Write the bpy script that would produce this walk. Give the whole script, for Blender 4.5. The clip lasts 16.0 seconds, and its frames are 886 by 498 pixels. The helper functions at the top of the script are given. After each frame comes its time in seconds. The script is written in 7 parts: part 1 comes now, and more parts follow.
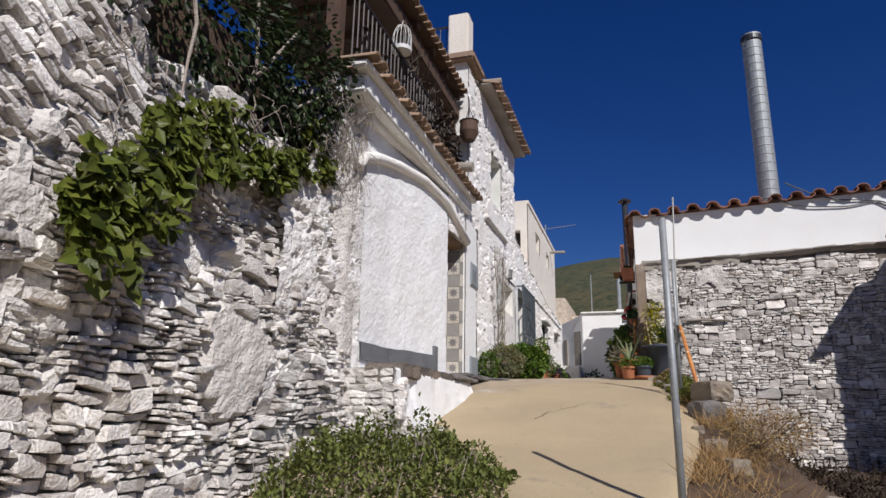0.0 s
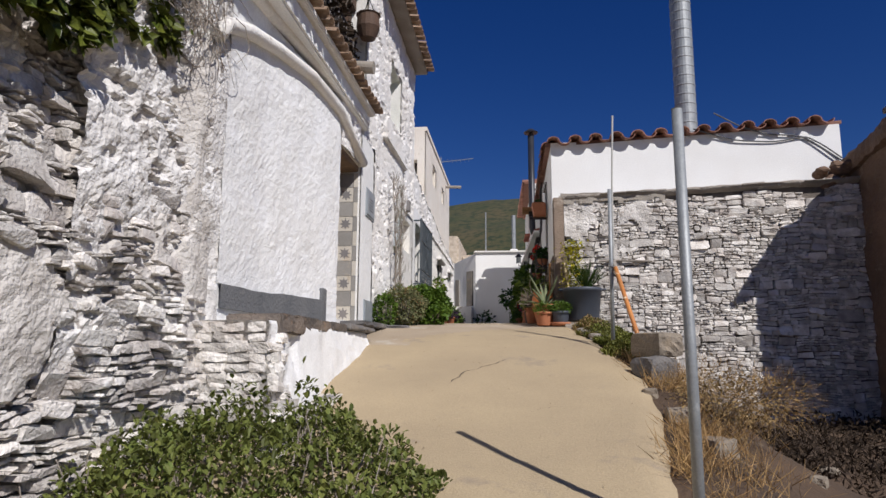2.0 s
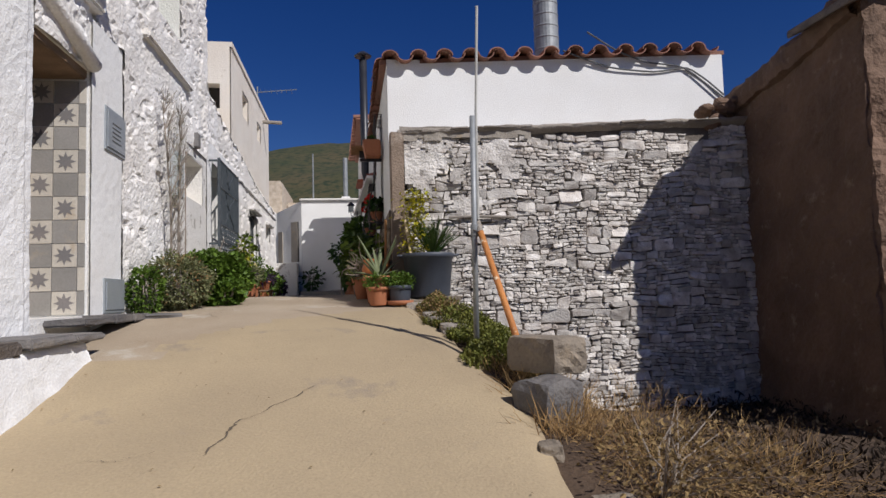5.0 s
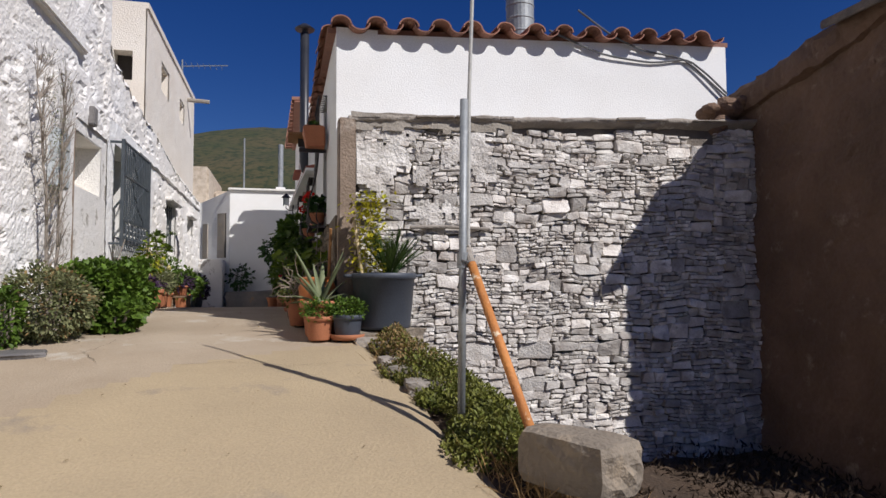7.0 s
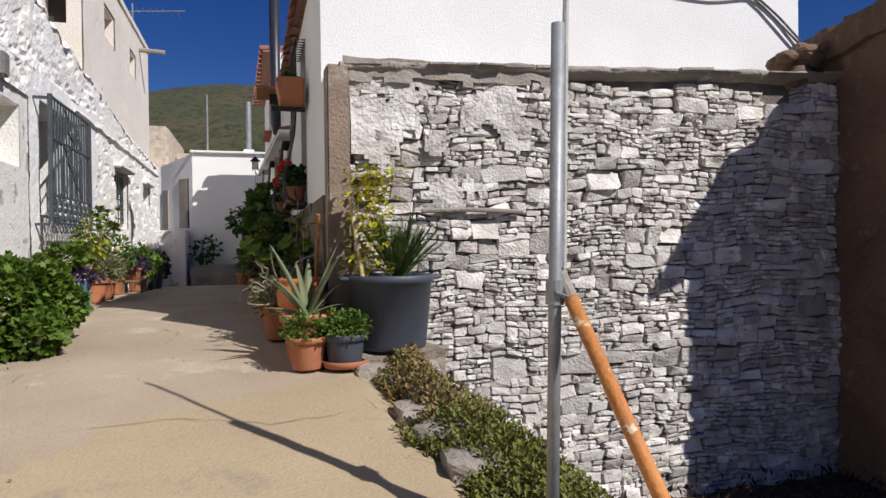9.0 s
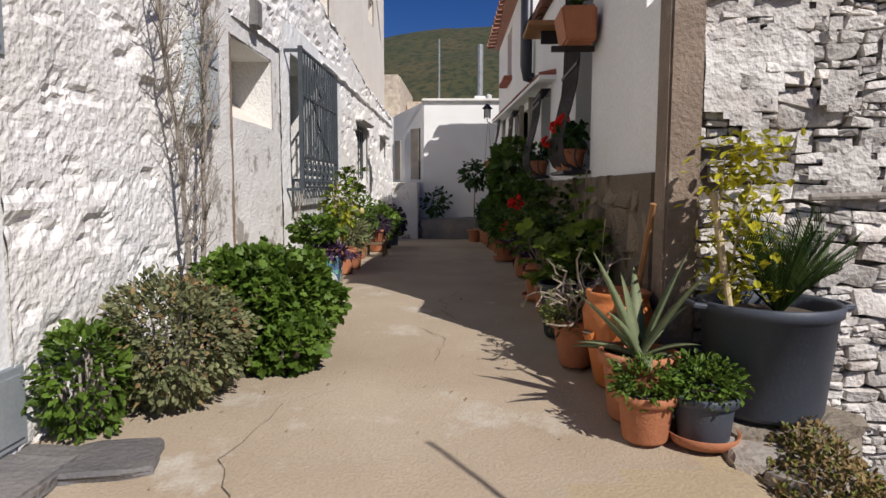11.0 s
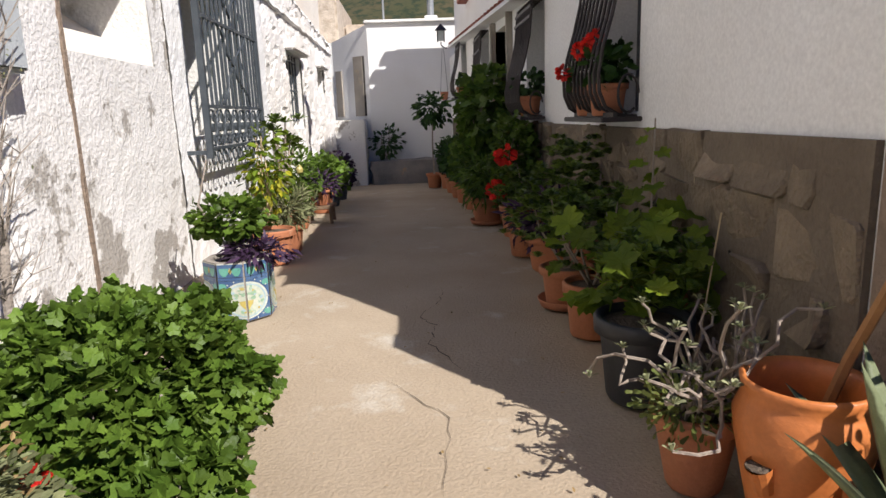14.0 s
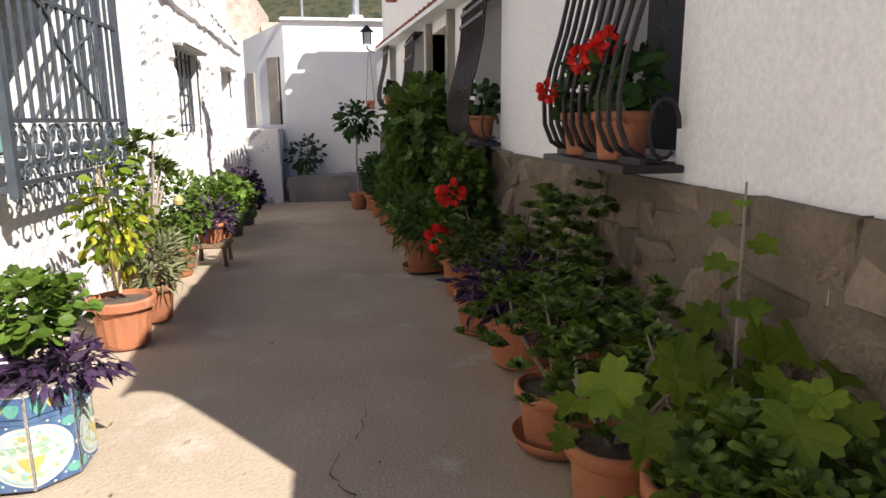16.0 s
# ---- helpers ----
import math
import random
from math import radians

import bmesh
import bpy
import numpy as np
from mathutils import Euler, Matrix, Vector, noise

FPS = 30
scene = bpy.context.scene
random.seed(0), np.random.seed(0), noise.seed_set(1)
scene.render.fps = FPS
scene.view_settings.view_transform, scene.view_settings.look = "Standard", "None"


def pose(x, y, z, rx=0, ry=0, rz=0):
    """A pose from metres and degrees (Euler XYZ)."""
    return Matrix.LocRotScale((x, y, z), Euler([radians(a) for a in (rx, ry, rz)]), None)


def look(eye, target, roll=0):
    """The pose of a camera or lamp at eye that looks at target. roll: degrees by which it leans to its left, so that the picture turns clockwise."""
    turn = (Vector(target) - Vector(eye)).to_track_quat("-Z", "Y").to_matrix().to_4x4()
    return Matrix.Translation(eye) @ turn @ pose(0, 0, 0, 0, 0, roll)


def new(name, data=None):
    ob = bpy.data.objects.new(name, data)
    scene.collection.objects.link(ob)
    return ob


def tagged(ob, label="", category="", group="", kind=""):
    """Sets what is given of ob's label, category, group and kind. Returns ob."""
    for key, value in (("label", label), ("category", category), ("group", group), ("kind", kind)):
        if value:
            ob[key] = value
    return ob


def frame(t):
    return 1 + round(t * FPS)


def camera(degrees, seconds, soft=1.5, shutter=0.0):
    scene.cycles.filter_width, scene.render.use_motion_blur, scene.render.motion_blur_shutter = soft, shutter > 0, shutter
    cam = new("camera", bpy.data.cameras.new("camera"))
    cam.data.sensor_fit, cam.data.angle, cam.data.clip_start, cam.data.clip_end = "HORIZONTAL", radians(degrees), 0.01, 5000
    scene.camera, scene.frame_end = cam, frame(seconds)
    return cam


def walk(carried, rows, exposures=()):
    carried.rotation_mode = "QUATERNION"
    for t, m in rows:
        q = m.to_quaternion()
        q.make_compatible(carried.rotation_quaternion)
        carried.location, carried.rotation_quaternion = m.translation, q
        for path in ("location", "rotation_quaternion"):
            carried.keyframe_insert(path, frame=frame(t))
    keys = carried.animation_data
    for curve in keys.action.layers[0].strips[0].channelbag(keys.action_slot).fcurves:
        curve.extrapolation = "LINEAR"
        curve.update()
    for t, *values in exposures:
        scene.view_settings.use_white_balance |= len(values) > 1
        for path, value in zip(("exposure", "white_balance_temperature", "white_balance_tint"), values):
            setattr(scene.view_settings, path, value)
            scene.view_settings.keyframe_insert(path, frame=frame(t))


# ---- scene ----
cam = camera(69.4, 16.0)
PATH = [
    (0, (0.104, -0.052, 1.467), (-0.466, 1.798, 1.969), 1.0),
    (0.5, (-0.083, 0.296, 1.506), (-0.568, 2.183, 1.958), -0.4),
    (1, (-0.253, 0.633, 1.57), (-0.656, 2.554, 1.954), 1.2),
    (1.5, (-0.433, 0.988, 1.682), (-0.735, 2.937, 2.011), 0.5),
    (2, (-0.471, 1.518, 1.688), (-0.693, 3.48, 2.007), 0.3),
    (2.5, (-0.483, 1.943, 1.771), (-0.655, 3.917, 2.046), 1.7),
    (3, (-0.518, 2.285, 1.919), (-0.517, 4.27, 2.16), 0.4),
    (3.5, (-0.444, 2.752, 1.968), (-0.344, 4.735, 2.209), -1.2),
    (4, (-0.428, 3.177, 1.991), (-0.248, 5.159, 2.185), -0.1),
    (4.5, (-0.363, 3.565, 2.118), (-0.116, 5.545, 2.261), -1.4),
    (4.7, (-0.342, 3.716, 2.13), (-0.081, 5.693, 2.276), -1.7),
    (6.8, (-0.305, 5.155, 2.454), (0.135, 7.104, 2.556), 0.6),
    (7, (-0.334, 5.317, 2.488), (0.143, 7.256, 2.601), -0.3),
    (7.5, (-0.367, 5.648, 2.561), (0.177, 7.571, 2.648), -1.0),
    (8, (-0.328, 6.038, 2.647), (0.223, 7.96, 2.702), -1.2),
    (8.5, (-0.327, 6.404, 2.715), (0.245, 8.321, 2.712), -0.8),
    (9, (-0.349, 6.691, 2.776), (0.212, 8.611, 2.762), -0.7),
    (9.4, (-0.436, 7.064, 2.833), (-0.159, 9.045, 2.816), -1.3),
    (9.5, (-0.439, 7.163, 2.873), (-0.257, 9.154, 2.841), -0.6),
    (10, (-0.515, 7.562, 2.924), (-0.54, 9.56, 2.842), 0.9),
    (10.2, (-0.589, 7.681, 2.966), (-0.62, 9.678, 2.861), 0.9),
    (12.3, (-0.868, 8.63, 3.073), (-1.02, 10.601, 2.77), -1.2),
    (12.5, (-0.879, 8.774, 3.075), (-1.0, 10.744, 2.753), -1.0),
    (13, (-0.926, 9.072, 3.16), (-0.939, 11.037, 2.787), -1.1),
    (13.5, (-1.005, 9.375, 3.16), (-0.961, 11.33, 2.743), -1.7),
    (14, (-0.997, 9.664, 3.221), (-0.914, 11.62, 2.81), -2.1),
    (14.5, (-0.95, 10.031, 3.256), (-0.761, 11.998, 2.95), -1.7),
    (15, (-0.988, 10.3, 3.247), (-0.695, 12.253, 2.927), 0.2),
    (15.5, (-0.983, 10.63, 3.301), (-0.646, 12.564, 2.918), -0.7),
    (16, (-0.927, 10.94, 3.322), (-0.612, 12.874, 2.925), -0.4),
]
walk(cam, [(t, look(eye, target, roll)) for t, eye, target, roll in PATH],
     [(0, 0.05, 6300, 14), (3, 0.0, 6300, 14), (4.7, -0.1, 6300, 14), (9, 0.2, 6350, 14), (10.2, 0.15, 6400, 14), (12.3, 0.1, 6450, 14), (13.5, 0.52, 6500, 14), (14.5, 0.66, 6450, 14), (15.5, 0.98, 6500, 14), (16, 1.1, 6500, 14)])

# ---- world and sun ----
SUN = Vector((-0.69, 0.85, -1.0))
world = bpy.data.worlds.new("sky")
scene.world = world
world.use_nodes = True
wt = world.node_tree
sky = wt.nodes.new("ShaderNodeTexSky")
sky.sky_type, sky.sun_disc = "NISHITA", False
sky.sun_elevation, sky.sun_rotation = radians(42.4), radians(141)
sky.altitude, sky.air_density, sky.dust_density, sky.ozone_density = 900, 1.0, 0.0, 4.0
deep = wt.nodes.new("ShaderNodeHueSaturation")
deep.inputs["Saturation"].default_value = 1.32
deep.inputs["Hue"].default_value = 0.52
wt.links.new(sky.outputs[0], deep.inputs["Color"])
wt.links.new(deep.outputs[0], wt.nodes["Background"].inputs[0])
wt.nodes["Background"].inputs[1].default_value = 0.05
sun = new("sun", bpy.data.lights.new("sun", "SUN"))
sun.data.energy, sun.data.angle, sun.data.color = 4.4, radians(0.5), (1.0, 0.97, 0.91)
sun.matrix_world = look((6, -8, 12), Vector((6, -8, 12)) + SUN)


# ---- materials ----
def pmat(name, a, b, scale=4.0, rough=0.85, bump=0.3, fine=60.0, spots=None, spot_scale=2.0, spot_at=0.62, metal=0.0, vary=0.0, island=False, soft=0.12):
    """Two-scale procedural surface: a-b patches, fine grain, optional stains, optional per-piece variation."""
    m = bpy.data.materials.new(name)
    m.use_nodes = True
    t = m.node_tree
    n, link = t.nodes, t.links.new
    p = n["Principled BSDF"]
    p.inputs["Roughness"].default_value, p.inputs["Metallic"].default_value = rough, metal
    geo = n.new("ShaderNodeNewGeometry")
    big = n.new("ShaderNodeTexNoise")
    big.inputs["Scale"].default_value, big.inputs["Detail"].default_value = scale, 6
    grain = n.new("ShaderNodeTexNoise")
    grain.inputs["Scale"].default_value, grain.inputs["Detail"].default_value = fine, 5
    for k in (big, grain):
        link(geo.outputs["Position"], k.inputs["Vector"])
    ramp = n.new("ShaderNodeMapRange")
    ramp.inputs["From Min"].default_value, ramp.inputs["From Max"].default_value = 0.32, 0.68
    link(big.outputs["Fac"], ramp.inputs["Value"])
    mix = n.new("ShaderNodeMix")
    mix.data_type = "RGBA"
    mix.inputs[6].default_value, mix.inputs[7].default_value = (*a, 1), (*b, 1)
    link(ramp.outputs[0], mix.inputs[0])
    out = mix.outputs[2]
    if spots:
        sn = n.new("ShaderNodeTexNoise")
        sn.inputs["Scale"].default_value, sn.inputs["Detail"].default_value = spot_scale, 8
        sn.inputs["Roughness"].default_value = 0.65
        link(geo.outputs["Position"], sn.inputs["Vector"])
        sr = n.new("ShaderNodeMapRange")
        sr.inputs["From Min"].default_value, sr.inputs["From Max"].default_value = spot_at, spot_at + soft
        link(sn.outputs["Fac"], sr.inputs["Value"])
        smix = n.new("ShaderNodeMix")
        smix.data_type = "RGBA"
        smix.inputs[7].default_value = (*spots, 1)
        link(sr.outputs[0], smix.inputs[0])
        link(out, smix.inputs[6])
        out = smix.outputs[2]
    hsv = n.new("ShaderNodeHueSaturation")
    link(out, hsv.inputs["Color"])
    val = n.new("ShaderNodeMapRange")
    val.inputs["To Min"].default_value, val.inputs["To Max"].default_value = 0.8, 1.2
    link(grain.outputs["Fac"], val.inputs["Value"])
    last = val.outputs[0]
    if vary:
        rnd = n.new("ShaderNodeMapRange")
        rnd.inputs["To Min"].default_value, rnd.inputs["To Max"].default_value = 1 - vary, 1 + vary
        if island:
            link(geo.outputs["Random Per Island"], rnd.inputs["Value"])
        else:
            info = n.new("ShaderNodeObjectInfo")
            link(info.outputs["Random"], rnd.inputs["Value"])
        mul = n.new("ShaderNodeMath")
        mul.operation = "MULTIPLY"
        link(rnd.outputs[0], mul.inputs[0])
        link(last, mul.inputs[1])
        last = mul.outputs[0]
    link(last, hsv.inputs["Value"])
    link(hsv.outputs[0], p.inputs["Base Color"])
    if bump:
        bn = n.new("ShaderNodeBump")
        bn.inputs["Strength"].default_value, bn.inputs["Distance"].default_value = bump, 0.02
        add = n.new("ShaderNodeMath")
        link(big.outputs["Fac"], add.inputs[0])
        link(grain.outputs["Fac"], add.inputs[1])
        link(add.outputs[0], bn.inputs["Height"])
        link(bn.outputs[0], p.inputs["Normal"])
    return m


def leafmat(name, a, b, rough=0.45, trans=0.25):
    """Leaves: colour by leaf, some light passing through."""
    m = pmat(name, a, b, 9.0, rough, 0.15, 120.0, vary=0.45, island=True)
    t = m.node_tree
    p = t.nodes["Principled BSDF"]
    p.inputs["Specular IOR Level"].default_value = 0.22
    tr = t.nodes.new("ShaderNodeBsdfTranslucent")
    ms = t.nodes.new("ShaderNodeMixShader")
    ms.inputs[0].default_value = trans
    src = p.inputs["Base Color"].links[0].from_socket
    t.links.new(src, tr.inputs["Color"])
    t.links.new(p.outputs[0], ms.inputs[1])
    t.links.new(tr.outputs[0], ms.inputs[2])
    t.links.new(ms.outputs[0], t.nodes["Material Output"].inputs["Surface"])
    return m


WHITE = pmat("whitewash", (0.80, 0.78, 0.74), (0.70, 0.68, 0.63), 2.5, 0.9, 0.6, 45, (0.50, 0.45, 0.38), 3.2, 0.66)
WHITE_SMOOTH = pmat("smooth_white_render", (0.82, 0.82, 0.80), (0.77, 0.76, 0.73), 1.6, 0.85, 0.2, 70)
WHITE_FLAKED = pmat("flaking_whitewash", (0.80, 0.78, 0.75), (0.72, 0.70, 0.66), 3.0, 0.9, 0.5, 50, (0.38, 0.35, 0.31), 2.3, 0.565, soft=0.03)
PLASTER = pmat("roughcast_plaster", (0.86, 0.84, 0.81), (0.77, 0.73, 0.67), 1.4, 0.95, 0.7, 38, (0.50, 0.42, 0.34), 7.0, 0.67, soft=0.08)
CREAM = pmat("cream_plaster", (0.80, 0.745, 0.66), (0.74, 0.67, 0.575), 1.3, 0.9, 0.6, 40, (0.50, 0.42, 0.32), 4, 0.62)
STONE = pmat("whitewashed_stone", (0.76, 0.725, 0.67), (0.43, 0.38, 0.335), 6.0, 0.9, 0.7, 55, (0.25, 0.23, 0.21), 11, 0.60, vary=0.28)
STONE_STUFF = pmat("whitewashed_small_stone", (0.75, 0.715, 0.66), (0.42, 0.37, 0.325), 6.0, 0.9, 0.7, 55, (0.25, 0.22, 0.20), 11, 0.60, vary=0.32, island=True)
MORTAR = pmat("earth_mortar", (0.12, 0.10, 0.085), (0.18, 0.155, 0.13), 6, 0.95, 0.9, 50)
MORTAR_WHITE = pmat("whitewashed_mortar", (0.72, 0.685, 0.635), (0.48, 0.44, 0.395), 4, 0.95, 1.0, 40, (0.22, 0.19, 0.165), 6, 0.62)
SLATE_BROWN = pmat("brown_split_slate", (0.10, 0.085, 0.075), (0.19, 0.15, 0.115), 5, 0.8, 0.8, 40, (0.32, 0.19, 0.10), 3.5, 0.6, vary=0.25)
SLATE = pmat("dark_slate", (0.13, 0.125, 0.125), (0.22, 0.20, 0.18), 3, 0.7, 0.6, 40, (0.42, 0.25, 0.12), 3, 0.66, vary=0.2)
RUBBLE_CREAM = pmat("cream_rubble_masonry", (0.62, 0.53, 0.42), (0.42, 0.34, 0.255), 7.0, 0.95, 1.0, 30, (0.26, 0.21, 0.16), 9, 0.58)
CONCRETE_PALE = pmat("pale_worn_concrete", (0.42, 0.34, 0.245), (0.345, 0.27, 0.185), 1.3, 0.9, 0.35, 80, (0.50, 0.45, 0.37), 2.0, 0.58)
CONCRETE = pmat("sandy_concrete", (0.43, 0.335, 0.205), (0.36, 0.28, 0.175), 1.1, 0.9, 0.35, 70, (0.29, 0.235, 0.17), 2.3, 0.60)
CEMENT = pmat("grey_cement", (0.36, 0.32, 0.27), (0.26, 0.23, 0.19), 2.5, 0.9, 0.5, 50, (0.42, 0.33, 0.22), 4, 0.60)
EARTH = pmat("dry_earth", (0.10, 0.062, 0.036), (0.055, 0.036, 0.023), 1.5, 0.95, 0.9, 30, (0.20, 0.15, 0.10), 5, 0.6)
ADOBE = pmat("brown_earth_render", (0.21, 0.13, 0.085), (0.135, 0.085, 0.056), 1.6, 0.95, 1.0, 28, (0.30, 0.22, 0.16), 4, 0.60)
TERRACOTTA = pmat("terracotta", (0.44, 0.165, 0.075), (0.37, 0.14, 0.065), 6, 0.75, 0.2, 80, (0.56, 0.33, 0.21), 7, 0.63, vary=0.15)
TERRA_ROOF = pmat("weathered_roof_tile", (0.332, 0.157, 0.105), (0.270, 0.133, 0.095), 9, 0.85, 0.4, 60, (0.40, 0.27, 0.19), 10, 0.6, vary=0.25)
TILE_OLD = pmat("old_brown_tile", (0.36, 0.25, 0.17), (0.28, 0.19, 0.13), 7, 0.9, 0.5, 50, (0.45, 0.38, 0.30), 9, 0.58, vary=0.2)
SOIL = pmat("potting_soil", (0.09, 0.065, 0.045), (0.13, 0.10, 0.07), 15, 0.95, 0.9, 90)
IRON = pmat("black_iron", (0.022, 0.018, 0.018), (0.04, 0.03, 0.028), 8, 0.5, 0.15, 90, metal=0.3)
GREY_IRON = pmat("grey_painted_iron", (0.055, 0.066, 0.076), (0.08, 0.092, 0.102), 8, 0.5, 0.1, 80, metal=0.2)
GALV = pmat("galvanised_steel", (0.33, 0.345, 0.35), (0.25, 0.265, 0.27), 10, 0.55, 0.08, 90, (0.42, 0.43, 0.43), 14, 0.6, metal=0.35)
RUST = pmat("rusty_orange_steel", (0.62, 0.25, 0.06), (0.45, 0.17, 0.05), 8, 0.7, 0.3, 60, (0.78, 0.62, 0.42), 9, 0.58, soft=0.04)
TUB = pmat("dark_grey_plastic", (0.05, 0.058, 0.075), (0.065, 0.075, 0.095), 4, 0.55, 0.08, 70, (0.09, 0.085, 0.08), 5, 0.62)
WOOD = pmat("weathered_wood", (0.26, 0.17, 0.10), (0.17, 0.11, 0.065), 7, 0.8, 0.4, 60)
CANE = pmat("pale_cane", (0.56, 0.44, 0.26), (0.46, 0.35, 0.20), 9, 0.7, 0.2, 60)
BARK = pmat("grey_bark", (0.25, 0.21, 0.17), (0.36, 0.31, 0.26), 9, 0.9, 0.6, 60)
# near-black colour that stands in for shade inside openings
DARK = pmat("painted_interior_shade", (0.035, 0.03, 0.028), (0.05, 0.045, 0.04), 3, 0.9, 0.1)
PLINTH_STONE = pmat("brown_flagstone", (0.25, 0.195, 0.13), (0.15, 0.115, 0.078), 6, 0.85, 1.0, 45, (0.26, 0.145, 0.08), 3.0, 0.6, vary=0.22)
HILL = pmat("scrub_hillside", (0.04, 0.05, 0.016), (0.085, 0.068, 0.03), 0.05, 0.95, 0.0, 0.6, (0.02, 0.032, 0.012), 0.35, 0.48)
LEAF = leafmat("geranium_leaf", (0.065, 0.12, 0.016), (0.115, 0.18, 0.026))
LEAF_DARK = leafmat("dark_leaf", (0.03, 0.075, 0.018), (0.05, 0.10, 0.022))
# green leaf with deep shade put into its colour
LEAF_SHADY = leafmat("shaded_green_leaf", (0.014, 0.026, 0.008), (0.03, 0.045, 0.012), 0.5, 0.1)
LEAF_IVY = leafmat("ivy_leaf", (0.066, 0.092, 0.013), (0.13, 0.142, 0.026), 0.35)
LEAF_GREY = leafmat("grey_green_leaf", (0.15, 0.17, 0.075), (0.22, 0.22, 0.11), 0.6)
LEAF_OLIVE = leafmat("olive_succulent_leaf", (0.10, 0.13, 0.03), (0.15, 0.16, 0.04), 0.5)
LEAF_LIME = leafmat("lime_vine_leaf", (0.10, 0.165, 0.012), (0.18, 0.235, 0.018), 0.55, 0.4)
LEAF_YELLOW = leafmat("yellowing_leaf", (0.50, 0.43, 0.03), (0.33, 0.34, 0.03), 0.5, 0.35)
LEAF_PURPLE = leafmat("purple_leaf", (0.035, 0.018, 0.042), (0.06, 0.032, 0.066), 0.5, 0.15)
ALOE = leafmat("pale_agave_leaf", (0.17, 0.21, 0.105), (0.25, 0.275, 0.15), 0.5, 0.1)
DRY = leafmat("dry_grass", (0.42, 0.28, 0.12), (0.33, 0.20, 0.09), 0.8, 0.2)
PETAL = leafmat("red_petal", (0.70, 0.025, 0.02), (0.75, 0.05, 0.03), 0.5, 0.3)


PLASTER_WHITE = pmat("trowelled_whitewash", (0.84, 0.84, 0.83), (0.78, 0.77, 0.74), 2.5, 0.9, 0.4, 60, (0.55, 0.48, 0.40), 9, 0.68)
JOINT = pmat("dark_brown_joint", (0.175, 0.14, 0.10), (0.135, 0.105, 0.075), 4, 0.95, 0.6, 50)
STONE_GREY = pmat("grey_rubble_stone", (0.74, 0.70, 0.65), (0.34, 0.30, 0.27), 4.5, 0.9, 0.9, 50, (0.80, 0.77, 0.72), 2.4, 0.50, vary=0.30, island=True)
STONE_PALE = pmat("whitewashed_rubble_stone", (0.78, 0.74, 0.68), (0.42, 0.375, 0.33), 4.5, 0.9, 0.9, 50, (0.80, 0.77, 0.72), 2.4, 0.50, vary=0.28)
ROUGHCAST = pmat("grey_flecked_roughcast", (0.78, 0.76, 0.73), (0.58, 0.55, 0.51), 4.0, 0.95, 0.9, 45, (0.30, 0.27, 0.24), 9, 0.57, soft=0.08)
# brown cement of the wall corner; also colours the painted shadow strip beside the recess
CEMENT_BROWN = pmat("brown_cement_and_shade", (0.28, 0.21, 0.155), (0.20, 0.15, 0.11), 4, 0.9, 0.6, 50, (0.36, 0.30, 0.24), 5, 0.6)
GREEN_PAINT = pmat("green_paint", (0.05, 0.14, 0.09), (0.07, 0.17, 0.11), 6, 0.6, 0.1, 60)
TEAL_PAINT = pmat("faded_teal_paint", (0.10, 0.26, 0.24), (0.15, 0.32, 0.29), 5, 0.6, 0.2, 60, (0.30, 0.33, 0.30), 6, 0.64)
DARK_PAINT = pmat("dark_grey_paint", (0.12, 0.125, 0.13), (0.17, 0.17, 0.17), 3, 0.85, 0.5, 40, (0.30, 0.27, 0.24), 5, 0.62)
TILE_PALE = pmat("pale_cement_tile", (0.56, 0.52, 0.45), (0.50, 0.46, 0.39), 5, 0.6, 0.1, 70, (0.44, 0.36, 0.26), 4, 0.6, vary=0.06)
TILE_GREY = pmat("grey_cement_tile", (0.29, 0.275, 0.255), (0.25, 0.24, 0.22), 5, 0.6, 0.1, 70, (0.36, 0.31, 0.24), 4, 0.62, vary=0.08)
TILE_STAR = pmat("grey_star_inlay", (0.17, 0.165, 0.165), (0.22, 0.20, 0.19), 6, 0.6, 0.1, 70, (0.26, 0.18, 0.12), 3, 0.6)
RED_CLAY = pmat("red_clay_trim", (0.34, 0.10, 0.055), (0.28, 0.085, 0.05), 7, 0.8, 0.3, 60, vary=0.15)
GREY_BOX = pmat("grey_enamel_box", (0.50, 0.53, 0.54), (0.44, 0.47, 0.48), 6, 0.5, 0.05, 80)
METER = pmat("aluminium_meter_door", (0.42, 0.45, 0.47), (0.38, 0.41, 0.43), 6, 0.45, 0.05, 80, metal=0.4)
BLACK_PLASTIC = pmat("black_nursery_plastic", (0.022, 0.023, 0.026), (0.035, 0.035, 0.037), 6, 0.55, 0.1, 80)
BLACK_PIPE = pmat("black_flue_enamel", (0.02, 0.022, 0.03), (0.03, 0.032, 0.04), 6, 0.4, 0.05, 80)
CABLE = pmat("grey_cable", (0.10, 0.10, 0.105), (0.14, 0.14, 0.14), 8, 0.6, 0.1, 80)
PLANK = pmat("varnished_plank", (0.38, 0.19, 0.07), (0.30, 0.145, 0.055), 6, 0.6, 0.2, 60)
DOORWOOD = pmat("pale_door_wood", (0.40, 0.25, 0.12), (0.32, 0.19, 0.09), 5, 0.7, 0.3, 60)
GLAZE_WHITE = pmat("glazed_white_tile", (0.58, 0.61, 0.54), (0.50, 0.54, 0.47), 14, 0.25, 0.05, 80)
GLAZE_BLUE = pmat("glazed_blue", (0.045, 0.085, 0.19), (0.09, 0.16, 0.27), 14, 0.25, 0.05, 80)
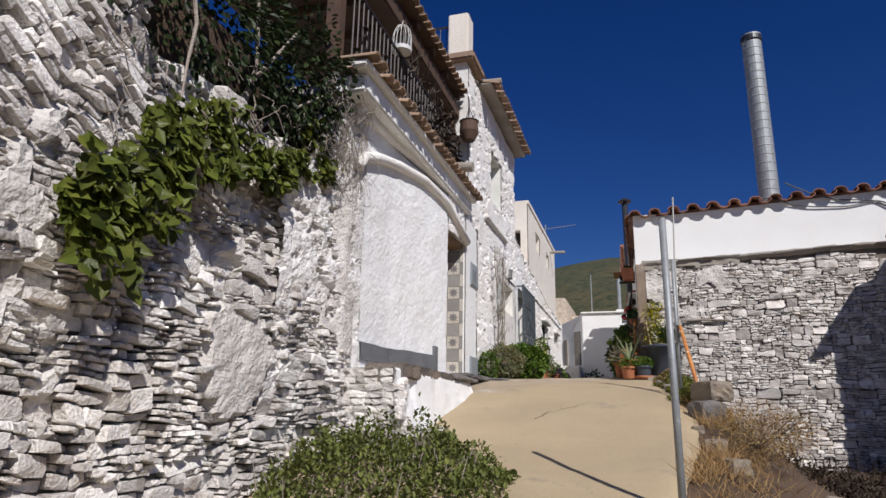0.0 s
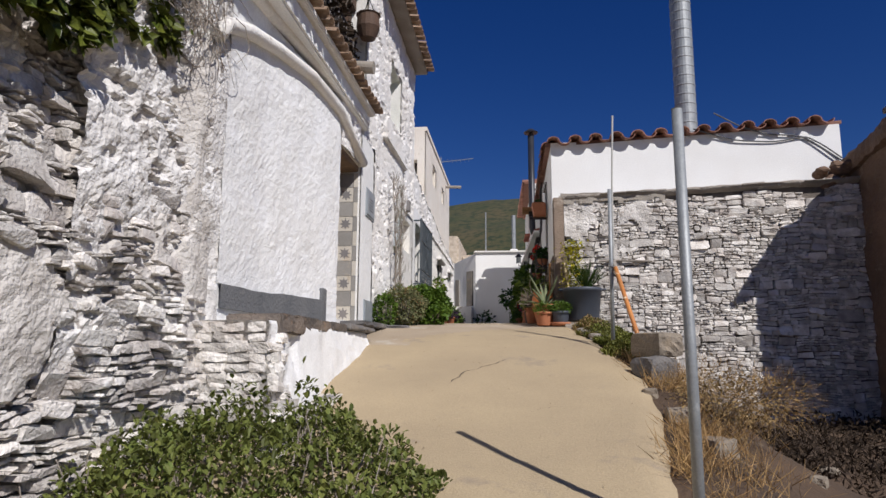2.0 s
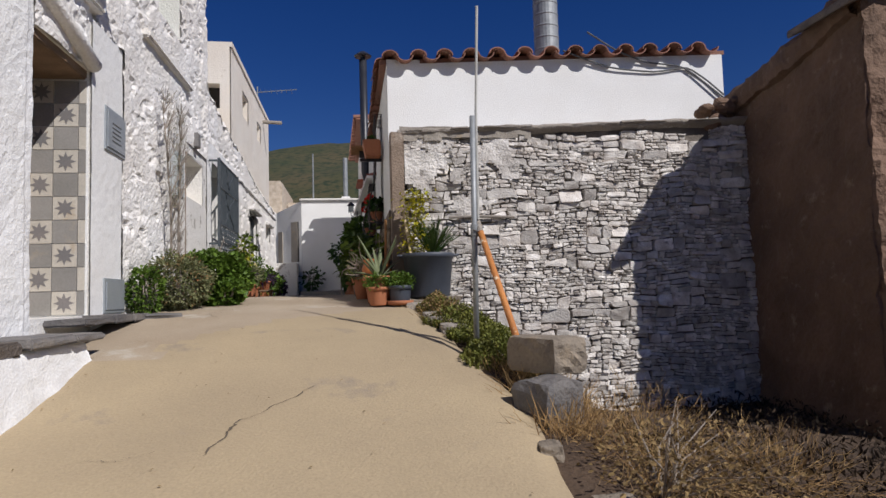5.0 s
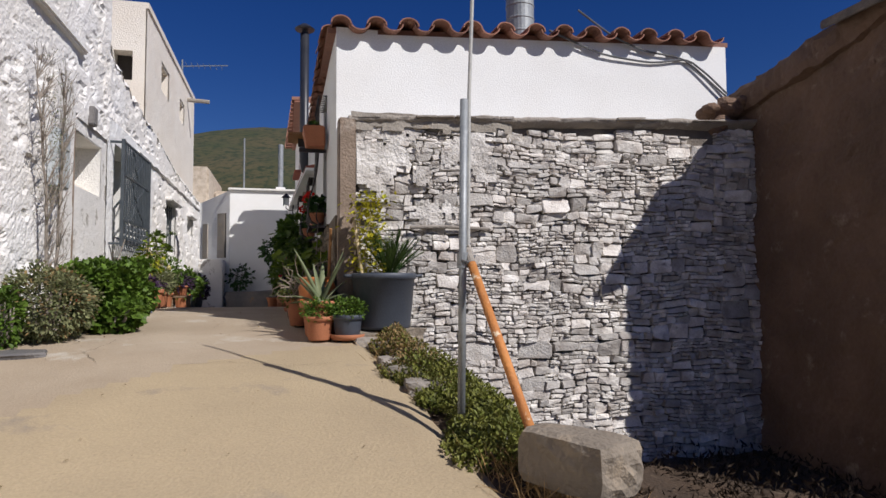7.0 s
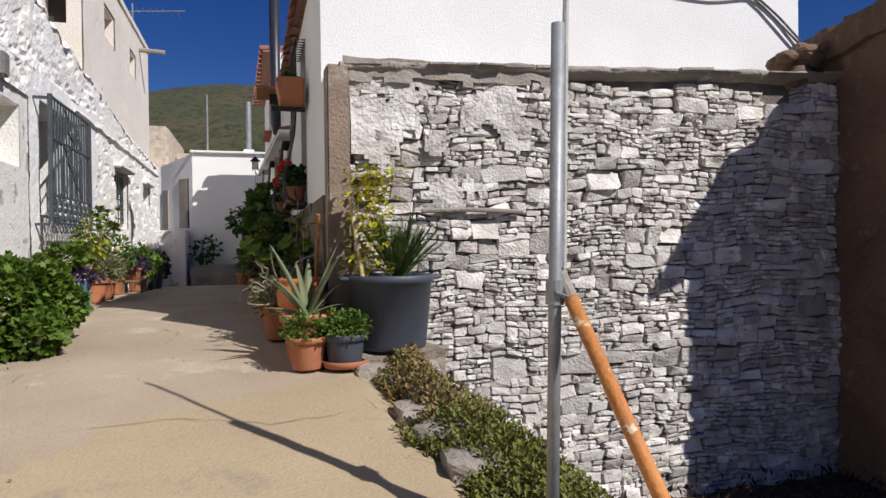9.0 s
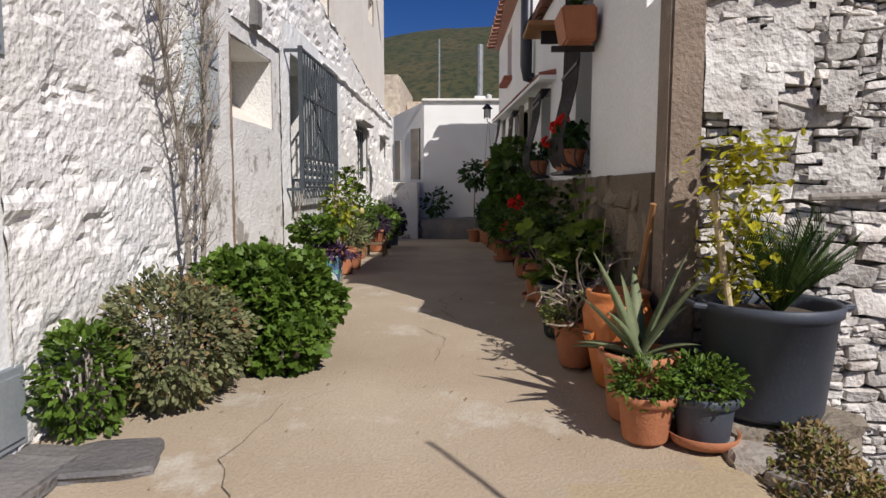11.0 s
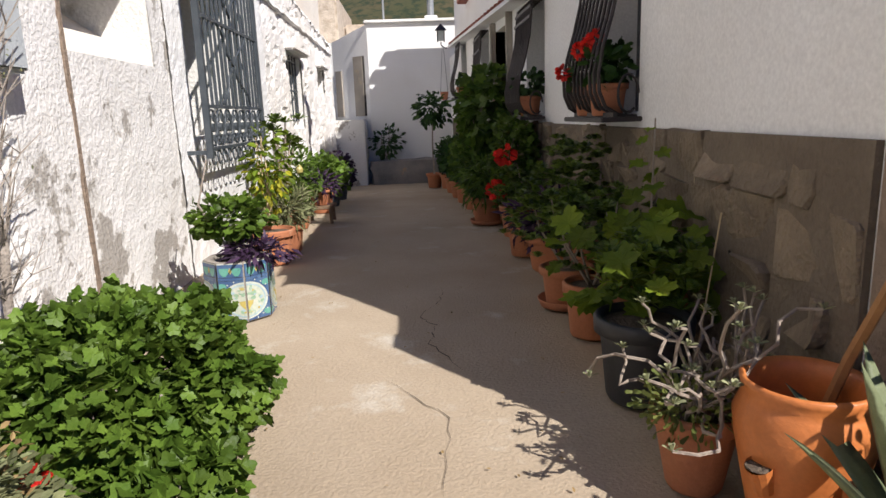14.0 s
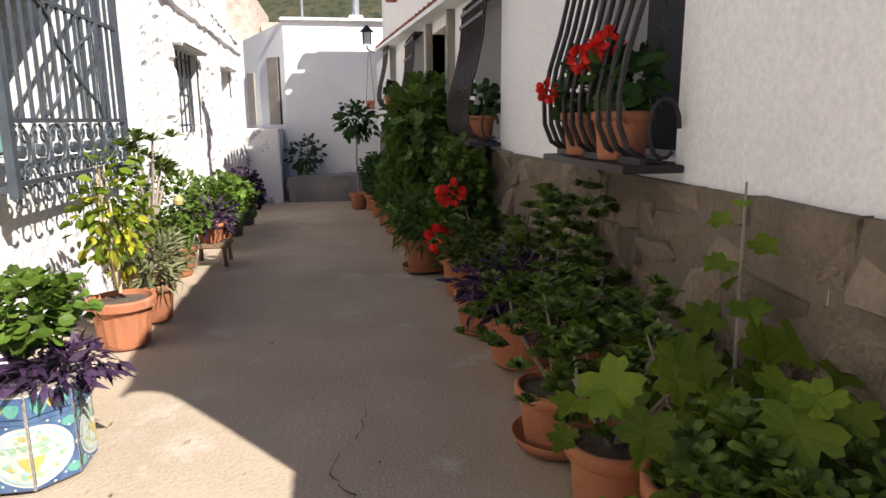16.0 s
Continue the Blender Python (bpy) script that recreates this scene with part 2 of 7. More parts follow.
GLAZE_GREEN = pmat("glazed_green", (0.09, 0.30, 0.24), (0.14, 0.36, 0.28), 9, 0.25, 0.05, 80)
GLAZE_SPRIG = pmat("glazed_sprigged_cream", (0.52, 0.54, 0.45), (0.44, 0.49, 0.39), 24, 0.25, 0.05, 80, (0.22, 0.38, 0.28), 34, 0.55)
GLAZE_PALE = pmat("glazed_pale_blue", (0.30, 0.42, 0.48), (0.38, 0.50, 0.53), 9, 0.25, 0.05, 80)
GLAZE_SAGE = pmat("glazed_sage_green", (0.24, 0.38, 0.26), (0.34, 0.46, 0.32), 30, 0.25, 0.05, 80)
GLAZE_YELLOW = pmat("glazed_yellow", (0.50, 0.40, 0.10), (0.42, 0.36, 0.14), 14, 0.25, 0.05, 80)
WHITE_METAL = pmat("white_painted_metal", (0.72, 0.72, 0.70), (0.66, 0.66, 0.63), 6, 0.5, 0.05, 80)
ROCK = pmat("brown_cut_rock", (0.27, 0.225, 0.17), (0.20, 0.165, 0.125), 3, 0.85, 0.8, 35, (0.34, 0.27, 0.19), 4, 0.6)
CRACK = pmat("dark_crack", (0.09, 0.07, 0.05), (0.13, 0.10, 0.07), 9, 0.95, 0.2, 60)


CEMENT_LIGHT = pmat("pale_cement_coping", (0.34, 0.30, 0.255), (0.25, 0.22, 0.185), 3.5, 0.9, 0.6, 40, (0.52, 0.49, 0.45), 5, 0.6, vary=0.12)
GLASS_DARK = pmat("dim_window_glass", (0.03, 0.035, 0.04), (0.04, 0.045, 0.05), 2, 0.08, 0.0, 30)
DRY_LEAF = leafmat("drying_leaf", (0.22, 0.15, 0.07), (0.30, 0.21, 0.09), 0.7, 0.2)
LEAF_CYCAD = leafmat("cycad_leaf", (0.06, 0.11, 0.03), (0.09, 0.14, 0.04), 0.4, 0.15)
LEAF_PALE = leafmat("pale_rosette_leaf", (0.30, 0.30, 0.17), (0.24, 0.26, 0.13), 0.55, 0.15)
LEAF_AEO = leafmat("aeonium_leaf", (0.085, 0.14, 0.018), (0.13, 0.185, 0.03), 0.45, 0.15)
PALE_STEM = pmat("pale_grey_stem", (0.34, 0.28, 0.22), (0.24, 0.19, 0.15), 12, 0.85, 0.5, 70)
ORANGE_CLAY = pmat("orange_glazed_clay", (0.58, 0.19, 0.05), (0.52, 0.165, 0.045), 5, 0.45, 0.1, 60)
BLADE_WIDE = ([(0, 0.03, 0), (0.4, 0.14, 0.05), (1, 0, -0.15), (0.4, -0.14, 0.05), (0, -0.03, 0)], [(0, 1, 3, 4), (1, 2, 3)])
STRAW = ([(0, 0.012, 0), (0.5, 0.01, 0.03), (1, 0, -0.1), (0.5, -0.01, 0.03), (0, -0.012, 0)], [(0, 1, 3, 4), (1, 2, 3)])
CANE_GREY = pmat("grey_rod", (0.50, 0.49, 0.45), (0.42, 0.41, 0.38), 9, 0.7, 0.2, 60)
WOOD_DARK = pmat("dark_stained_timber", (0.10, 0.055, 0.032), (0.065, 0.037, 0.023), 6, 0.75, 0.4, 60)
BARK_DARK = pmat("dark_bark", (0.06, 0.045, 0.035), (0.10, 0.08, 0.06), 9, 0.9, 0.4, 60)
LEAF_SEDUM = leafmat("sedum_leaf", (0.105, 0.125, 0.022), (0.17, 0.165, 0.036), 0.5, 0.15)
NEEDLE = ([(0, 0.022, 0), (0.45, 0.03, 0.02), (1, 0, -0.08), (0.45, -0.03, 0.02), (0, -0.022, 0)], [(0, 1, 3, 4), (1, 2, 3)])
# blackish withered leaf; on the yard weeds its darkness stands in for shade
LEAF_BLACK = leafmat("withered_and_shade_leaf", (0.026, 0.017, 0.011), (0.045, 0.03, 0.018), 0.85, 0.1)


# ---- mesh helpers ----
def part(name, bm, material, parent=None, label="", smooth=False, kind=""):
    me = bpy.data.meshes.new(name)
    bm.to_mesh(me)
    bm.free()
    me.materials.append(material)
    if smooth:
        me.shade_smooth()
    ob = new(name, me)
    if parent:
        ob.parent = parent
    return tagged(ob, label, kind=kind)


def mesh_part(name, verts, faces, material, parent=None, label="", kind="", smooth=False):
    me = bpy.data.meshes.new(name)
    me.from_pydata(verts, [], faces)
    me.materials.append(material)
    if smooth:
        me.shade_smooth()
    ob = new(name, me)
    if parent:
        ob.parent = parent
    return tagged(ob, label, kind=kind)


def thing(name, label, category, group="", at=(0, 0, 0), kind=""):
    ob = new(name)
    ob.empty_display_size = 0.1
    ob.location = at
    return tagged(ob, label, category, group, kind)


def box(bm, x0, x1, y0, y1, z0, z1, bevel=0.0):
    v = [bm.verts.new(c) for c in ((x0, y0, z0), (x1, y0, z0), (x1, y1, z0), (x0, y1, z0), (x0, y0, z1), (x1, y0, z1), (x1, y1, z1), (x0, y1, z1))]
    f = [bm.faces.new([v[i] for i in q]) for q in ((3, 2, 1, 0), (4, 5, 6, 7), (0, 1, 5, 4), (1, 2, 6, 5), (2, 3, 7, 6), (3, 0, 4, 7))]
    if bevel:
        es = list({e for q in f for e in q.edges})
        bmesh.ops.bevel(bm, geom=es, offset=bevel, segments=2, affect="EDGES")
    return bm


def boxed(*a, bevel=0.0):
    return box(bmesh.new(), *a, bevel=bevel)


def tube(bm, path, r, sides=8, r2=None, caps=True):
    """A round bar along a path of points, tapering from r to r2."""
    r2 = r if r2 is None else r2
    pts = [Vector(p) for p in path]
    rings = []
    up = Vector((0.31, 0.17, 0.93))
    for i, p in enumerate(pts):
        d = (pts[min(i + 1, len(pts) - 1)] - pts[max(i - 1, 0)]).normalized()
        a = d.cross(up)
        if a.length < 0.05:
            a = d.cross(Vector((1, 0, 0)))
        a.normalize()
        b = d.cross(a)
        k = r + (r2 - r) * i / max(1, len(pts) - 1)
        rings.append([bm.verts.new(p + (a * math.cos(2 * math.pi * j / sides) + b * math.sin(2 * math.pi * j / sides)) * k) for j in range(sides)])
    for q, w in zip(rings, rings[1:]):
        for j in range(sides):
            bm.faces.new((q[j], q[(j + 1) % sides], w[(j + 1) % sides], w[j]))
    if caps:
        bm.faces.new(rings[0][::-1])
        bm.faces.new(rings[-1])
    return bm


def lathe(bm, prof, sides=28, wob=0.0, cx=0, cy=0):
    rings = []
    for r, z in prof:
        rings.append([bm.verts.new((cx + r * math.cos(2 * math.pi * j / sides) * (1 + wob * math.sin(3 * j)), cy + r * math.sin(2 * math.pi * j / sides), z)) for j in range(sides)])
    for q, w in zip(rings, rings[1:]):
        for j in range(sides):
            bm.faces.new((q[j], q[(j + 1) % sides], w[(j + 1) % sides], w[j]))
    bm.faces.new(rings[0][::-1])
    return bm


def fn(x, y, z, s=1.0, o=4):
    return noise.fractal(Vector((x * s, y * s, z * s)), 1.0, 2.0, o)


GY = (-60, -5, 0, 3, 4.6, 5.6, 6.57, 7.2, 8.5, 9.3, 10.2, 11.3, 12, 14, 16, 20, 24, 60)
GZ = (-4, -0.85, 0.08, 0.55, 0.9, 1.08, 1.3, 1.45, 1.75, 1.89, 2.02, 2.11, 2.16, 2.2, 2.16, 2.0, 1.83, 1.6)


def lane_z(y):
    return float(np.interp(y, GY, GZ))


def edge_x(y):
    return float(np.interp(y, (-5, 2, 5, 6.4, 7.45, 8.2, 9, 9.8, 10.5, 11.0, 30), (0.1, 0.15, 0.32, 0.58, 0.63, 0.52, 0.42, 0.36, 0.28, 0.22, 0.22)))


def bank_z(x, y):
    """Rough ground right of the lane: falls to a low yard."""
    d = x - edge_x(y)
    top, low = lane_z(y) - 0.06, float(np.interp(y, (-5, 3, 7, 11), (-0.7, 0.3, 0.66, 0.78)))
    low = min(low, top)
    k = min(1, max(0, (d - 0.12) / 1.5))
    k = k * k * (3 - 2 * k)
    return top + (low - top) * k


def relief_band(x, y0, y1, z0, z1):
    """A painted patch with a wavy upper edge."""
    bm = bmesh.new()
    prev = None
    for y in np.arange(y0, y1 + 0.01, 0.07):
        zt = z1 + 0.018 * fn(0, y, 4, 1.6) + 0.07 * (y - y0) / (y1 - y0)
        xx = x - 0.15 * min(1, max(0, (8.5 - y) / 1.8))
        row = [bm.verts.new((xx - 0.02, y, z0)), bm.verts.new((xx, y, z0)), bm.verts.new((xx, y, zt)), bm.verts.new((xx - 0.04, y, zt + 0.004))]
        if prev:
            for i in range(3):
                bm.faces.new((prev[i], row[i], row[i + 1], prev[i + 1]))
        prev = row
    return bm


# ---- ground ----
def grid_mesh(name, xs, ys, zf, mat, label, cat):
    verts = [(x, y, zf(x, y)) for y in ys for x in xs]
    w = len(xs)
    faces = [(j * w + i, j * w + i + 1, (j + 1) * w + i + 1, (j + 1) * w + i) for j in range(len(ys) - 1) for i in range(w - 1)]
    ob = mesh_part(name, verts, faces, mat, smooth=True)
    return tagged(ob, label, cat, kind="structure")


def terrain(x, y):
    if x > edge_x(y) and 0 < y < 11.2:
        return bank_z(x, y) + 0.05 * fn(x, y, 0, 2.5)
    far = max(abs(x), abs(y - 8))
    return lane_z(y) - 0.08 - (0.0 if far < 40 else (far - 40) * 0.01)


grid_mesh("ground", [-1500, -500, -150, -60, -25] + list(np.arange(-10, 10, 0.16)) + [25, 60, 150, 500, 1500],
          [-1500, -500, -150, -60, -20] + list(np.arange(-8, 13, 0.16)) + [16, 20, 30, 60, 150, 500, 1500], terrain, EARTH,
          "dry brown earth ground with loose stones and a low yard", "ground")


def lane_mesh():
    ys = list(np.arange(-6, 32, 0.1))
    us = np.linspace(0, 1, 30)
    verts, faces = [], []
    for y in ys:
        x0 = -2.75
        x1 = edge_x(y) + 0.05 * fn(0, y, 3, 1.7) if y < 11 else 0.5
        if y > 24:
            x1 = 4
        for u in us:
            x = x0 + (x1 - x0) * u
            e = 0.0
            if u == 1.0 and y < 11:
                e = -0.03
            verts.append((x, y, lane_z(y) + 0.014 * fn(x, y, 0, 0.9) + 0.003 * fn(x, y, 7, 9) + e))
        verts.append((x1 + 0.03, y, lane_z(y) - 0.30))
    w = len(us) + 1
    for j in range(len(ys) - 1):
        for i in range(w - 1):
            faces.append((j * w + i, j * w + i + 1, (j + 1) * w + i + 1, (j + 1) * w + i))
    ob = mesh_part("road", verts, faces, CONCRETE, smooth=True)
    ob.data.materials.append(CONCRETE_PALE)
    for p in ob.data.polygons:
        c = p.center
        if c.y + 0.9 * fn(c.x, c.y, 5, 0.8) - 0.45 * (c.x + 1.2) > 9.6:
            p.material_index = 1
    return tagged(ob, "sandy worn concrete lane, cracked and patched", "lane", kind="structure")


road = lane_mesh()


def hill(name, y, x0, x1, h, label, seed):
    xs, ys = np.linspace(x0, x1, 70), np.linspace(y, y + 260, 30)
    def zf(x, yy):
        k = (yy - y) / 260
        u = (x - x0) / (x1 - x0)
        return 2 + h * math.sin(math.pi * min(1, k) * 0.5) * (0.25 + 0.75 * math.sin(math.pi * min(1, u * 1.0)) ** 0.8) + 5 * fn(x, yy, seed, 0.012)
    return grid_mesh(name, xs, ys, zf, HILL, label, "hill")


hill("backdrop", 150, -260, 520, 96, "dry hillside with green scrub under the sky", 2)


# ---- walls ----
def cells(bm, axis, a, thick, us, zs, holes, top=None):
    """A wall of blocks: axis 'x' stands at x = a facing along x; us run along the other axis. holes: (u0, u1, z0, z1)."""
    holes = [(max(h[0], us[0]), min(h[1], us[1]), max(h[2], zs[0]), min(h[3], zs[1])) for h in holes]
    holes = [h for h in holes if h[1] > h[0] and h[3] > h[2]]
    ul = sorted({us[0], us[1], *[h[0] for h in holes], *[h[1] for h in holes], *([] if top is None else list(np.linspace(us[0], us[1], 14)))})
    zl = sorted({zs[0], zs[1], *[h[2] for h in holes], *[h[3] for h in holes]})
    for u0, u1 in zip(ul, ul[1:]):
        for z0, z1 in zip(zl, zl[1:]):
            um, zm = (u0 + u1) / 2, (z0 + z1) / 2
            if any(h[0] < um < h[1] and h[2] < zm < h[3] for h in holes):
                continue
            lo, hi = min(a, a + thick), max(a, a + thick)
            n0 = len(bm.verts)
            if axis == "x":
                box(bm, lo, hi, u0, u1, z0, z1)
            else:
                box(bm, u0, u1, lo, hi, z0, z1)
            if top and z1 == zl[-1]:
                bm.verts.ensure_lookup_table()
                for v in bm.verts[n0:]:
                    if v.co.z > z1 - 1e-4:
                        v.co.z = top(v.co.y if axis == "x" else v.co.x)
    return bm


def relief(name, x, y0, y1, z0, z1, step, push, mat, parent, holes=(), top=None, sign=1, label=""):
    """A weathered facing on a wall at x, facing +x (sign 1) or -x, with real relief. push(y, z) gives metres."""
    ys, zs = np.arange(y0, y1 + step / 2, step), np.arange(z0, z1 + step / 2, step)
    verts, faces = [], []
    for z in zs:
        for y in ys:
            verts.append((x + sign * (0.012 + push(y, z)), y, z))
    w = len(ys)
    for j in range(len(zs) - 1):
        for i in range(w - 1):
            ym, zm = ys[i] + step / 2, zs[j] + step / 2
            if any(h[0] < ym < h[1] and h[2] < zm < h[3] for h in holes):
                continue
            if top and zm > top(ym):
                continue
            q = (j * w + i, j * w + i + 1, (j + 1) * w + i + 1, (j + 1) * w + i)
            faces.append(q if sign > 0 else q[::-1])
    return mesh_part(name, verts, faces, mat, parent, label)



L = -2.5
house_left = thing("white_house", "long whitewashed rubble house along the lane", "house", kind="structure")
HOLES_L = [(14.2, 15.6, 3.12, 4.34), (17.9, 18.95, 3.1, 4.06), (20.5, 21.3, 3.66, 4.04), (12.62, 13.66, 3.56, 4.136), (8.58, 9.58, 2.06, 4.12)]
TOP_NEAR = 7.4


def lump(y, z):
    """Rubble showing through thick whitewash: soft swells, uneven stone faces and deep pits between them."""
    v = noise.voronoi(Vector((0.3, y * 5 + 1.2 * fn(2, y, z, 3), z * 8 + 1.2 * fn(6, y, z, 3))))[0]
    pit = max(0, fn(11, y * 0.7, z * 1.3, 5.5) - 0.16)
    return 0.015 * fn(0, y, z, 1.7) + 0.010 * min(0.5, v[1] - v[0]) - 0.07 * min(0.4, pit) + 0.004 * fn(3, y, z, 16) + 0.004 * fn(5, y, z, 40) + 0.012


def trowelled(y, z):
    return 0.010 * fn(0, y, z, 2.2) + 0.0045 * fn(3, y, z, 11) + 0.003 * fn(9, y, z, 30) + 0.012


def arch_wall(y, z):
    return trowelled(y, z) - 0.15 * min(1, max(0, (8.5 - y) / 1.8)) + (0.0 if y < 8.5 else -0.01)


def flat_plaster(y, z):
    return 0.006 * fn(0, y, z, 1.6) + 0.003 * fn(3, y, z, 12) + 0.008


def ledge(y):
    return float(np.interp(y, (13.9, 14.1, 15.2, 16.5, 17.6, 19, 22.6), (5.5, 5.36, 5.2, 5.06, 4.94, 4.75, 4.58))) + 0.06 * fn(0, y, 0, 4)


part("wall_arch", cells(bmesh.new(), "x", L - 0.18, -0.4, (5.6, 8.2), (-0.5, 4.58), []), WHITE, house_left)
part("wall_west", cells(bmesh.new(), "x", L, -0.5, (8.56, 22.6), (-0.5, 4.58), HOLES_L), WHITE, house_left)
part("wall_jamb", boxed(L - 0.5, L - 0.06, 8.2, 8.56, -0.5, 4.58), WHITE, house_left)
part("wall_west_upper", cells(bmesh.new(), "x", L, -0.45, (9.7, 13.9), (4.6, TOP_NEAR), [(11.45, 12.4, 5.5, 6.55)]), WHITE, house_left)
part("wall_west_far_upper", cells(bmesh.new(), "x", L - 0.17, -0.4, (17.1, 22.6), (4.6, 7.2), [(18.2, 18.9, 6.25, 6.72), (20.3, 20.95, 6.2, 6.64)]), CREAM, house_left)
part("wall_side_far_upper", cells(bmesh.new(), "y", 16.8, 0.3, (-6.5, L - 0.172), (4.6, 7.2), [(-3.16, -2.86, 5.95, 6.45)]), CREAM, house_left)
part("wall_side_far_return", boxed(L - 0.57, L - 0.3, 17.1, 17.4, 4.6, 7.2), CREAM, house_left)
# black panel paints the darkness behind the small side window
part("window_dark_panel", boxed(-3.2, -2.82, 17.08, 17.1, 5.9, 6.5), DARK, house_left)
part("wall_link", cells(bmesh.new(), "x", L - 0.17, -0.3, (13.9, 16.8), (4.6, 5.0), []), WHITE, house_left)
part("wall_side_upper", boxed(-6.5, L - 0.45, 9.7, 10.0, 4.6, TOP_NEAR), WHITE, house_left)
part("wall_side_upper_north", boxed(-6.5, L - 0.45, 13.6, 13.9, 4.6, TOP_NEAR), WHITE, house_left)
part("wall_end", boxed(-6.5, L - 0.5, 22.3, 22.6, 1.8, 7.2), WHITE, house_left)
part("wall_back", boxed(-6.8, -6.5, 5.6, 22.6, 1.8, 7.2), WHITE, house_left)
part("roof_far", boxed(-6.5, L - 0.12, 16.8, 22.6, 7.2, 7.3), CREAM, house_left)
part("roof_near", boxed(-6.5, L - 0.02, 9.7, 13.9, TOP_NEAR, TOP_NEAR + 0.1), CREAM, house_left)
part("roof_low", boxed(-6.5, L - 0.3, 13.9, 16.8, 5.0, 5.08), CREAM, house_left)
part("terrace_floor", boxed(-6.5, L + 0.02, 5.62, 9.7, 4.86, 4.98), CEMENT, house_left)
# weathered facings with their own relief
def ragged_arch(y, z):
    if y > 6.1:
        return arch_wall(y, z)
    k = min(1, (6.1 - y) / 0.7)
    into = min(1, max(0, (y - 5.4) / 0.4 + 0.7 * fn(y, z, 4, 1.5) - 0.8 * max(0, 2.3 - z)))
    pit = 0.035 * k * max(0, fn(y, z, 12, 9) - 0.12)
    return arch_wall(y, z) + k * (2.2 * lump(y, z) - 0.03) - 0.09 * (1 - into) - pit - 0.25 * max(0, 1.9 - z) * k


relief("facing_roughcast", L, 4.5, 5.95, 1.3, 4.62, 0.025, ragged_arch, ROUGHCAST, house_left, (), lambda y: min(4.62, 3.5 + max(0, y - 4.7) * 1.4))
relief("facing_arch", L, 5.93, 8.6, 1.6, 4.62, 0.035, arch_wall, PLASTER_WHITE, house_left, HOLES_L)
relief("facing_over_door", L, 8.58, 9.62, 4.12, 4.88, 0.035, lump, PLASTER, house_left)
relief("facing_door_side", L, 9.58, 10.32, 1.7, 4.6, 0.04, flat_plaster, WHITE_SMOOTH, house_left)
relief("facing_rubble", L, 10.3, 12.16, 1.7, 4.6, 0.028, lump, PLASTER, house_left)
relief("facing_rubble_upper", L, 9.7, 13.92, 4.58, TOP_NEAR, 0.04, lump, PLASTER, house_left, [(11.43, 12.42, 5.48, 6.57)])
relief("facing_pier", L, 12.14, 12.62, 1.7, 4.6, 0.035, flat_plaster, WHITE_FLAKED, house_left)
relief("facing_smooth", L - 0.014, 12.62, 13.9, 1.7, 4.3, 0.035, flat_plaster, WHITE_FLAKED, house_left, HOLES_L)
relief("facing_smooth_top", L, 12.54, 13.9, 4.28, 4.6, 0.035, lump, PLASTER, house_left)
relief("facing_grille", L, 13.88, 16.6, 1.7, 4.62, 0.035, trowelled, PLASTER_WHITE, house_left, HOLES_L)
relief("facing_far", L, 16.58, 22.6, 1.7, 4.62, 0.04, lump, PLASTER, house_left, HOLES_L)
relief("facing_ledge", L, 13.9, 22.6, 4.6, 6.3, 0.05, lump, PLASTER, house_left, (), ledge)
relief("facing_far_upper", L - 0.17, 16.8, 22.6, 4.6, 7.2, 0.08, flat_plaster, CREAM, house_left, [(18.18, 18.92, 6.23, 6.74), (20.28, 20.97, 6.18, 6.66)])


def ledge_top():
    verts, faces = [], []
    ys = np.arange(13.9, 22.6, 0.08)
    for y in ys:
        z = ledge(y)
        verts += [(L + 0.035 + 0.03 * fn(1, y, 0, 6), y, z - 0.03), (L - 0.02, y, z + 0.05 + 0.03 * fn(4, y, 0, 9)), (L - 0.2, y, z + 0.09)]
    for j in range(len(ys) - 1):
        for i in range(2):
            faces.append((3 * j + i, 3 * j + i + 1, 3 * j + i + 4, 3 * j + i + 3))
    mesh_part("ledge_top", verts, faces, PLASTER, house_left)


ledge_top()
# sloped splay in the recess of the smooth bay
bm = bmesh.new()
for y0, y1 in ((12.46, 12.62), (13.66, 13.8)):
    part("recess_cheek", boxed(L - 0.95, L - 0.5, y0, y1, 3.3, 4.2), WHITE_SMOOTH, house_left)
part("recess_head", boxed(L - 0.95, L - 0.5, 12.62, 13.66, 4.136, 4.2), WHITE_SMOOTH, house_left)
pts = [(L + 0.004, 3.545), (L - 0.86, 4.13), (L - 0.95, 4.13), (L - 0.95, 3.545)]
a = [bm.verts.new((x, 12.622, z)) for x, z in pts]
b = [bm.verts.new((x, 13.658, z)) for x, z in pts]
for i in range(4):
    bm.faces.new((a[i], b[i], b[(i + 1) % 4], a[(i + 1) % 4]))
# cream, not the wall's white: colour tones down the sunlight on this slope
part("recess_splay", bm, CREAM, house_left)
# added brown strip: paints the shadow line where the bay steps back
part("edge_shade", boxed(L - 0.01, L + 0.026, 12.605, 12.645, 2.2, 4.15, bevel=0.006), CEMENT_BROWN, house_left, "brown strip painted as shade along the recess edge")
# near-black panels behind the openings, painting the shade of the unlit rooms
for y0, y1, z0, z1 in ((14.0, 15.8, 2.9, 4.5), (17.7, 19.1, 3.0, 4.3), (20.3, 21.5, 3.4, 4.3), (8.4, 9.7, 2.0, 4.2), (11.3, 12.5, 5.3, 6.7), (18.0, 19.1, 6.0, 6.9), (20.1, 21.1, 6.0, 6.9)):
    part("dark_panel", boxed(L - 1.15, L - 1.1, y0, y1, z0, z1), DARK, house_left)
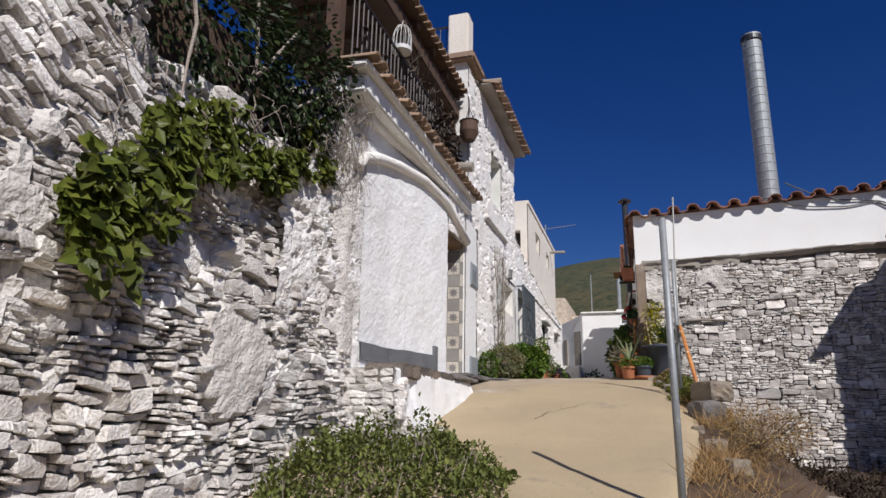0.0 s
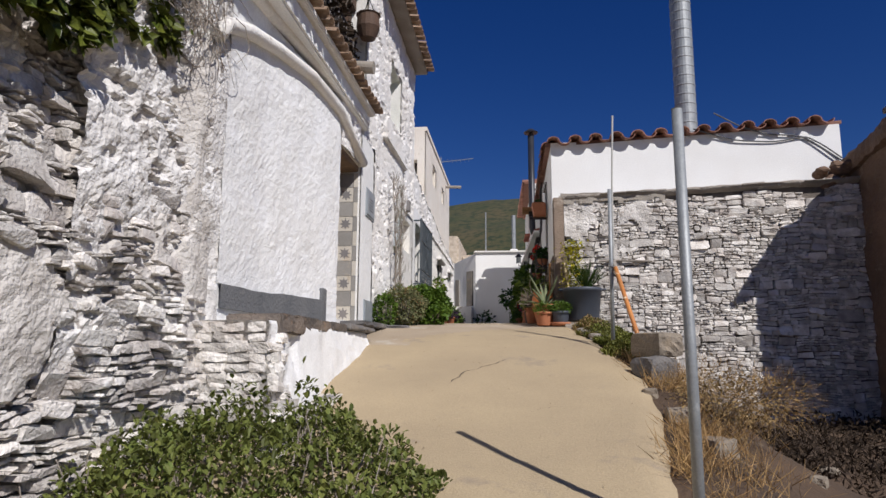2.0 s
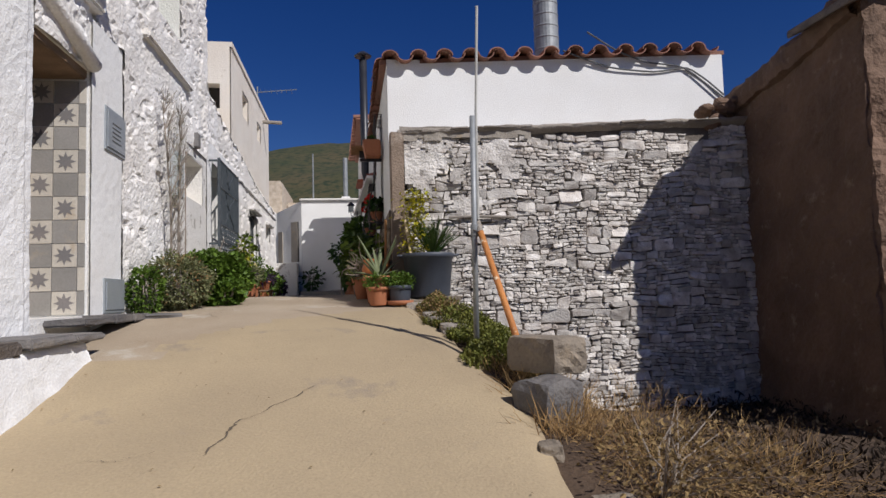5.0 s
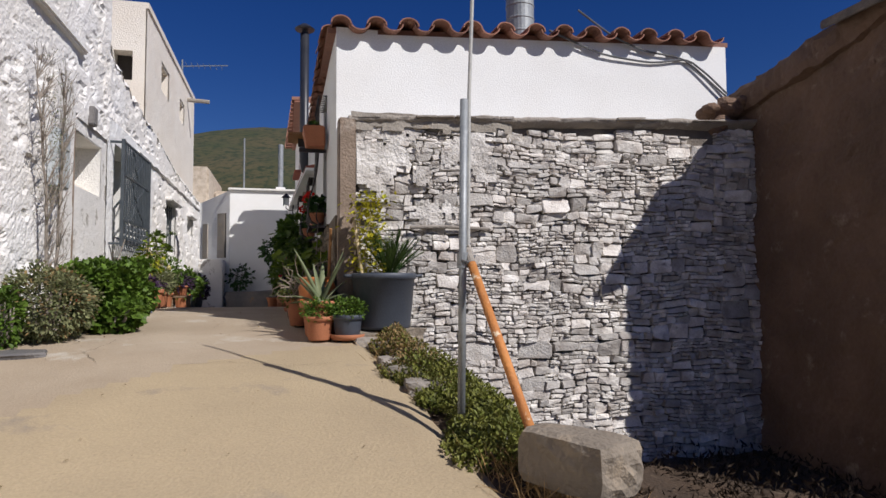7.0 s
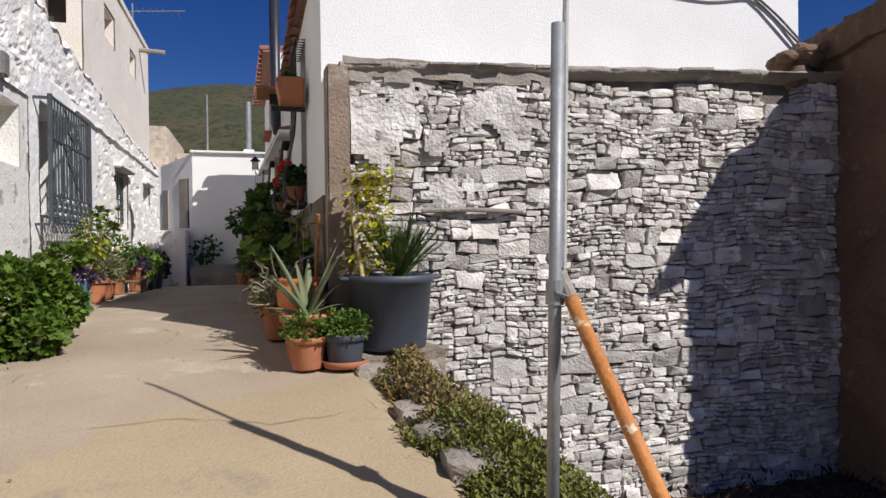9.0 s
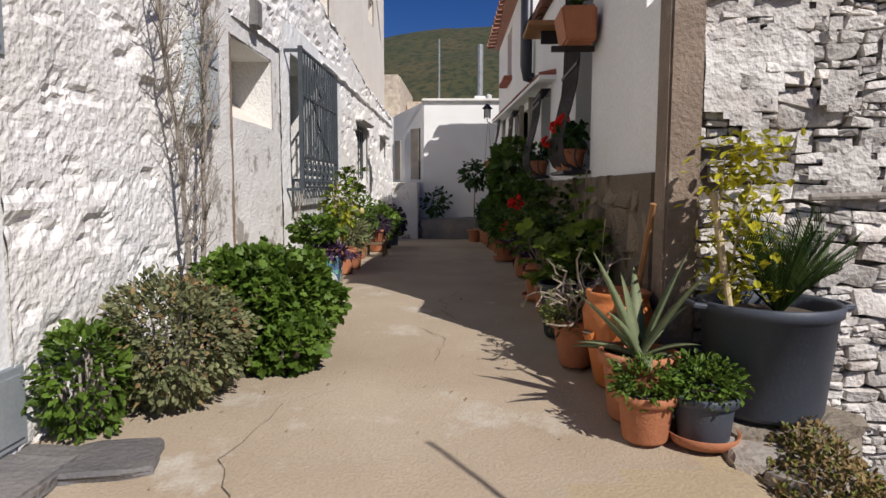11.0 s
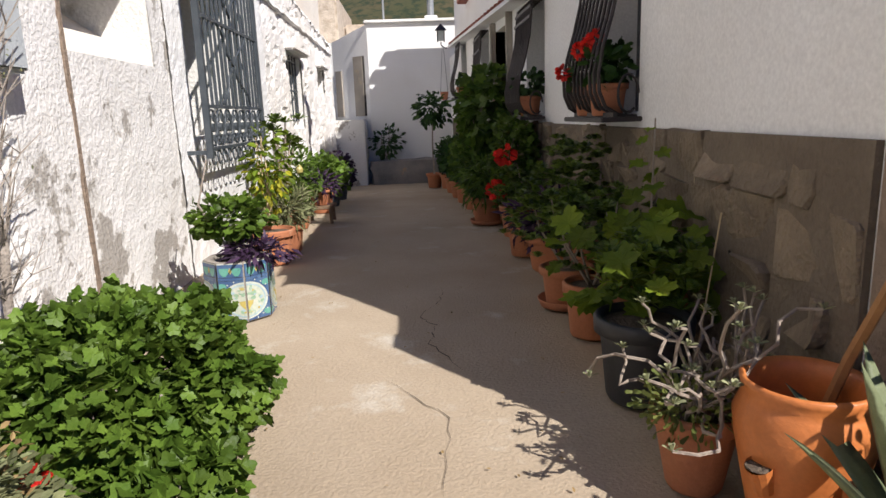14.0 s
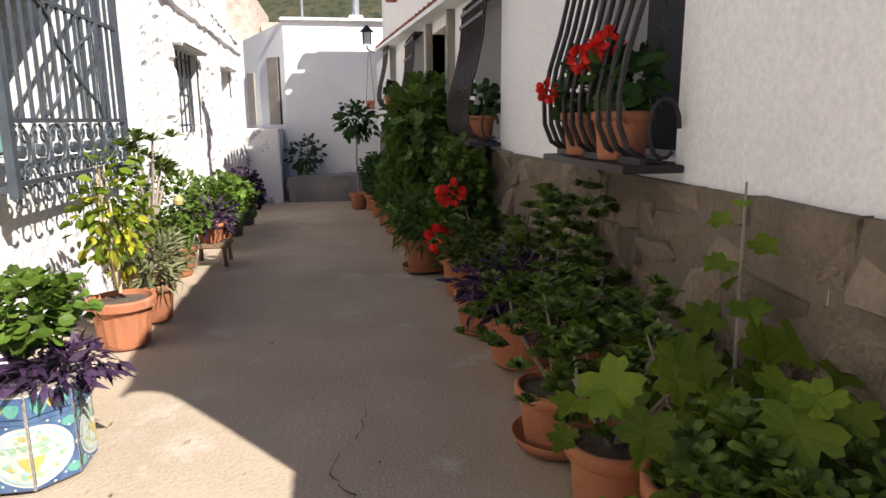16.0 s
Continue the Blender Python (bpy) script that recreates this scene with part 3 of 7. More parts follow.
part("window_shutter", boxed(L - 0.3, L - 0.26, 11.46, 12.39, 5.51, 6.54, bevel=0.01), GREEN_PAINT, house_left, "green painted shutter")
for y0, y1 in ((14.22, 14.68), (14.7, 15.16)):
    part("window_shutter", boxed(L - 0.42, L - 0.38, y0, y1, 3.14, 4.33, bevel=0.01), TEAL_PAINT, house_left, "faded teal wooden shutter")
part("window_band", boxed(L, L + 0.09, 10.9, 12.8, 4.98, 5.08, bevel=0.02), PLASTER, house_left)
part("window_hood", boxed(L, L + 0.14, 17.8, 19.05, 4.06, 4.13, bevel=0.02), PLASTER, house_left)
part("window_hood", boxed(L, L + 0.12, 20.4, 21.4, 4.04, 4.11, bevel=0.02), PLASTER, house_left)
# roll mouldings over the arch
for pts, r in ((((5.68, 3.98), (5.8, 4.12), (6.2, 4.28), (6.8, 4.42), (7.6, 4.5), (8.4, 4.46), (9.0, 4.3), (9.55, 4.16)), 0.062), (((5.62, 4.62), (6.6, 4.66), (8, 4.7), (9.6, 4.74)), 0.06)):
    bm = tube(bmesh.new(), [(L + 0.05 - 0.15 * min(1, max(0, (8.5 - y) / 1.8)), y, z + 0.02 * fn(0, y, z, 5)) for y, z in pts], r, 10)
    part("moulding", bm, PLASTER, house_left, smooth=True)
part("string_course", tube(bmesh.new(), [(L + 0.03, y, 4.5 - 0.012 * (y - 15) + 0.03 * fn(2, y, 0, 3)) for y in np.arange(15.5, 22.5, 0.12)], 0.03, 6), PLASTER, house_left)
part("fascia", boxed(L - 0.3, -2.41, 5.35, 9.7, 4.66, 4.858, bevel=0.02), PLASTER_WHITE, house_left)
part("eave_slab", boxed(L - 0.02, -2.34, 5.2, 9.72, 4.86, 4.93, bevel=0.015), PLASTER, house_left)
part("eave_slab_upper", boxed(L - 0.02, -2.22, 10.4, 14.0, TOP_NEAR, TOP_NEAR + 0.06, bevel=0.015), CEMENT, house_left)
part("cornice_cap", boxed(L - 0.5, -2.36, 9.55, 10.4, TOP_NEAR + 0.1, TOP_NEAR + 0.24, bevel=0.03), TILE_OLD, house_left)
part("roof_pillar", boxed(-2.85, -2.48, 9.62, 9.98, TOP_NEAR + 0.24, TOP_NEAR + 1.05, bevel=0.02), CREAM, house_left)
part("roof_pillar", boxed(-2.85, -2.5, 13.4, 13.76, TOP_NEAR + 0.1, TOP_NEAR + 0.9, bevel=0.02), CREAM, house_left)
part("spout", tube(bmesh.new(), [(L - 0.2, 10.55, TOP_NEAR + 0.16), (L + 0.42, 10.55, TOP_NEAR + 0.13)], 0.05, 8), CEMENT, house_left, "pale cement rain spout")
part("spout", tube(bmesh.new(), [(L - 0.3, 21.4, 6.95), (L + 0.35, 21.4, 6.92)], 0.05, 8), CEMENT, house_left, "pale cement rain spout")
part("spout", tube(bmesh.new(), [(L - 0.1, 8.62, 5.1), (-2.12, 8.62, 5.06)], 0.075, 12), CEMENT, house_left, "round cement drain pipe")


def barrel_mesh(length, r, thick=0.014, sides=8, taper=0.85):
    """One curved roof tile, open below, running along +x from the origin."""
    bm = bmesh.new()
    rows = []
    for x, k in ((0, taper), (length, 1.0)):
        row = []
        for rr in (r * k, (r - thick) * k):
            row.append([bm.verts.new((x, rr * math.cos(math.pi * j / sides), rr * math.sin(math.pi * j / sides) * 0.75)) for j in range(sides + 1)])
        rows.append(row)
    (a, b), (c, d) = rows
    for j in range(sides):
        bm.faces.new((a[j], a[j + 1], c[j + 1], c[j]))
        bm.faces.new((b[j], d[j], d[j + 1], b[j + 1]))
        bm.faces.new((c[j], c[j + 1], d[j + 1], d[j]))
        bm.faces.new((a[j], b[j], b[j + 1], a[j + 1]))
    for j in (0, sides):
        bm.faces.new((a[j], c[j], d[j], b[j]))
    me = bpy.data.meshes.new("roof_tile")
    bm.to_mesh(me)
    bm.free()
    return me


def tiles(me, mat, parent, rows):
    me.materials.append(mat)
    for m in rows:
        ob = new("roof_tile", me)
        ob.parent = parent
        ob.matrix_local = m


rng = random.Random(4)
tiles(barrel_mesh(0.42, 0.085), TILE_OLD, house_left, [pose(-2.66, y, 4.955, rng.uniform(-3, 3), 6 + rng.uniform(-3, 3), rng.uniform(-4, 4)) for y in np.arange(5.25, 9.75, 0.185)])
tiles(barrel_mesh(0.42, 0.085), TILE_OLD, house_left, [pose(-2.50, y, TOP_NEAR + 0.085, rng.uniform(-3, 3), 8 + rng.uniform(-3, 3), rng.uniform(-4, 4)) for y in np.arange(10.45, 14.0, 0.19)])

# the ledge, doorstep and painted foot of the wall
step = thing("wall_bench", "whitewashed stone bench with dark slate top along the house foot", "bench", kind="structure")
bm = bmesh.new()
ys = np.arange(5.75, 8.64, 0.04)
prev = None
for y in ys:
    g = lane_z(y)
    top = 1.9
    cols = [(L - 0.3, top), (-2.15 + 0.012 * fn(0, y, 0, 3), top)] + [(-2.14 + 0.07 * u + (0.018 + (0.05 if y < 6.3 else 0)) * fn(4, y, (top - (top - g) * u), 3.4) + 0.008 * fn(9, y, u, 14), top - 0.03 - (top - g + 0.06) * u) for u in np.linspace(0, 1, 14)]
    row = [bm.verts.new((x, y, z)) for x, z in cols]
    if prev:
        for i in range(15):
            bm.faces.new((prev[i], prev[i + 1], row[i + 1], row[i])).material_index = 1 if y + 0.25 * fn(i * 0.1, y, 2, 4) + 0.05 * (15 - i) < 6.35 else 0
    else:
        bm.faces.new(row + [bm.verts.new((L - 0.3, y, lane_z(y) - 0.1))]).material_index = 1
    prev = row
bm.faces.new((prev + [bm.verts.new((L, ys[-1], 1.5))])[::-1])
riser = part("riser", bm, PLASTER_WHITE, step, smooth=True)
riser.data.materials.append(ROUGHCAST)
rng = random.Random(7)
y = 5.9
while y < 10.35:
    w = rng.uniform(0.35, 0.7)
    y1 = min(y + w, 10.4)
    top = 1.965 if y < 8.5 else 2.055
    low = (0.18 - 0.09 * max(0, y - 6.2)) * rng.uniform(0.8, 1.15) if y < 7.6 else 0.06
    bm = boxed(L - 0.02, -2.11 + rng.uniform(-0.03, 0.03) - (0.1 if y > 8.5 else 0), y, y1 - 0.012, top - max(0.05, low), top + rng.uniform(-0.01, 0.012), bevel=0.012)
    bmesh.ops.subdivide_edges(bm, edges=bm.edges[:], cuts=2, use_grid_fill=True)
    for v in bm.verts:
        v.co += Vector((0.02, 0.01, 0.014)) * fn(v.co.x, v.co.y, v.co.z, 6) * (1 if v.co.z < top - 0.02 else 0.4)
    part("slate_slab", bm, SLATE_BROWN if y < 7.6 else SLATE, step)
    y = y1
part("painted_band", relief_band(L + 0.05, 5.95, 8.06, 2.0, 2.165), DARK_PAINT, step, "dark grey painted band")
part("painted_post", boxed(L - 0.1, L + 0.03, 8.04, 8.17, 1.98, 2.35, bevel=0.01), DARK_PAINT, step)


def star(bm, c, u, v, r, lift):
    n = u.cross(v)
    ring = [bm.verts.new(c + n * lift + (u * math.cos(math.pi * k / 8) + v * math.sin(math.pi * k / 8)) * (r if k % 2 == 0 else r * 0.5)) for k in range(16)]
    bm.faces.new(ring)


def star_tile(parent, c, u, v, w, h, has_star, pale):
    """One cement tile with an eight-pointed star inlaid."""
    n = u.cross(v)
    bm = bmesh.new()
    p = [c + u * (sx * (w / 2 - 0.003)) + v * (sy * (h / 2 - 0.003)) for sx, sy in ((-1, -1), (1, -1), (1, 1), (-1, 1))]
    lo = [bm.verts.new(q - n * 0.008) for q in p]
    hi = [bm.verts.new(q) for q in p]
    bm.faces.new(hi)
    for i in range(4):
        bm.faces.new((lo[i], lo[(i + 1) % 4], hi[(i + 1) % 4], hi[i]))
    t = part("tile", bm, TILE_PALE if pale else TILE_GREY, parent)
    if has_star:
        bm = bmesh.new()
        star(bm, c, u, v, min(w, h) * 0.42, 0.0025)
        part("star", bm, TILE_STAR, t)


jamb = thing("door_jamb", "tiled door jamb with grey star tiles", "door jamb", kind="structure")
part("render", boxed(L - 0.5, L - 0.005, 9.575, 9.6, 2.06, 4.12), WHITE_SMOOTH, jamb)
for i in range(10):
    z = 2.17 + 0.196 * i
    for k, (x0, x1) in enumerate(((-2.575, -2.515), (-2.77, -2.575), (-2.965, -2.77))):
        on = (i + k) % 2 == (1 if True else 0)
        w = x1 - x0
        star_tile(jamb, Vector(((x0 + x1) / 2, 9.563, z)), Vector((1, 0, 0)), Vector((0, 0, 1)), w, 0.196, on and w > 0.1, on)
part("lintel", boxed(L - 0.5, L - 0.02, 8.56, 9.6, 4.05, 4.13, bevel=0.01), WOOD, jamb, "old wooden lintel")
door_1 = thing("door_1", "dark wooden house door set deep in the wall", "door", kind="structure")
part("leaf", boxed(L - 0.49, L - 0.44, 8.6, 9.57, 2.07, 4.05, bevel=0.01), WOOD, door_1)
strip = thing("tile_strip", "row of grey star tiles laid beside the lane", "tile strip", kind="structure")
for i in range(7):
    y = 5.4 + 0.2 * i
    u, v = Vector((1, 0, 0)), Vector((0, 1, 0.23)).normalized()
    star_tile(strip, Vector((-1.965, y, lane_z(y) + 0.024)), u, v, 0.2, 0.2, True, True)



# ---- right-hand cottage ----
house_right = thing("white_cottage", "white cottage with a tiled eave behind the drystone wall", "house", kind="structure")
RW = 0.12


def right_x(y):
    return 0.12 - 0.03 * max(0, y - 14)


HOLES_R = [(12.82, 13.5, 3.2, 4.7), (14.92, 15.6, 3.2, 4.1), (16.35, 17.3, 2.2, 4.12), (17.8, 18.55, 3.2, 4.2), (20.2, 20.95, 3.5, 4.4), (19.2, 20.0, 4.95, 5.8)]


def slant(bm):
    for v in bm.verts:
        v.co.x += right_x(v.co.y) - RW
    return bm


part("wall_lane", slant(cells(bmesh.new(), "x", RW, 0.4, (11.42, 17.5), (1.2, 4.98), HOLES_R)), WHITE_SMOOTH, house_right)
part("wall_lane_corner", boxed(RW, 0.3, 11.13, 11.42, 1.2, 3.96), WHITE_SMOOTH, house_right)
part("wall_lane_far", slant(cells(bmesh.new(), "x", RW, 0.4, (17.5, 21.9), (1.2, 5.95), HOLES_R)), WHITE_SMOOTH, house_right)


def sloped_gable():
    bm = boxed(RW + 0.003, 4.45, 11.415, 11.8, 0.3, 5.1)
    for v in bm.verts:
        if v.co.z > 5:
            v.co.z = 4.91 + 0.053 * v.co.x
    return bm


part("wall_gable", sloped_gable(), WHITE_SMOOTH, house_right)
part("wall_far_side", boxed(0.4, 4.45, 17.5, 17.85, 4.9, 5.95), WHITE_SMOOTH, house_right)
part("wall_east", boxed(4.2, 4.45, 11.8, 21.9, 0.3, 5.1), WHITE_SMOOTH, house_right)
part("wall_north", boxed(0.3, 4.45, 21.65, 21.9, 1, 5.95), WHITE_SMOOTH, house_right)
part("wall_yard", slant(boxed(RW, 0.4, 21.9, 23.15, 1.2, 4.35, bevel=0.02)), WHITE_SMOOTH, house_right)
bm = boxed(0.04, 4.5, 11.44, 17.5, 4.98, 5.03)
for v in bm.verts:
    v.co.z += 0.053 * v.co.x - 0.06 + (0.35 if v.co.y > 12 else 0)
part("roof_slab", bm, TERRA_ROOF, house_right)
part("roof_slab_far", boxed(-0.2, 4.5, 17.5, 21.95, 5.95, 6.02), TERRA_ROOF, house_right)
rng = random.Random(9)
rows = []
for i, x in enumerate(np.arange(0.16, 4.3, 0.325)):
    for j in range(5):
        rows.append(pose(x, 11.72 + 0.42 * j, 4.955 + 0.053 * x + 0.024 * j + 0.03, rng.uniform(-2, 2), 4, -90 + rng.uniform(-2, 2)))
        rows.append(pose(x + 0.1625, 11.73 + 0.42 * j, 4.983 + 0.053 * x + 0.024 * j + 0.03, 180 + rng.uniform(-2, 2), 4, -90 + rng.uniform(-2, 2)))
tiles(barrel_mesh(0.46, 0.1), TERRA_ROOF, house_right, rows)
rows = []
for s, x in ((0, 0.06), (1, 0.2)):
    for y in np.arange(11.5 + 0.15 * s, 17.3, 0.32):
        rows.append(pose(x, y, 4.97 + 0.03 * s, rng.uniform(-3, 3), -3, 90 + rng.uniform(-2, 2)))
tiles(barrel_mesh(0.42, 0.095), TERRA_ROOF, house_right, rows)
tiles(barrel_mesh(0.46, 0.12), TERRA_ROOF, house_right, [pose(right_x(y) + 0.2, y, 6.02, 0, 5, 180 + rng.uniform(-3, 3)) for y in np.arange(17.6, 21.9, 0.3)])
# tiled pent over the door and windows
bm = boxed(-0.05, 0.3, 14.55, 21.6, 4.13, 4.17)
for v in bm.verts:
    v.co.z += 0.035 * (v.co.y - 14.5)
part("pent_slab", slant(bm), WHITE_SMOOTH, house_right)
tiles(barrel_mesh(0.26, 0.1), RED_CLAY, house_right, [pose(right_x(y) + 0.1, y, 4.2 + 0.035 * (y - 14.5), 0, 14, 180 + rng.uniform(-4, 4)) for y in np.arange(14.65, 21.6, 0.24)])
part("sill", slant(boxed(-0.02, 0.2, 19.1, 20.1, 4.88, 4.95, bevel=0.01)), RED_CLAY, house_right, "red clay window sill")
part("window_frame", slant(boxed(0.2, 0.24, 19.2, 20.0, 4.95, 5.8)), RED_CLAY, house_right)
for y0, y1, z0, z1 in ((12.7, 13.7, 3.1, 4.8), (14.8, 15.8, 3.1, 4.2), (17.7, 18.7, 3.1, 4.3), (20.1, 21.1, 3.4, 4.5)):
    part("window_pane", slant(boxed(0.34, 0.36, y0, y1, z0, z1)), GLASS_DARK, house_right)
door_2 = thing("door_2", "pale wooden door with carved panels", "door", kind="structure")
part("leaf", slant(boxed(0.26, 0.31, 16.36, 17.29, 2.25, 4.14)), DOORWOOD, door_2)
for k in range(2):
    for j in range(3):
        part("panel", slant(boxed(0.24, 0.262, 16.45 + 0.43 * k, 16.8 + 0.43 * k, 2.35 + 0.6 * j, 2.88 + 0.6 * j, bevel=0.012)), DOORWOOD, door_2)
part("frame", slant(boxed(0.06, 0.25, 16.27, 16.35, 2.2, 4.22, bevel=0.01)), CEMENT, door_2)
part("frame", slant(boxed(0.06, 0.25, 17.3, 17.38, 2.2, 4.22, bevel=0.01)), CEMENT, door_2)

# stone plinth: flagstones with recessed joints
plinth = thing("plinth", "brown flagstone facing along the cottage foot", "plinth", kind="structure")


for y0, y1 in ((11.14, 14.0), (14.0, 22.6)):
    part("joint", slant(boxed(0.097, 0.118, y0, y1, 1.6, 3.125)), JOINT, plinth)
# cement corner of the drystone wall
part("corner_render", boxed(0.11, 0.262, 10.95, 11.135, 1.9, 3.98, bevel=0.012), CEMENT_BROWN, plinth, "brown cement render at the wall corner")


# ---- stones ----
def stone_mesh(seed):
    """An irregular split stone in a unit box, front towards -y."""
    r = random.Random(seed)
    bm = bmesh.new()
    bmesh.ops.create_cube(bm, size=1)
    bmesh.ops.subdivide_edges(bm, edges=bm.edges[:], cuts=1, use_grid_fill=True)
    for v in bm.verts:
        c = v.co
        n = sum(abs(k) > 0.4 for k in c)
        s = 1.0 if n == 1 else (0.965 if n == 2 else 0.91)
        v.co = Vector((c.x * s + r.uniform(-0.06, 0.06), c.y * s + r.uniform(-0.07, 0.07), c.z * s + r.uniform(-0.09, 0.09)))
    me = bpy.data.meshes.new("stone")
    bm.to_mesh(me)
    bm.free()
    return me


STONES = [stone_mesh(k) for k in range(14)]
for me in STONES:
    me.materials.append(STONE)
SV = [np.array([v.co[:] for v in me.vertices]) for me in STONES]
SF = [[tuple(p.vertices) for p in me.polygons] for me in STONES]


def lay(rows, parent, singles, mat, label):
    """rows: matrices of stones; those for which singles(m) holds become parts, the rest one heap."""
    verts, faces, n, count = [], [], 0, 0
    r = random.Random(21)
    for m in rows:
        k = r.randrange(len(STONES))
        if singles(m.translation) and count < 300:
            ob = new("stone", STONES[k])
            ob.parent = parent
            ob.matrix_local = m
            count += 1
            continue
        a = np.array(m)
        w = SV[k] @ a[:3, :3].T + a[:3, 3]
        verts.extend(map(tuple, w))
        faces.extend(tuple(i + n for i in f) for f in SF[k])
        n += len(w)
    mesh_part("stones", verts, faces, mat, parent, label, kind="stuff")


def rubble_cells(r, u0, u1, v0, v1, band, big, small):
    """Uneven rubble pattern: staggered coarse blocks, each split again into flat stones (u0, u1, v0, v1)."""
    out = []

    def split(a, b, c, d):
        w, h = b - a, d - c
        if small < 0.1 and 0.06 < h < 0.16 and w > 0.16 and r.random() < 0.12:
            n = max(2, int(h / 0.032))
            for k in range(n):
                split(a, b, c + h * k / n, c + h * (k + 1) / n)
        elif h > small and h > r.uniform(small, big):
            m = c + h * r.uniform(0.3, 0.7)
            split(a, b, c, m)
            split(a, b, m, d)
        elif w > max(0.09, h * r.uniform(1.6, 5.2)) or w > 0.36:
            m = a + w * r.uniform(0.3, 0.7)
            split(a, m, c, d)
            split(m, b, c, d)
        else:
            out.append((a, b, c, d))

    v = v0
    while v < v1:
        h = r.uniform(*band)
        u = u0 - r.uniform(0, 0.4)
        while u < u1:
            w = r.uniform(0.35, 0.95)
            split(u, min(u + w, u1 + 0.1), v, v + h)
            u += w
        v += h
    return out


def rubble_stone(r, cell, gap, proud, place):
    """One split-faced stone: an eight-sided outline, a back ring, a proud front ring and a raised middle. place(u, v, out) gives the point."""
    a, b, c, d = cell
    cu, cv = (a + b) / 2, (c + d) / 2
    w, h = b - a - gap, d - c - gap
    if w < 0.012 or h < 0.008:
        return None
    corners = ((cu - w / 2, cv - h / 2), (cu + w / 2, cv - h / 2), (cu + w / 2, cv + h / 2), (cu - w / 2, cv + h / 2))
    ring = []
    for i, (x, z) in enumerate(corners):
        for nx, nz in (corners[i - 1], corners[(i + 1) % 4]):
            k = r.uniform(0.03, 0.2)
            ring.append((x + (nx - x) * k + r.uniform(-0.11, 0.11) * min(w, 2 * h, 0.16), z + (nz - z) * k + r.uniform(-0.13, 0.13) * min(h, 0.14)))
    turn = r.gauss(0, 0.07)
    ring = [(cu + (u - cu) * math.cos(turn) - (v - cv) * math.sin(turn), cv + (u - cu) * math.sin(turn) * 0.6 + (v - cv) * math.cos(turn)) for u, v in ring]
    out = r.uniform(*proud)
    tu, tv = r.gauss(0, 0.10), r.gauss(0, 0.22)
    verts = [place(u, v, -0.10) for u, v in ring]
    for shrink, lift in ((1.0, -min(0.012, h * 0.15)), (0.93, 0.0)):
        for u, v in ring:
            u2, v2 = cu + (u - cu) * shrink, cv + (v - cv) * shrink
            verts.append(place(u2, v2, out + lift + tu * (u2 - cu) + tv * (v2 - cv) + r.uniform(-0.004, 0.004)))
    verts.append(place(cu + r.uniform(-0.2, 0.2) * w, cv + r.uniform(-0.2, 0.2) * h, out + r.uniform(0.0, 0.010)))
    faces = []
    for k in (0, 8):
        for i in range(8):
            j = (i + 1) % 8
            faces.append((k + i, k + j, k + 8 + j, k + 8 + i))
    faces += [(16 + i, 16 + (i + 1) % 8, 24) for i in range(8)]
    return verts, faces, place(cu, cv, 0.0)


def set_stones(stones, parent, singles, mat_one, mat_all, label, flip=False):
    """Up to 300 stones for which singles(place) holds are parts of their own, the rest one heap."""
    heap_v, heap_f, count = [], [], 0
    for st in stones:
        if st is None:
            continue
        verts, faces, mid = st
        if flip:
            faces = [f[::-1] for f in faces]
        if count < 300 and singles(Vector(mid)):
            ob = mesh_part("stone", [tuple(np.subtract(v, mid)) for v in verts], faces, mat_one, parent)
            ob.location = mid
            count += 1
            continue
        n = len(heap_v)
        heap_v.extend(verts)
        heap_f.extend(tuple(i + n for i in f) for f in faces)
    mesh_part("stones", heap_v, heap_f, mat_all, parent, label, kind="stuff")


drystone = thing("wall_south", "whitewashed drystone wall of flat slate stones", "stone wall", kind="structure")
core = boxed(0.265, 4.6, 11.06, 11.4, 0.2, 3.9)
for v in core.verts:
    if v.co.z > 3:
        v.co.z = 3.93 + 0.045 * v.co.x
part("core", core, MORTAR, drystone)
rng = random.Random(11)


def on_drystone(u, v, out):
    return (u, 11.03 - out + 0.02 * fn(u, v, 4, 1.2), v + 0.05 * fn(u * 0.8, v, 2, 1.1) + 0.025 * fn(u, v, 9, 2.6))


laid = []
for cell in rubble_cells(rng, 0.29, 4.55, 0.45, 4.2, (0.24, 0.46), 0.24, 0.05):
    um, vm = (cell[0] + cell[1]) / 2, (cell[2] + cell[3]) / 2
    if cell[0] < 0.2 or cell[3] > 3.93 + 0.045 * um or vm < bank_z(um, 10.9) - 0.3:
        continue
    laid.append(rubble_stone(rng, cell, rng.uniform(0.001, 0.011), (0.004, 0.038), on_drystone))
set_stones(laid, drystone, lambda p: p.x < 2.0 and 1.75 < p.z < 3.4, STONE, STONE_STUFF, "whitewashed slate stones, partly in shade", True)
# flagstones of the plinth
rng = random.Random(3)


def on_plinth(u, v, out):
    return (0.1 - out + right_x(u) - RW, u, v)


PLINTH_CELLS = [c for c in rubble_cells(rng, 11.14, 16.3, 2.0, 3.14, (0.36, 0.6), 0.42, 0.2) if c[0] > 11.1]
laid = [rubble_stone(rng, (c[0], c[1], c[2], min(c[3], 3.13)), 0.006, (0.003, 0.007), on_plinth) for c in PLINTH_CELLS if c[2] < 3.05]
for st in laid:
    if st:
        ob = mesh_part("flagstone", [tuple(np.subtract(v, st[2])) for v in st[0]], [f[::-1] for f in st[1]], PLINTH_STONE, plinth)
        ob.location = st[2]
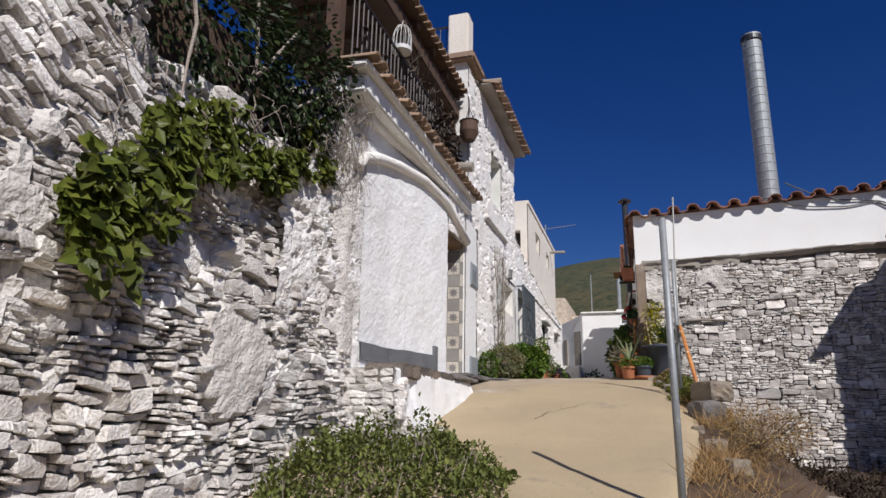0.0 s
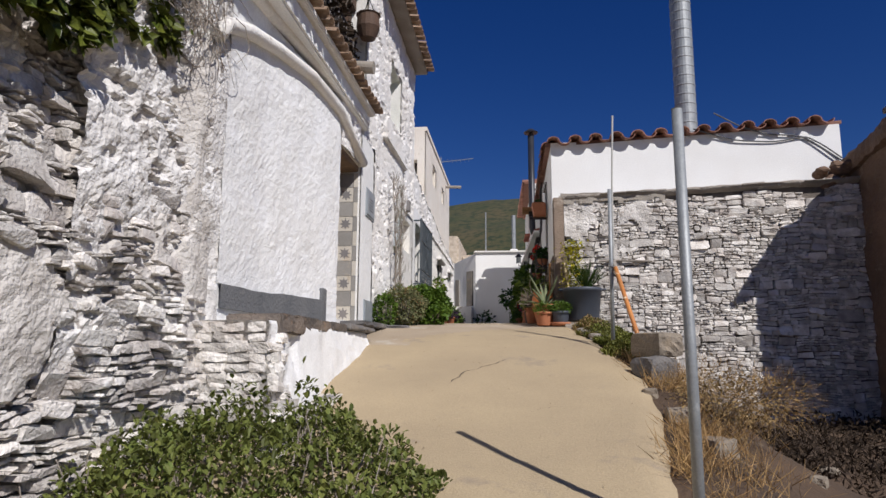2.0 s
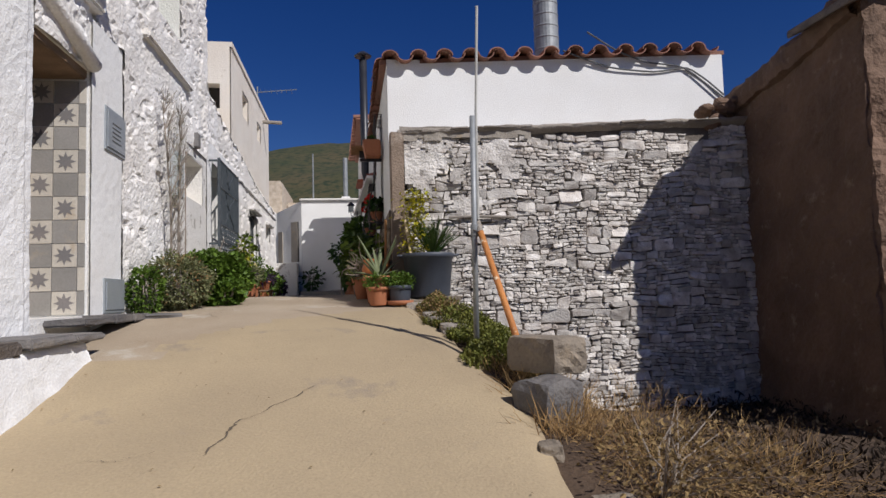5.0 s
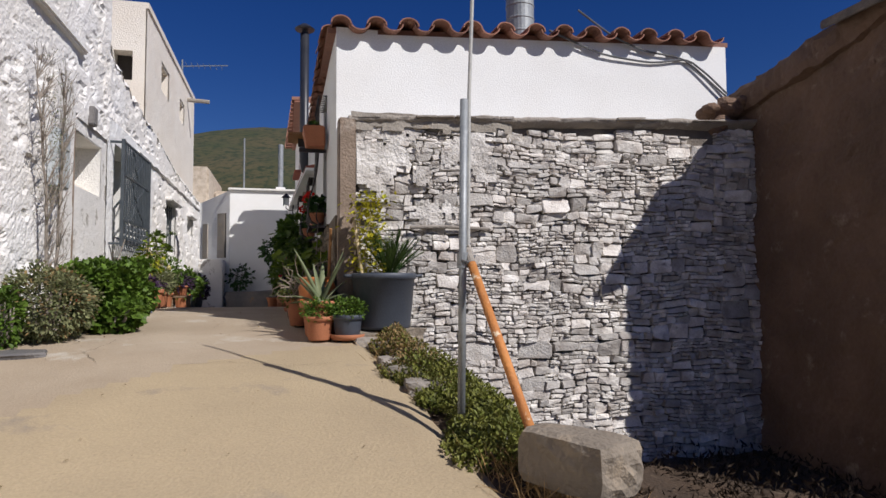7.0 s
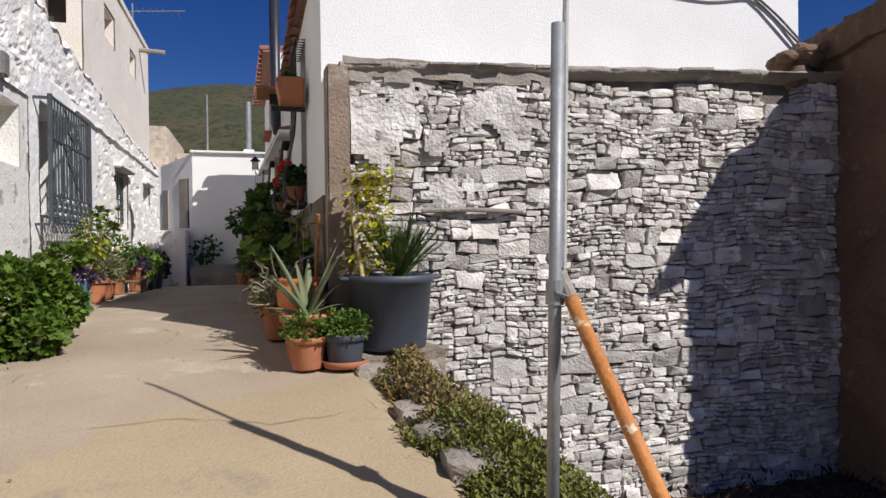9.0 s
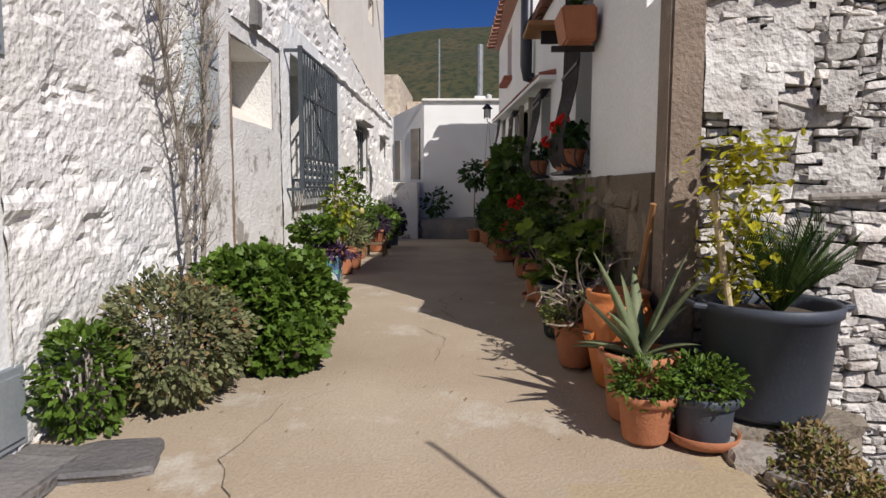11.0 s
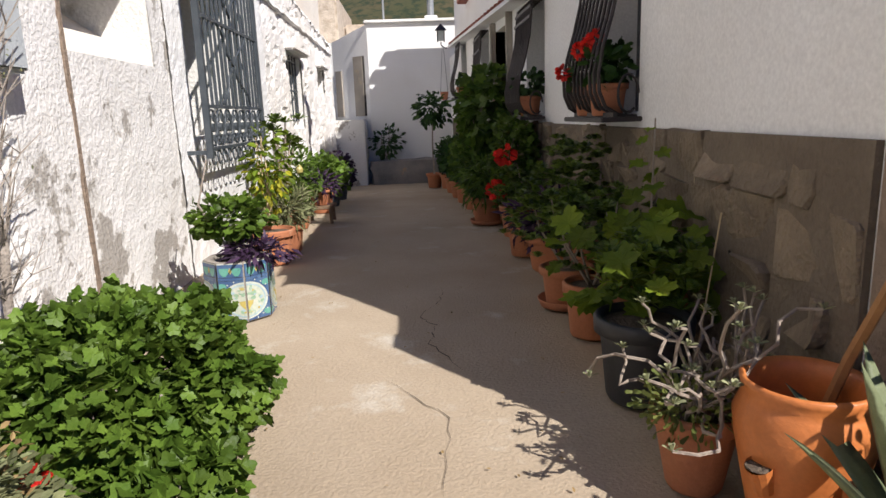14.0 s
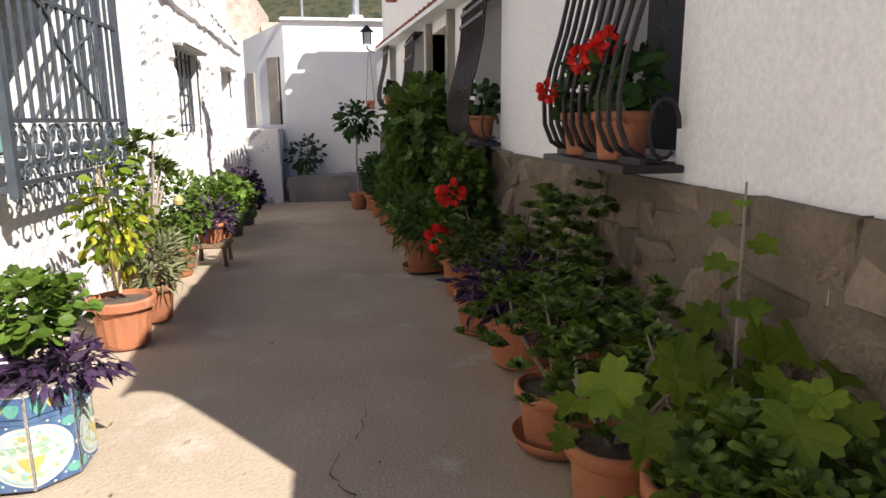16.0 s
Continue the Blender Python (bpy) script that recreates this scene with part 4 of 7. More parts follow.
# plaster smeared over the upper left stones
verts, faces = [], []
xs, zs = np.arange(0.27, 1.6, 0.03), np.arange(3.0, 4.02, 0.03)
for zz in zs:
    for x in xs:
        verts.append((x, 10.985 + 0.028 * fn(x, zz, 2, 3.2) + 0.012 * fn(x, zz, 5, 12), zz))
for j in range(len(zs) - 1):
    for i in range(len(xs) - 1):
        if fn(xs[i], zs[j], 8, 2.6) + (1.0 - xs[i]) * 0.35 + (zs[j] - 3.5) * 0.5 > 0.02:
            faces.append((j * len(xs) + i, j * len(xs) + i + 1, (j + 1) * len(xs) + i + 1, (j + 1) * len(xs) + i))
mesh_part("smeared_plaster", verts, faces, MORTAR_WHITE, drystone)
# coping of cement and slates
bm = bmesh.new()
prev = None
for x in np.arange(0.2, 4.56, 0.05):
    jag = 0.022 * fn(x, 0, 3, 5) + 0.012 * fn(x, 2, 3, 17)
    zt = 4.0 + 0.045 * x + 0.016 * fn(x, 5, 1, 3)
    row = [bm.verts.new(v) for v in ((x, 11.05, zt - 0.09), (x, 10.955 + jag, zt - 0.05 + 0.012 * fn(x, 1, 9, 11)), (x, 10.945 + jag, zt - 0.012), (x, 10.97 + jag, zt), (x, 11.42, zt + 0.012))]
    if prev:
        for i in range(4):
            bm.faces.new((prev[i], row[i], row[i + 1], prev[i + 1]))
    prev = row
part("coping", bm, CEMENT_LIGHT, drystone, "thin ragged cement coping", smooth=True)
rng = random.Random(19)
x = 0.22
while x < 4.5:
    w = rng.uniform(0.12, 0.42)
    bm = boxed(x, min(4.54, x + w), 10.925 + rng.uniform(-0.02, 0.03), 11.3, 0, rng.uniform(0.014, 0.03), bevel=0.004)
    for v in bm.verts:
        v.co += Vector((0.012 * fn(v.co.x, v.co.y, 3, 7), 0.014 * fn(v.co.x, v.co.y, 8, 6) if v.co.y < 11.1 else 0, 3.972 + 0.045 * v.co.x + 0.006 * fn(v.co.x, 2, 2, 4)))
    if rng.random() < 0.75:
        part("coping_slate", bm, CEMENT_LIGHT, drystone)
    x += w + 0.01
verts, faces = [], []
xs, zs = np.arange(0.22, 1.75, 0.04), np.arange(3.80, 4.06, 0.04)
for zz in zs:
    for x in xs:
        verts.append((x, 10.968 + 0.02 * fn(x, zz, 2, 4) + 0.03 * max(0, x - 1.2), zz + 0.03 * fn(x, 1, 1, 2)))
w = len(xs)
faces = [(j * w + i, j * w + i + 1, (j + 1) * w + i + 1, (j + 1) * w + i) for j in range(len(zs) - 1) for i in range(w - 1) if zs[j] > 3.86 + 0.07 * fn(xs[i], 3, 7, 3) + 0.03 * xs[i]]
mesh_part("coping_mortar", verts, faces, CEMENT, drystone, "grey-brown mortar bedding under the coping")
part("rail", tube(bmesh.new(), [(0.75, 10.955, 3.01), (1.1, 10.96, 3.02), (1.5, 10.965, 3.005)], 0.017, 8), CEMENT_LIGHT, drystone, "pale timber bar let into the wall")

# ---- brown building ----
brown = thing("brown_building", "unpainted earth-rendered building with a stone slab eave", "building", kind="structure")


def brown_top(y):
    return float(np.interp(y, (9.15, 9.9, 10.5, 11.35, 14), (5.0, 4.8, 4.7, 4.54, 4.5)))


ys, zs = np.arange(9.15, 12.0, 0.07), np.arange(0.2, 5.05, 0.07)
bm = cells(bmesh.new(), "x", 4.47, 4.0, (9.2, 16), (0, 4.3), [])
part("wall", bm, ADOBE, brown)
relief("wall_face", 4.47, 9.12, 11.45, 0.2, 5.05, 0.05, lambda y, z: 0.03 * fn(0, y, z, 2.2) + 0.02 * fn(3, y, z, 9) + 0.02, ADOBE, brown, (), brown_top, -1)
verts, faces = [], []
xs, zs = np.arange(4.42, 6.6, 0.06), np.arange(0.2, 5.0, 0.06)
for zz in zs:
    for x in xs:
        verts.append((x, 9.15 + 0.06 * fn(x, zz, 2, 2.4) + 0.03 * fn(x, zz, 6, 9), zz))
w = len(xs)
faces = [(j * w + i, j * w + i + 1, (j + 1) * w + i + 1, (j + 1) * w + i) for j in range(len(zs) - 1) for i in range(w - 1)]
mesh_part("wall_front", verts, faces, ADOBE, brown)
part("wall_top", boxed(4.5, 8.4, 9.2, 11.4, 4.3, 4.46, bevel=0.04), ADOBE, brown)
rng = random.Random(8)
for k in range(5):
    x = 4.22 + 0.5 * k
    bm = boxed(x, x + 0.56, 8.98 + rng.uniform(-0.05, 0.05), 9.7 + rng.uniform(-0.1, 0.2), 4.96 + rng.uniform(0, 0.02), 5.03 + rng.uniform(0, 0.02), bevel=0.012)
    if k == 0:
        for v in bm.verts:
            v.co.z -= 0.45 * (x + 0.56 - v.co.x)
    part("roof_slab", bm, SLATE_BROWN, brown)
bm = bmesh.new()
prev = None
for y in np.arange(9.2, 11.46, 0.06):
    t = brown_top(y)
    prof = [(4.5, t - 0.3), (4.375, t - 0.27), (4.36, t - 0.2), (4.365, t - 0.06), (4.40, t + 0.01), (4.5, t + 0.04), (4.9, t + 0.05)]
    row = [bm.verts.new((x + 0.03 * fn(x, y, z, 5) + 0.015 * fn(x, y, z, 14), y, z + 0.03 * fn(x, y, z, 4) + 0.012 * fn(x, y, z, 13))) for x, z in prof]
    if prev:
        for i in range(6):
            bm.faces.new((prev[i], row[i], row[i + 1], prev[i + 1]))
    prev = row
part("parapet", bm, ADOBE, brown, "rough rounded earth parapet")
rng = random.Random(33)
for k in range(16):
    x, z = 4.0 + rng.uniform(-0.02, 0.42), 4.2 + rng.uniform(0.0, 0.3)
    c = Vector((x, 11.12 + rng.uniform(-0.08, 0.1), z - 0.55 * max(0, 4.3 - x)))
    bm = bmesh.new()
    bmesh.ops.create_icosphere(bm, subdivisions=2, radius=rng.uniform(0.06, 0.11))
    for v in bm.verts:
        v.co = Vector((v.co.x * 1.3, v.co.y, v.co.z * 0.8)) * (1 + 0.3 * fn(v.co.x, v.co.y, v.co.z + k, 9)) + c
    part("rubble_lump", bm, ADOBE, brown)

# ---- near rubble wall ----
near_wall = thing("rubble_wall", "rough rubble retaining wall, patchily whitewashed", "stone wall", kind="structure")
part("core", boxed(-4.5, -2.83, -7, 5.62, -1.5, 2.3), MORTAR, near_wall)
part("core", boxed(-4.5, -3.06, -7, 5.62, 2.3, 3.5), MORTAR, near_wall)
part("bank", boxed(-7, -3.1, -7, 5.6, 3.3, 4.9, bevel=0.3), EARTH, near_wall)
rng = random.Random(13)


def near_inset(y, z):
    """How far the rubble face leans back, and forward again where it meets the house."""
    return -0.12 * max(0, z - 2.4) + min(1, max(0, (y - 4.5) / 1.1)) * (0.1 + 0.12 * max(0, z - 2.4))


def on_near(u, v, out):
    return (-2.80 + near_inset(u, v) + out + 0.05 * fn(1, u, v, 1.4), u, v + 0.07 * fn(u * 0.7, v, 5, 0.9) + 0.04 * fn(u, v, 3, 2.4))


def plaster_patch(u, v):
    """Above zero inside the smooth plastered patches of the rubble."""
    w = 0.8 * fn(u, v, 31, 2.6)
    return max(1 - ((u - 4.15) / 0.36) ** 2 - ((v - 1.85) / 0.46) ** 2, 0.6 * fn(u, v, 31, 0.9) - 0.42) + w


laid = []
for cell in rubble_cells(rng, -2.5, 5.7, -0.4, 3.7, (0.26, 0.5), 0.25, 0.05):
    um, vm = (cell[0] + cell[1]) / 2, (cell[2] + cell[3]) / 2
    if vm < lane_z(um) - 0.2 or plaster_patch(um, vm) > 0.3 or (um < 3.05 and vm > 2.85):
        continue
    deep = 0.10 if vm < 2.3 else 0.06
    laid.append(rubble_stone(rng, cell, rng.uniform(0.004, 0.022), (-0.01, deep), on_near))
lean = radians(-33)
for cell in rubble_cells(rng, -2.6, 1.3, -0.9, 1.7, (0.3, 0.5), 0.2, 0.06):
    a, b, c, d = cell
    um, vm = 2.4 + (a + b) / 2 * math.cos(lean) - (c + d) / 2 * math.sin(lean), 3.2 + (a + b) / 2 * math.sin(lean) + (c + d) / 2 * math.cos(lean)
    if um > 3.02 or vm < 2.8 or vm > 4.5:
        continue
    laid.append(rubble_stone(rng, cell, rng.uniform(0.002, 0.012), (0.0, 0.1), lambda u, v, out: on_near(2.4 + u * math.cos(lean) - v * math.sin(lean), 3.2 + u * math.sin(lean) + v * math.cos(lean), out)))
set_stones(laid, near_wall, lambda p: p.y > 2.2 and 1.1 < p.z < 3.5, STONE_PALE, STONE_GREY, "grey and whitewashed rubble stones")


def near_plaster(y, z):
    k = min(1, max(0, plaster_patch(y, z) * 5 + 0.4))
    if y > 5.35:
        k = max(k, min(1, (y - 5.35) * 4))
    rough = 0.035 * (0.5 - min(0.9, noise.voronoi(Vector((2, y * 6, z * 8)))[0][0])) * (1 - 0.7 * k) + 0.012 * fn(3, y, z, 13)
    return near_inset(y, z) - 0.055 + 0.10 * k + 0.03 * fn(0, y, z, 1.3) + rough - 0.3 * max(0, y - 5.8)


relief("patched_plaster", -2.80, -2.5, 6.05, -0.3, 3.9, 0.04, near_plaster, MORTAR_WHITE, near_wall)

# broken rubble end of the bench
rng = random.Random(29)
rows = []
for z in np.arange(1.12, 1.86, 0.066):
    for x in np.arange(-2.62, -2.12, 0.13):
        rows.append(pose(x + rng.uniform(-0.03, 0.03), 5.765, z + rng.uniform(-0.01, 0.01), rng.uniform(-6, 6), rng.uniform(-7, 7), rng.uniform(-12, 12)) @ Matrix.Diagonal((rng.uniform(0.1, 0.18), 0.1, rng.uniform(0.05, 0.08), 1)))
    for y in np.arange(5.8, 6.3, 0.14):
        if rng.random() < 1.1 - (y - 5.8) * 1.6 - (z - 1.1) * 1.1:
            rows.append(pose(-2.135 + 0.07 * (1.86 - z) / 0.74, y, z, rng.uniform(-6, 6), rng.uniform(-7, 7), 90 + rng.uniform(-12, 12)) @ Matrix.Diagonal((rng.uniform(0.1, 0.18), 0.08, rng.uniform(0.05, 0.08), 1)))
lay(rows, step, lambda p: True, STONE_GREY, "grey rubble at the bench end")

# ---- far end ----
far_house = thing("far_house", "low white house closing the lane", "house", kind="structure")
part("wall_front", boxed(-1.8, 2, 23.2, 26, 1.3, 5.05), WHITE_SMOOTH, far_house)
bm = bmesh.new()
q = [(-1.8, 23.2), (-1.8, 26), (-4.5, 26), (-4.5, 24.6), (-2.6, 24.0)]
lo = [bm.verts.new((x - 0.004, y, 1.3)) for x, y in q]
hi = [bm.verts.new((x - 0.004, y, 5.05 if i < 2 else 4.8)) for i, (x, y) in enumerate(q)]
bm.faces.new(hi)
for i in range(5):
    bm.faces.new((lo[i], hi[i], hi[(i + 1) % 5], lo[(i + 1) % 5]))
bmesh.ops.recalc_face_normals(bm, faces=bm.faces[:])
part("wall_wing", bm, WHITE_SMOOTH, far_house)
part("roof_edge", boxed(-1.85, 2.05, 23.12, 26, 5.05, 5.12, bevel=0.02), WHITE, far_house)
d = Vector((-0.8, 0.8, 0)).normalized()
nrm = Vector((-0.8, -0.8, 0)).normalized()


def wing_box(s0, s1, z0, z1, depth, mat, name):
    """A slab on the wing's slanted face, s metres from its corner."""
    bm = bmesh.new()
    base = Vector((-1.8, 23.2, 0))
    v = []
    for k in (0.004, depth):
        for s, zz in ((s0, z0), (s1, z0), (s1, z1), (s0, z1)):
            v.append(bm.verts.new(base + d * s + nrm * k + Vector((0, 0, zz))))
    bm.faces.new(v[4:])
    for i in range(4):
        bm.faces.new((v[i], v[(i + 1) % 4], v[4 + (i + 1) % 4], v[4 + i]))
    bmesh.ops.recalc_face_normals(bm, faces=bm.faces[:])
    return part(name, bm, mat, far_house)


# thin black slab paints the shadow at the door's edge
wing_box(0.12, 0.16, 3.25, 4.45, 0.02, DARK, "door_gap_shade")
wing_box(0.16, 0.45, 3.25, 4.45, 0.03, CEMENT, "door")
wing_box(0.85, 1.05, 3.25, 4.2, 0.03, CEMENT, "window")
part("terrace", boxed(-3.4, -1.9, 22.5, 23.6, 1.3, 3.18, bevel=0.02), WHITE_FLAKED, far_house)
part("vent_base", boxed(-0.62, -0.36, 23.3, 23.6, 5.1, 5.2, bevel=0.015), WHITE_SMOOTH, far_house)
part("stovepipe", tube(bmesh.new(), [(-0.49, 23.45, 5.15), (-0.49, 23.45, 6.4)], 0.07, 10), GALV, far_house)
part("mast", tube(bmesh.new(), [(-1.45, 23.3, 4.2), (-1.45, 23.3, 6.5)], 0.022, 6), GALV, far_house)
back = thing("stone_house", "pale rubble stone house behind the lane's end", "house", kind="structure")
part("wall", boxed(-7, -2.55, 25, 29, 1.5, 6.0, bevel=0.05), RUBBLE_CREAM, back)
part("wall_low", boxed(-2.55, -1.6, 26.5, 30, 1.5, 5.5, bevel=0.05), RUBBLE_CREAM, back)



# ---- plants ----
OVAL = ([(0, 0, 0), (0.35, 0.27, 0.07), (0.75, 0.22, 0.05), (1, 0, -0.08), (0.75, -0.22, 0.05), (0.35, -0.27, 0.07)], [(0, 1, 2, 3), (0, 3, 4, 5)])
ROUND = ([(0.45, 0, -0.06), (0, 0, 0), (0.12, 0.38, 0.05), (0.42, 0.5, 0.09), (0.72, 0.36, 0.03), (0.92, 0.2, 0.07), (0.86, 0, -0.02), (0.92, -0.2, 0.07), (0.72, -0.36, 0.03), (0.42, -0.5, 0.09), (0.12, -0.38, 0.05)],
         [(0, k, k + 1) for k in range(1, 10)] + [(0, 10, 1)])


def lobed_leaf():
    """Five-lobed toothed leaf with a sunken midrib."""
    pts = [(0.42, 0, -0.05), (0.06, 0, 0)]
    half = ((-0.06, 0.12), (-0.1, 0.32), (0.06, 0.38), (0.1, 0.5), (0.24, 0.46), (0.3, 0.32), (0.46, 0.5), (0.62, 0.54), (0.64, 0.4), (0.76, 0.34), (0.7, 0.2), (0.88, 0.14))
    pts += [(x, y, 0.10 * abs(y) + 0.03 * (i % 2)) for i, (x, y) in enumerate(half)] + [(1.02, 0, -0.12)]
    pts += [(x, -y, 0.10 * abs(y) + 0.03 * (i % 2)) for i, (x, y) in reversed(list(enumerate(half)))]
    n = len(pts)
    return pts, [(0, k, k + 1) for k in range(1, n - 1)] + [(0, n - 1, 1)]


LOBED = lobed_leaf()
SIMPLE_LOBED = ([(0.4, 0, -0.04), (0.05, 0, 0), (-0.05, 0.28, 0.05), (0.2, 0.5, 0.02), (0.36, 0.36, 0.05), (0.6, 0.52, 0.06), (0.7, 0.28, 0.0), (1, 0.1, -0.02), (1, -0.1, -0.02), (0.7, -0.28, 0.0), (0.6, -0.52, 0.06), (0.36, -0.36, 0.05), (0.2, -0.5, 0.02), (-0.05, -0.28, 0.05)],
                [(0, k, k + 1) for k in range(1, 13)] + [(0, 13, 1)])
SPOON = ([(0, 0.06, 0), (0.55, 0.17, 0.06), (0.85, 0.2, 0.04), (1, 0, -0.02), (0.85, -0.2, 0.04), (0.55, -0.17, 0.06), (0, -0.06, 0)], [(0, 1, 5, 6), (1, 2, 4, 5), (2, 3, 4)])
BLADE = ([(0, 0.05, 0), (0.45, 0.07, 0.02), (1, 0, -0.18), (0.45, -0.07, 0.02), (0, -0.05, 0)], [(0, 1, 3, 4), (1, 2, 3)])
HEART = ([(0, 0, 0), (-0.08, 0.25, 0.04), (0.22, 0.42, 0.06), (0.62, 0.26, 0.02), (1, 0, -0.1), (0.62, -0.26, 0.02), (0.22, -0.42, 0.06), (-0.08, -0.25, 0.04)], [(0, 1, 2, 3, 4), (0, 4, 5, 6, 7)])


def leaves(name, spots, shape, mat, parent, label="", kind=""):
    """spots: (place, way, face, size). One mesh of bent leaves."""
    sv, sf = np.array(shape[0]), shape[1]
    verts, faces = [], []
    for i, (p, d, n, s) in enumerate(spots):
        d = d.normalized()
        side = d.cross(n)
        if side.length < 1e-3:
            side = d.cross(Vector((0.3, 0.9, 0.1)))
        side.normalize()
        up = side.cross(d)
        m = np.array((d, side, up))
        verts.extend(map(tuple, (sv * s) @ m + np.array(p)))
        faces.extend(tuple(k + i * len(sv) for k in f) for f in sf)
    return mesh_part(name, verts, faces, mat, parent, label, kind)


def crown(c, rad, n, size, seed, droop=0.2, shell=0.5, lump=0.35, flat=False, zmin=-9):
    """Leaf spots filling an uneven rounded mass."""
    r = random.Random(seed)
    out = []
    c, rad = Vector(c), Vector(rad)
    while len(out) < n:
        v = Vector((r.gauss(0, 1), r.gauss(0, 1), r.gauss(0, 1))).normalized()
        k = 1 + lump * noise.noise(v * 2.3 + Vector((seed, seed * 0.7, 1))) + 0.16 * noise.noise(v * 6.1 + Vector((seed, 3, 1)))
        rr = (shell + (1 - shell) * r.random() ** 0.6) * k
        p = c + Vector((v.x * rad.x, v.y * rad.y, v.z * rad.z)) * rr
        if p.z < zmin:
            continue
        way = (v + Vector((r.uniform(-0.8, 0.8), r.uniform(-0.8, 0.8), r.uniform(-0.6, 0.5) - droop)))
        face = Vector((r.uniform(-1, 1), r.uniform(-1, 1), r.uniform(0.2, 1))) + v * 0.5
        out.append((p, way, face, size * r.uniform(0.65, 1.25)))
    return out


def stems(name, base, tips, mat, parent, r=0.008, bend=0.1, seed=1):
    q = random.Random(seed)
    base = Vector(base)
    for t in tips:
        t = Vector(t)
        mid = (base + t) / 2 + Vector((q.uniform(-bend, bend), q.uniform(-bend, bend), q.uniform(0, bend)))
        part(name, tube(bmesh.new(), [base, base.lerp(mid, 0.6), mid, mid.lerp(t, 0.6), t], r, 5, r * 0.4), mat, parent)


def pot_parts(parent, r, h, mat, ribs=False, taper=0.72, saucer=None):
    p = [(r * taper, 0), (r * (taper + 0.05), h * 0.05), (r * 0.9, h * 0.72), (r * 0.95, h * 0.8), (r * 0.94, h * 0.81), (r * 1.05, h * 0.82), (r * 1.06, h * 0.97), (r * 1.02, h), (r * 0.93, h), (r * 0.9, h * 0.9), (0.001, h * 0.9)]
    body = lathe(bmesh.new(), p[:-1], 32)
    if ribs:
        for i, v in enumerate(body.verts):
            if h * 0.04 < v.co.z < h * 0.8 and i % 2:
                v.co.x *= 0.965
                v.co.y *= 0.965
    part("pot", body, mat, parent, smooth=not ribs)
    part("soil", lathe(bmesh.new(), [(r * 0.915, h * 0.86), (r * 0.91, h * 0.9), (r * 0.4, h * 0.92), (0.002, h * 0.93)], 20), SOIL, parent)
    if saucer:
        part("saucer", lathe(bmesh.new(), [(r * 0.8, 0.0), (r * 1.0, 0.005), (r * 1.12, 0.045), (r * 1.09, 0.047), (r * 0.95, 0.012), (0.002, 0.01)], 28), saucer, parent, smooth=True)


def potted(name, label, x, y, r, h, mat=None, group="potted plants along the lane", ribs=False, saucer=None, z=None, turn=0, taper=0.72):
    t = thing(name, label, "potted plant", group, (x, y, lane_z(y) + 0.012 if z is None else z))
    t.rotation_euler[2] = radians(turn)
    pot_parts(t, r, h, mat or TERRACOTTA, ribs, taper, saucer)
    return t


def flowers(parent, places, r=0.05, n=16, seed=2, mat=None):
    q = random.Random(seed)
    for p in places:
        sp = []
        for _ in range(n):
            v = Vector((q.gauss(0, 1), q.gauss(0, 1), q.gauss(0, 1))).normalized()
            sp.append((Vector(p) + v * r * 0.6, v + Vector((q.uniform(-0.6, 0.6), q.uniform(-0.6, 0.6), q.uniform(-0.6, 0.6))), v, r * 0.9))
        leaves("flower", sp, ROUND, mat or PETAL, parent, "bright red geranium flower")


def rosettes(places, seed, size=0.07, k=16):
    """Succulent rosettes: leaf spots round each place."""
    q = random.Random(seed)
    out = []
    for p in places:
        p = Vector(p)
        ax = Vector((q.uniform(-0.5, 0.5), q.uniform(-0.5, 0.5), 1)).normalized()
        for i in range(k):
            a = 2.4 * i
            e = 0.2 + 0.8 * (i / k)
            v = Vector((math.cos(a), math.sin(a), 0)) * (1.1 - e) + ax * e
            out.append((p, v, ax - v * 0.3, size * (1.15 - 0.6 * e) * q.uniform(0.9, 1.1)))
    return out


# ivy over the rubble wall
ivy = thing("ivy", "dense green ivy hanging over the rubble wall", "ivy", at=(-2.9, 3.4, 3.2))
sp = []
q = random.Random(31)
for k in range(2700):
    y = q.uniform(2.3, 5.25)
    mid = 2.78 + 0.36 * (y - 2.2) + 0.12 * math.sin(y * 4)
    half = 0.30 + 0.14 * math.sin(y * 2.3 + 1) + 0.06 * math.sin(y * 9)
    z = mid + q.uniform(-1, min(0.9, 0.25 + 0.9 * max(0, y - 2.4))) * half
    if y < 2.75:
        z -= 0.42 * q.random()
    if fn(y, z, 14, 3.2) < -0.22:
        continue
    x = -2.62 - 0.12 * max(0, z - 2.4) + 0.14 * fn(y, z, 5, 2.2) + q.uniform(-0.06, 0.05) + 0.08
    sp.append((Vector((x + 2.9, y - 3.4, z - 3.2)), Vector((q.uniform(-0.1, 0.8), q.uniform(-1, 1), -0.8 + q.uniform(-0.5, 1.0))), Vector((1, q.uniform(-0.9, 0.6), q.uniform(0, 1.0))), q.uniform(0.05, 0.10) * (1.25 if y < 3.2 else 1)))
leaves("foliage", sp, HEART, LEAF_IVY, ivy)
bm = bmesh.new()
